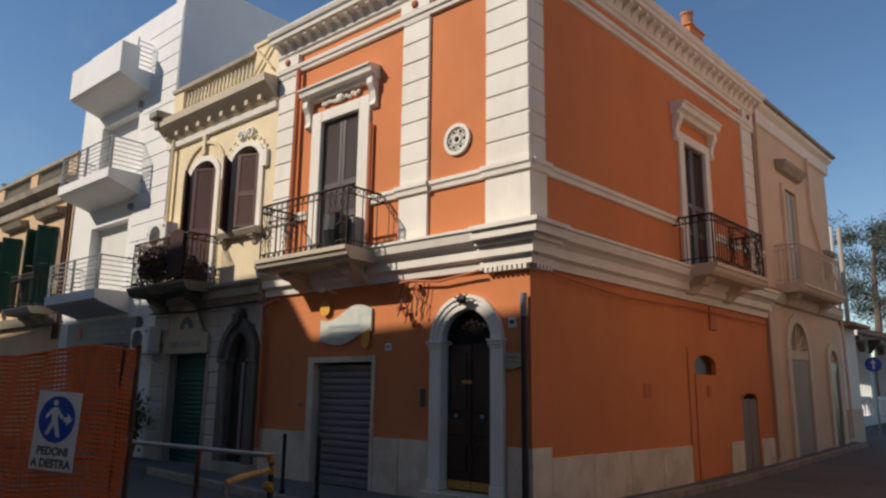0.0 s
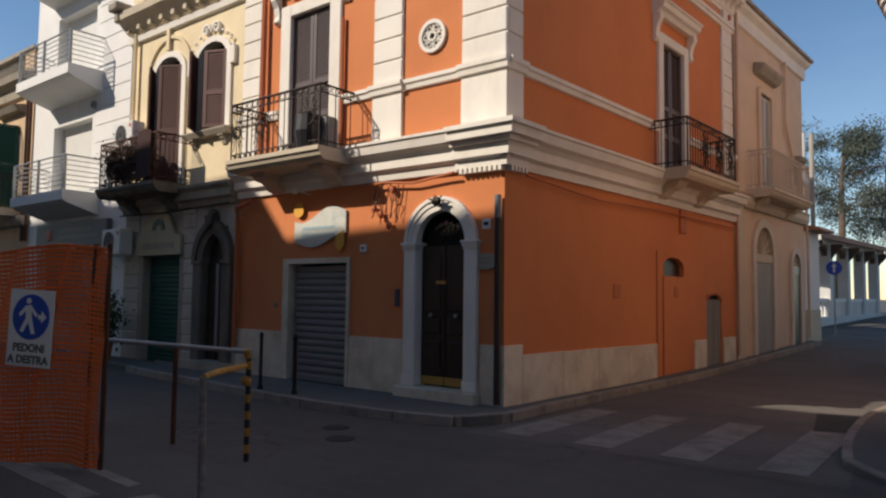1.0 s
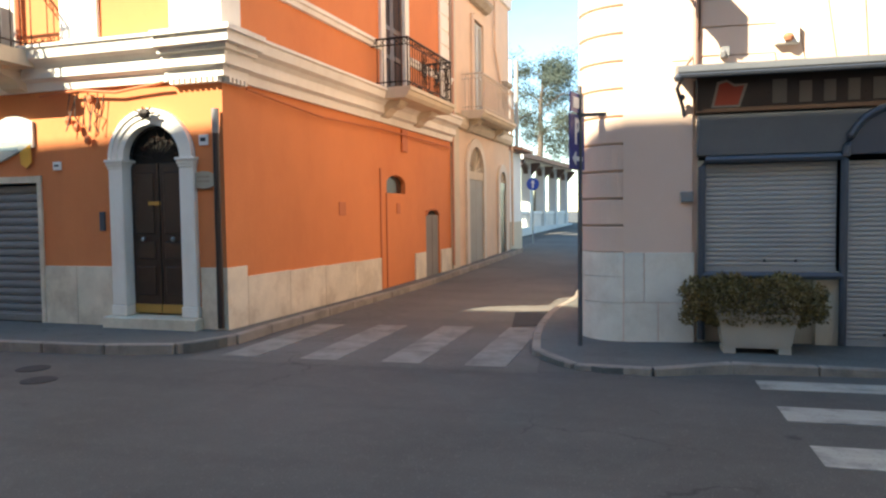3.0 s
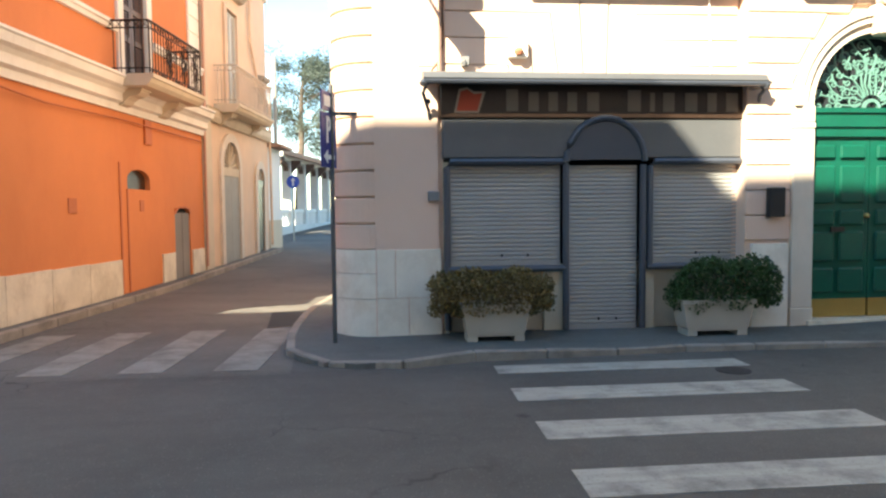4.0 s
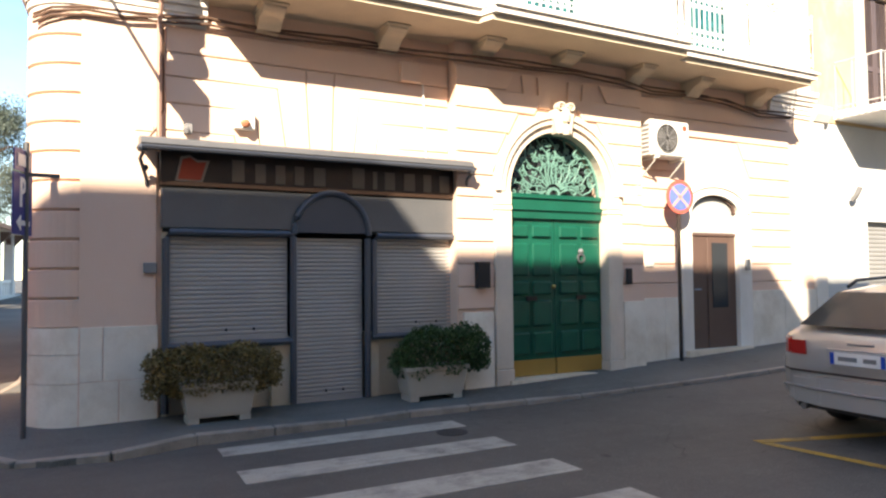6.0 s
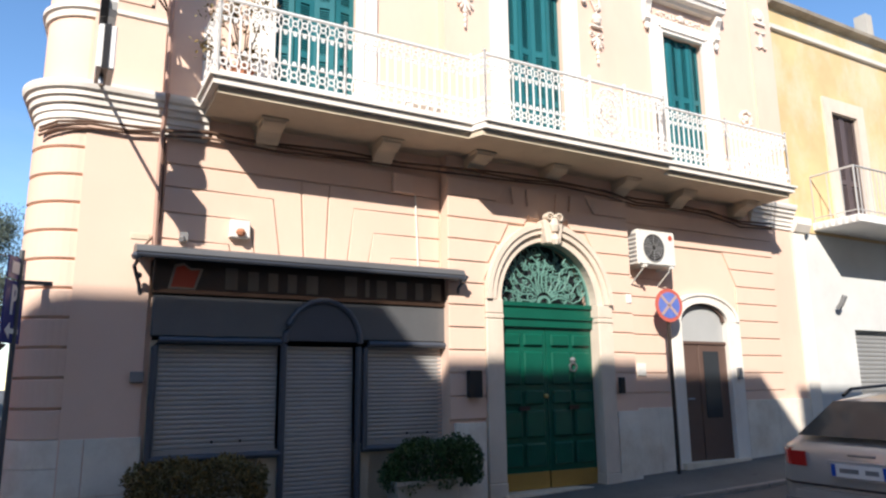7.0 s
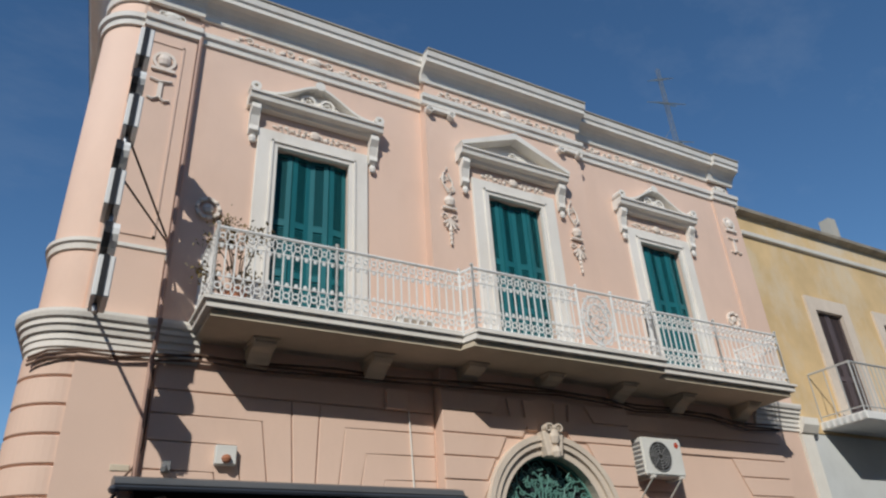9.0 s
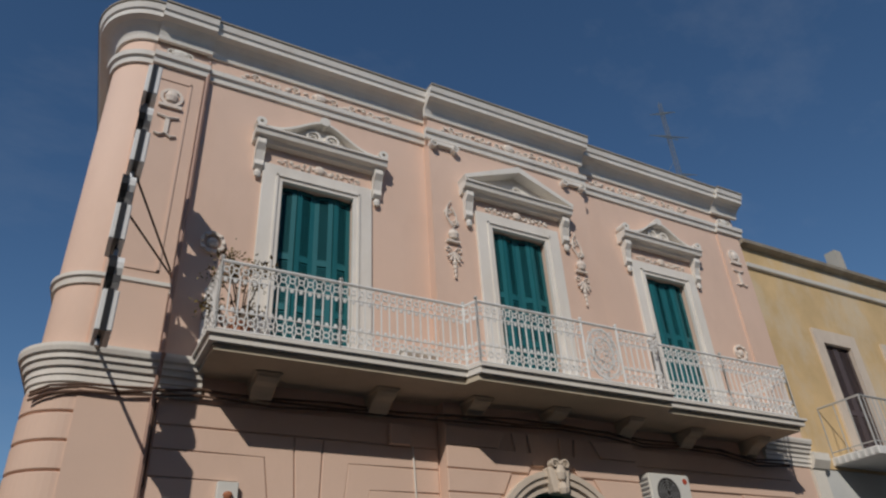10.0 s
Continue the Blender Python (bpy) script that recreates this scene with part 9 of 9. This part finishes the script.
f = solo("oval_plaque", bm, mat("grey_stone_plaque", (0.40, 0.36, 0.28), 0.7, var=0.1), "oval stone plaque by the arched door", "plaque", m=FO)
bm = bmesh.new()
for z in (2.15, 2.09):
    box(bm, -0.40, -0.20, -0.044, -0.04, z, z + 0.025)
part("lettering", bm, OLD_STONE, f, "", FO)


def cable_tangle():
    rng = random.Random(14)
    t = thing("cable_tangle", FO @ pose(-2.1, 0, 3.2), "tangled old cables and insulators under the cornice", "cable")
    for k in range(4):
        bm = bmesh.new()
        x = -2.42 + 0.16 * k
        pts = [(x, -0.06, 3.38)]
        z = 3.38
        for j in range(5):
            z -= rng.uniform(0.05, 0.16)
            pts.append((x + rng.uniform(-0.07, 0.07), -0.06 - rng.uniform(0, 0.05), z))
        pts.append((x + 0.1, -0.05, 3.34))
        tube(bm, pts, 0.009, 5)
        part("loop", bm, CABLE, t, "", FO)
    for x, z in ((-2.30, 2.90), (-2.05, 3.28), (-2.45, 3.0), (-2.12, 2.72)):
        bm = bmesh.new()
        blob(bm, x, -0.07, z, 0.05, 0.05, 0.07)
        part("insulator", bm, ORANGE_RED, t, "", FO)


cable_tangle()
cable([(-2.9, -0.10, 3.36), (-2.2, -0.12, 3.40), (-1.6, -0.10, 3.34), (-1.0, -0.12, 3.40), (-0.8, -0.14, 3.42)], 0.02, "sagging painted cable below the cornice", ORANGE_RED, FO)
cable([(0.4, -0.10, 3.36), (2.5, -0.08, 3.24), (5.0, -0.07, 3.30), (9.0, -0.07, 3.28)], 0.016, "painted cable along the side wall", ORANGE_RED, FS)
cable([(-5.40, -0.12, 4.1), (-5.40, -0.10, 8.0)], 0.05, "orange painted drainpipe on the front", ORANGE_RED, FO, "drainpipe")
cable([(-3.28, -0.06, 4.2), (-3.28, -0.06, 6.35)], 0.035, "short orange pipe beside the window", ORANGE_RED, FO, "drainpipe")
cable([(-6.05, -0.1, 0.6), (-6.05, -0.1, 3.0), (-6.0, -0.16, 3.25), (-5.6, -0.12, 3.35)], 0.045, "orange painted pipe at the party wall", ORANGE_RED, FO, "drainpipe")
cable([(-10.2, -0.1, 3.9), (-10.2, -0.1, 7.6)], 0.05, "ochre drainpipe on the cream house", YELLOW, FO, "drainpipe")
cable([(-10.5, -0.15, 3.35), (-8.5, -0.2, 3.30), (-6.2, -0.2, 3.36)], 0.018, "dark cable along the cream house", IRON, FO)
# air conditioner and clutter on the orange balcony
bm = bmesh.new()
box(bm, -3.55, -3.0, -0.62, -0.36, 3.97, 4.5)
bev(bm, 0.03, 2)
solo("balcony_box", bm, PLASTIC_GREY, "grey appliance standing on the orange balcony", "box", m=FO)
bm = bmesh.new()
lathe(bm, [(0.2, 3.97), (0.25, 4.25), (0.22, 4.5), (0.10, 4.6)], -3.35, -0.68, 14)
solo("balcony_jar", bm, PLASTIC_BLACK, "dark round jar on the orange balcony", "jar", m=FO)


# ---- bollards ----
def bollard(x, y):
    m = pose(x, y, PAVE)
    b = thing("bollard", m, "slim dark iron bollard on the pavement edge", "bollard", "bollards by the orange house")
    bm = bmesh.new()
    lathe(bm, [(0.045, -0.03), (0.045, 0.05), (0.028, 0.07), (0.028, 0.80), (0.034, 0.82), (0.034, 0.86), (0.012, 0.90)], 0, 0, 10)
    part("shaft", bm, IRON, b, "", m)
    return b


b0 = bollard(-8.82, 7.45)
copy_thing(b0, pose(-7.99, 7.40, PAVE))


# ---- pipe barrier ----
def barrier():
    b = thing("pipe_barrier", pose(-5.6, 4.5, 0), "makeshift pipe barrier of rusty and striped posts", "barrier")
    bm = bmesh.new()
    tube(bm, [(-8.6, 4.52, 1.06), (-5.55, 4.55, 1.06)], 0.025, 8)
    part("long_rail", bm, STEEL, b, "pale steel rail")
    bm = bmesh.new()
    tube(bm, [(-6.82, 4.58, 0.0), (-6.82, 4.58, 1.04)], 0.027, 8)
    part("rusty_post", bm, RUST, b, "rusty post")
    bm = bmesh.new()
    tube(bm, [(-4.69, 3.41, 0.0), (-4.71, 3.41, 0.98)], 0.029, 8)
    part("grey_post", bm, mat("peeling_white_red_paint", (0.16, 0.14, 0.13), 0.7, var=0.2, dirt=(0.40, 0.36, 0.33), dirt_amt=0.9, dirt_scale=5), b, "post with peeling paint")
    bm = bmesh.new()
    tube(bm, [(-4.71, 3.41, 0.98), (-5.0, 3.75, 0.97), (-5.56, 4.50, 0.93)], 0.028, 8)
    part("cross_rail", bm, mat("striped_rail_paint", (0.50, 0.27, 0.06), 0.6, var=0.15, dirt=(0.10, 0.07, 0.05), dirt_amt=1.0, dirt_scale=7), b, "worn yellow cross rail")
    n = 13
    for k in range(n):
        bm = bmesh.new()
        z0, z1 = 1.05 * k / n, 1.05 * (k + 1) / n
        tube(bm, [(-5.58, 4.56, z0), (-5.58, 4.56, z1)], 0.028, 8)
        part("post_band", bm, YELLOW_STRIPE if k % 2 else PLASTIC_BLACK, b)
    bm = bmesh.new()
    blob(bm, -5.58, 4.53, 0.78, 0.052, 0.052, 0.05)
    part("coupling", bm, YELLOW_STRIPE, b, "yellow pipe coupling")
    bm = bmesh.new()
    tube(bm, [(-5.58, 4.53, 1.08), (-5.58, 4.55, 1.0)], 0.036, 8)
    part("coupling", bm, YELLOW_STRIPE, b, "yellow pipe coupling")


barrier()


# ---- orange netting with the pedestrian sign ----
def netting():
    f = thing("safety_net", pose(-6.6, 3.4, 0), "orange plastic safety netting tied to rusty posts", "fence")
    p0, p1, p2 = Vector((-6.34, 3.52, 0)), Vector((-7.45, 3.10, 0)), Vector((-10.5, 2.0, 0))
    for p in (p0, p0 + Vector((-0.16, -0.05, 0)), p2):
        bm = bmesh.new()
        tube(bm, [(p.x, p.y, 0), (p.x + 0.01, p.y, 2.08)], 0.024, 7)
        part("post", bm, RUST, f, "rusty post")
    rng = random.Random(30)
    def surf(u, v):
        p = p0.lerp(p2, u)
        w = 0.05 * math.sin(u * 26 + v * 3) + 0.03 * math.sin(u * 61 + v * 7)
        sag = 0.05 * math.sin(u * 14) * (1 if v > 0.5 else 0.5)
        return Vector((p.x + w * 0.35, p.y - abs(w), 0.03 + 1.99 * v + sag * v + 0.03 * (1 - v) * math.sin(u * 17)))
    bm = bmesh.new()
    nu, nv = 110, 46
    def ribbon(a, b, up, w):
        d = up * w
        vs = [bm.verts.new(q) for q in (a - d, b - d, b + d, a + d)]
        bm.faces.new(vs)
    for j in range(nv + 1):
        v = j / nv
        for i in range(0, nu):
            a, b = surf(i / nu, v), surf((i + 1) / nu, v)
            ribbon(a, b, Vector((0, 0, 1)), 0.0115 + 0.006 * (0.5 + 0.5 * math.sin(j * 2.1)))
    for i in range(nu + 1):
        for j in range(nv):
            a, b = surf(i / nu, j / nv), surf(i / nu, (j + 1) / nv)
            ribbon(a, b, (p2 - p0).normalized(), 0.0085)
    tagged(part("net", bm, NET, f, "orange plastic mesh"), kind="stuff")
    bm = bmesh.new()
    pts = [surf(k / 30, 1.0) + Vector((0, 0, 0.01)) for k in range(31)]
    tube(bm, pts, 0.01, 5)
    part("top_cord", bm, NET, f)
    bm = bmesh.new()
    q = p0 + Vector((-0.12, -0.03, 1.98))
    vs = [bm.verts.new(q + Vector(o)) for o in ((0, 0, 0.02), (0.10, 0.03, 0.12), (0.04, 0.0, -0.02), (-0.05, -0.04, -0.16), (-0.14, -0.05, -0.10))]
    bm.faces.new(vs)
    bm2 = bmesh.ops.solidify(bm, geom=list(bm.faces), thickness=0.004)
    part("tape_knot", bm, TAPE, f, "red and white tape")


netting()


def text_mesh(body, size, m, material, name, parent, label=""):
    cu = bpy.data.curves.new(name, "FONT")
    cu.body, cu.size, cu.extrude = body, size, 0.0015
    cu.align_x = "CENTER"
    cu.offset = 0.004
    tmp = new(name + "_tmp", cu)
    dg = bpy.context.evaluated_depsgraph_get()
    me = bpy.data.meshes.new_from_object(tmp.evaluated_get(dg))
    bpy.data.objects.remove(tmp)
    me.transform(m)
    me.materials.clear()
    me.materials.append(material)
    ob = new(name, me)
    ob.parent = parent
    ob.matrix_parent_inverse = parent.matrix_world.inverted()
    if label:
        ob["label"] = label
    return ob


def pedestrian_sign():
    ang = math.degrees(math.atan2(3.52 - 2.0, -6.34 + 10.5))
    m = pose(-7.055, 3.175, 1.28, 0, 2.5, ang) @ Matrix.Scale(1.05, 4)
    s = thing("pedestrian_sign", m, "weathered white sign with blue walking-figure disc and words", "sign")
    bm = bmesh.new()
    box(bm, -0.245, 0.245, -0.004, 0.004, -0.345, 0.345)
    part("panel", bm, SIGN_WHITE, s, "", m)
    bm = bmesh.new()
    arch(bm, 0, 0.10, 0, 0.205, -0.008, -0.004, 32, 0, 360)
    part("blue_disc", bm, SIGN_BLUE, s, "", m)
    # plain walking symbol and arrow
    bm = bmesh.new()
    arch(bm, -0.03, 0.245, 0, 0.026, -0.012, -0.008, 12, 0, 360)
    for pts in ([(-0.06, 0.20), (0.0, 0.21), (0.015, 0.08), (-0.05, 0.07)], [(-0.05, 0.09), (-0.005, 0.08), (-0.075, -0.04), (-0.11, -0.03)], [(-0.03, 0.08), (0.015, 0.09), (0.06, -0.05), (0.02, -0.05)],
                [(-0.06, 0.20), (-0.045, 0.165), (-0.115, 0.10), (-0.13, 0.125)], [(0.0, 0.20), (0.0, 0.165), (0.06, 0.10), (0.075, 0.125)]):
        prism(bm, pts, -0.012, -0.008)
    part("symbol", bm, SIGN_WHITE, s, "white walking symbol", m)
    bm = bmesh.new()
    prism(bm, [(0.085, 0.085), (0.12, 0.085), (0.12, 0.05), (0.175, 0.105), (0.12, 0.16), (0.12, 0.125), (0.085, 0.125)], -0.012, -0.008)
    part("arrow", bm, SIGN_WHITE, s, "", m)
    for body, z in (("PEDONI", -0.21), ("A DESTRA", -0.315)):
        text_mesh(body, 0.098, m @ pose(0, -0.006, z, 90, 0, 0), FADED_BLACK, "lettering", s, "faded black words " + body)


pedestrian_sign()

# large pot with shrub and hanging cloth by the white house
bm = bmesh.new()
lathe(bm, [(0.16, 0.12), (0.22, 0.5), (0.24, 0.5), (0.24, 0.56), (0.2, 0.56)], -15.15, 8.35, 14)
pt = solo("pot_shrub", bm, TERRACOTTA, "terracotta pot with a dark leafy shrub on the pavement", "plant")
bm = bmesh.new()
rng = random.Random(44)
leaf_ball(bm, rng, 900, lambda: (Vector((-15.15 + rng.gauss(0, 0.18), 8.35 + rng.gauss(0, 0.15), 1.0 + rng.gauss(0, 0.26))), Vector((0, 0, 0.3))), 0.12, 0.3)
part("foliage", bm, HEDGE, pt, "dark leaves")
bm = bmesh.new()
prism(bm, [(-8.55, 3.95), (-8.0, 3.95), (-7.98, 4.9), (-8.25, 4.95), (-8.5, 4.9)], -0.86, -0.84)
solo("hanging_cloth", bm, CLOTH, "dark red cloth hung over the balcony railing", "cloth", m=FO)
rng = random.Random(45)
bm = bmesh.new()
leaf_ball(bm, rng, 2600, lambda: (Vector((-9.35 + rng.uniform(-0.85, 0.85), -0.62 + rng.gauss(0, 0.1), 4.35 + rng.gauss(0, 0.2))), Vector((0, 0, 0.2))), 0.09, 0.3)
bp = solo("balcony_foliage", bm, mat("dark_dry_leaf", (0.06, 0.045, 0.03), 0.7, var=0.3, island=0.4), "dense dark plants crowding the cream balcony", "plant", kind="stuff", m=FO)


# ---- parked car ----
def car():
    za, zb = ground_z(7.5, 4.0), ground_z(10.4, 4.0)
    m = pose(6.52, 3.97, za - 0.34 * (zb - za) - 0.005, 0, -math.degrees(math.atan2(zb - za, 2.9)), -1.5)
    c = thing("estate_car", m, "silver estate car parked with its rear to the crossing", "car")
    # sections along the length: x, half width, belt, and roof
    secs = [  # x, half width low, half width belt, z under, z belt, half width roof, z roof
        (0.02, 0.74, 0.72, 0.36, 0.96, 0.62, 1.00),
        (0.10, 0.86, 0.85, 0.30, 1.00, 0.70, 1.06),
        (0.30, 0.90, 0.90, 0.24, 1.01, 0.66, 1.185),
        (0.62, 0.92, 0.92, 0.22, 1.01, 0.62, 1.415),
        (1.20, 0.925, 0.92, 0.20, 1.00, 0.61, 1.46),
        (2.20, 0.925, 0.92, 0.20, 0.98, 0.61, 1.47),
        (2.90, 0.925, 0.92, 0.20, 0.96, 0.58, 1.40),
        (3.60, 0.92, 0.90, 0.20, 0.94, 0.62, 1.00),
        (4.40, 0.90, 0.86, 0.22, 0.84, 0.64, 0.86),
        (4.85, 0.72, 0.68, 0.30, 0.66, 0.5, 0.68),
    ]
    bm = bmesh.new()
    rings = []
    for x, wl, wb, zu, zb, wr, zr in secs:
        half = [(0.0, zu), (wl * 0.85, zu), (wl, zu + 0.14), (wl * 1.0, (zu + zb) / 2 + 0.05), (wb * 0.985, zb - 0.06), (wb * 0.955, zb), (wr + (wb - wr) * 0.15, zb + (zr - zb) * 0.72), (wr * 0.9, zb + (zr - zb) * 0.96), (wr * 0.45, zr), (0.0, zr)]
        ring = [bm.verts.new((x, y, z)) for y, z in half] + [bm.verts.new((x, -y, z)) for y, z in half[-2:0:-1]]
        rings.append(ring)
    for u, v in zip(rings, rings[1:]):
        for j in range(len(u)):
            k = (j + 1) % len(u)
            bm.faces.new((u[j], u[k], v[k], v[j]))
    bm.faces.new(rings[0][::-1])
    bm.faces.new(rings[-1])
    body = part("body", bm, CAR_PAINT, c, "silver metallic bodywork", m, True)
    # rear window lying on the raked tailgate
    bm = bmesh.new()
    pane = [(0.11, 0.64, 1.07), (0.56, 0.52, 1.37)]
    vs = []
    for k in range(7):
        u = k / 6
        for xx, w, z in pane:
            yy = -w + 2 * w * u
            bow = 0.05 * (1 - (2 * u - 1) ** 2)
            vs.append(bm.verts.new((xx - 0.05 - bow * 0.5, yy, z + 0.035)))
    for k in range(6):
        bm.faces.new((vs[2 * k], vs[2 * k + 2], vs[2 * k + 3], vs[2 * k + 1]))
    bmesh.ops.solidify(bm, geom=list(bm.faces), thickness=0.008)
    part("rear_window", bm, CAR_GLASS, c, "dark rear window", m, False)
    for sgn in (-1, 1):
        bm = bmesh.new()
        pts = [(0.55, 1.06), (1.5, 1.05), (2.6, 1.03), (3.2, 1.02), (2.75, 1.34), (2.1, 1.40), (1.2, 1.39), (0.85, 1.34)]
        lo = [bm.verts.new((x, sgn * (0.895 - (z - 1.0) * 0.56), z)) for x, z in pts]
        bm.faces.new(lo)
        bmesh.ops.solidify(bm, geom=list(bm.faces), thickness=0.01)
        part("side_window", bm, CAR_GLASS, c, "", m)
        bm = bmesh.new()
        prism(bm, [(0.0, sgn * 0.53), (0.02, sgn * 0.74), (0.10, sgn * 0.845), (0.24, sgn * 0.90), (0.24, sgn * 0.80), (0.12, sgn * 0.53)], 0.80, 0.98, "z")
        bev(bm, 0.02, 2)
        part("tail_light", bm, TAIL_RED, c, "red tail light", m)
        bm = bmesh.new()
        tube(bm, [(0.75, sgn * 0.57, 1.44), (0.9, sgn * 0.57, 1.50), (2.6, sgn * 0.57, 1.51), (2.8, sgn * 0.56, 1.45)], 0.018, 6)
        part("roof_rail", bm, PLASTIC_BLACK, c, "", m)
        for x in (0.98, 3.85):
            bm = bmesh.new()
            wm = m @ pose(x, sgn * 0.82, 0.32, 90, 0, 0)
            lathe(bm, [(0.20, -0.11), (0.30, -0.11), (0.325, -0.07), (0.325, 0.07), (0.30, 0.11), (0.20, 0.11)], 0, 0, 28)
            w = part("wheel", bm, RUBBER, c, "black tyre", wm)
            bm = bmesh.new()
            lathe(bm, [(0.05, -0.115), (0.20, -0.10), (0.20, 0.10), (0.05, 0.115)], 0, 0, 20)
            part("rim", bm, STEEL, w, "alloy rim", wm)
    bm = bmesh.new()
    prism(bm, [(0.02, -0.74), (0.14, -0.88), (0.45, -0.925), (0.45, 0.925), (0.14, 0.88), (0.02, 0.74), (-0.04, 0.40), (-0.05, 0.0), (-0.04, -0.40)], 0.34, 0.62, "z")
    bev(bm, 0.03, 2)
    part("bumper", bm, CAR_PAINT, c, "silver rear bumper", m)
    bm = bmesh.new()
    prism(bm, [(0.06, -0.70), (0.18, -0.82), (0.5, -0.88), (0.5, 0.88), (0.18, 0.82), (0.06, 0.70), (0.0, 0.0)], 0.29, 0.36, "z")
    part("bumper_skirt", bm, PLASTIC_BLACK, c, "dark lower bumper", m)
    bm = bmesh.new()
    box(bm, -0.035, 0.03, -0.30, 0.30, 0.74, 0.90)
    part("plate_recess", bm, CAR_PAINT, c, "", m)
    bm = bmesh.new()
    box(bm, -0.045, -0.034, -0.26, 0.26, 0.765, 0.875)
    pl = part("number_plate", bm, SIGN_WHITE, c, "white plate with plain bars", m)
    bm = bmesh.new()
    for y in (-0.26, 0.22):
        bm = bmesh.new()
        box(bm, -0.049, -0.045, y, y + 0.04, 0.765, 0.875)
        part("plate_end", bm, SIGN_BLUE, pl, "", m)
    for y0, y1 in ((-0.18, -0.06), (0.0, 0.18)):
        bm = bmesh.new()
        box(bm, -0.049, -0.045, y0, y1, 0.80, 0.84)
        part("plate_bar", bm, PLASTIC_GREY, pl, "", m)
    bm = bmesh.new()
    box(bm, 0.012, 0.03, -0.13, 0.13, 0.94, 0.965)
    bev(bm, 0.006)
    part("badge", bm, STEEL, c, "plain chrome badge strip", m)
    bm = bmesh.new()
    tube(bm, [(0.10, -0.86, 0.66), (0.0, -0.72, 0.66), (-0.02, 0.0, 0.66), (0.0, 0.72, 0.66), (0.10, 0.86, 0.66)], 0.012, 6)
    part("tailgate_gap", bm, PLASTIC_BLACK, c, "dark seam over the bumper", m)
    bm = bmesh.new()
    tube(bm, [(0.05, -0.84, 0.50), (-0.045, -0.45, 0.50), (-0.06, 0.0, 0.50), (-0.045, 0.45, 0.50), (0.05, 0.84, 0.50)], 0.014, 6)
    part("bumper_strip", bm, PLASTIC_GREY, c, "grey bumper strip", m)
    bm = bmesh.new()
    tube(bm, [(0.02, 0.62, 0.30), (0.2, 0.62, 0.30)], 0.035, 8)
    part("exhaust", bm, STEEL, c, "", m)


car()
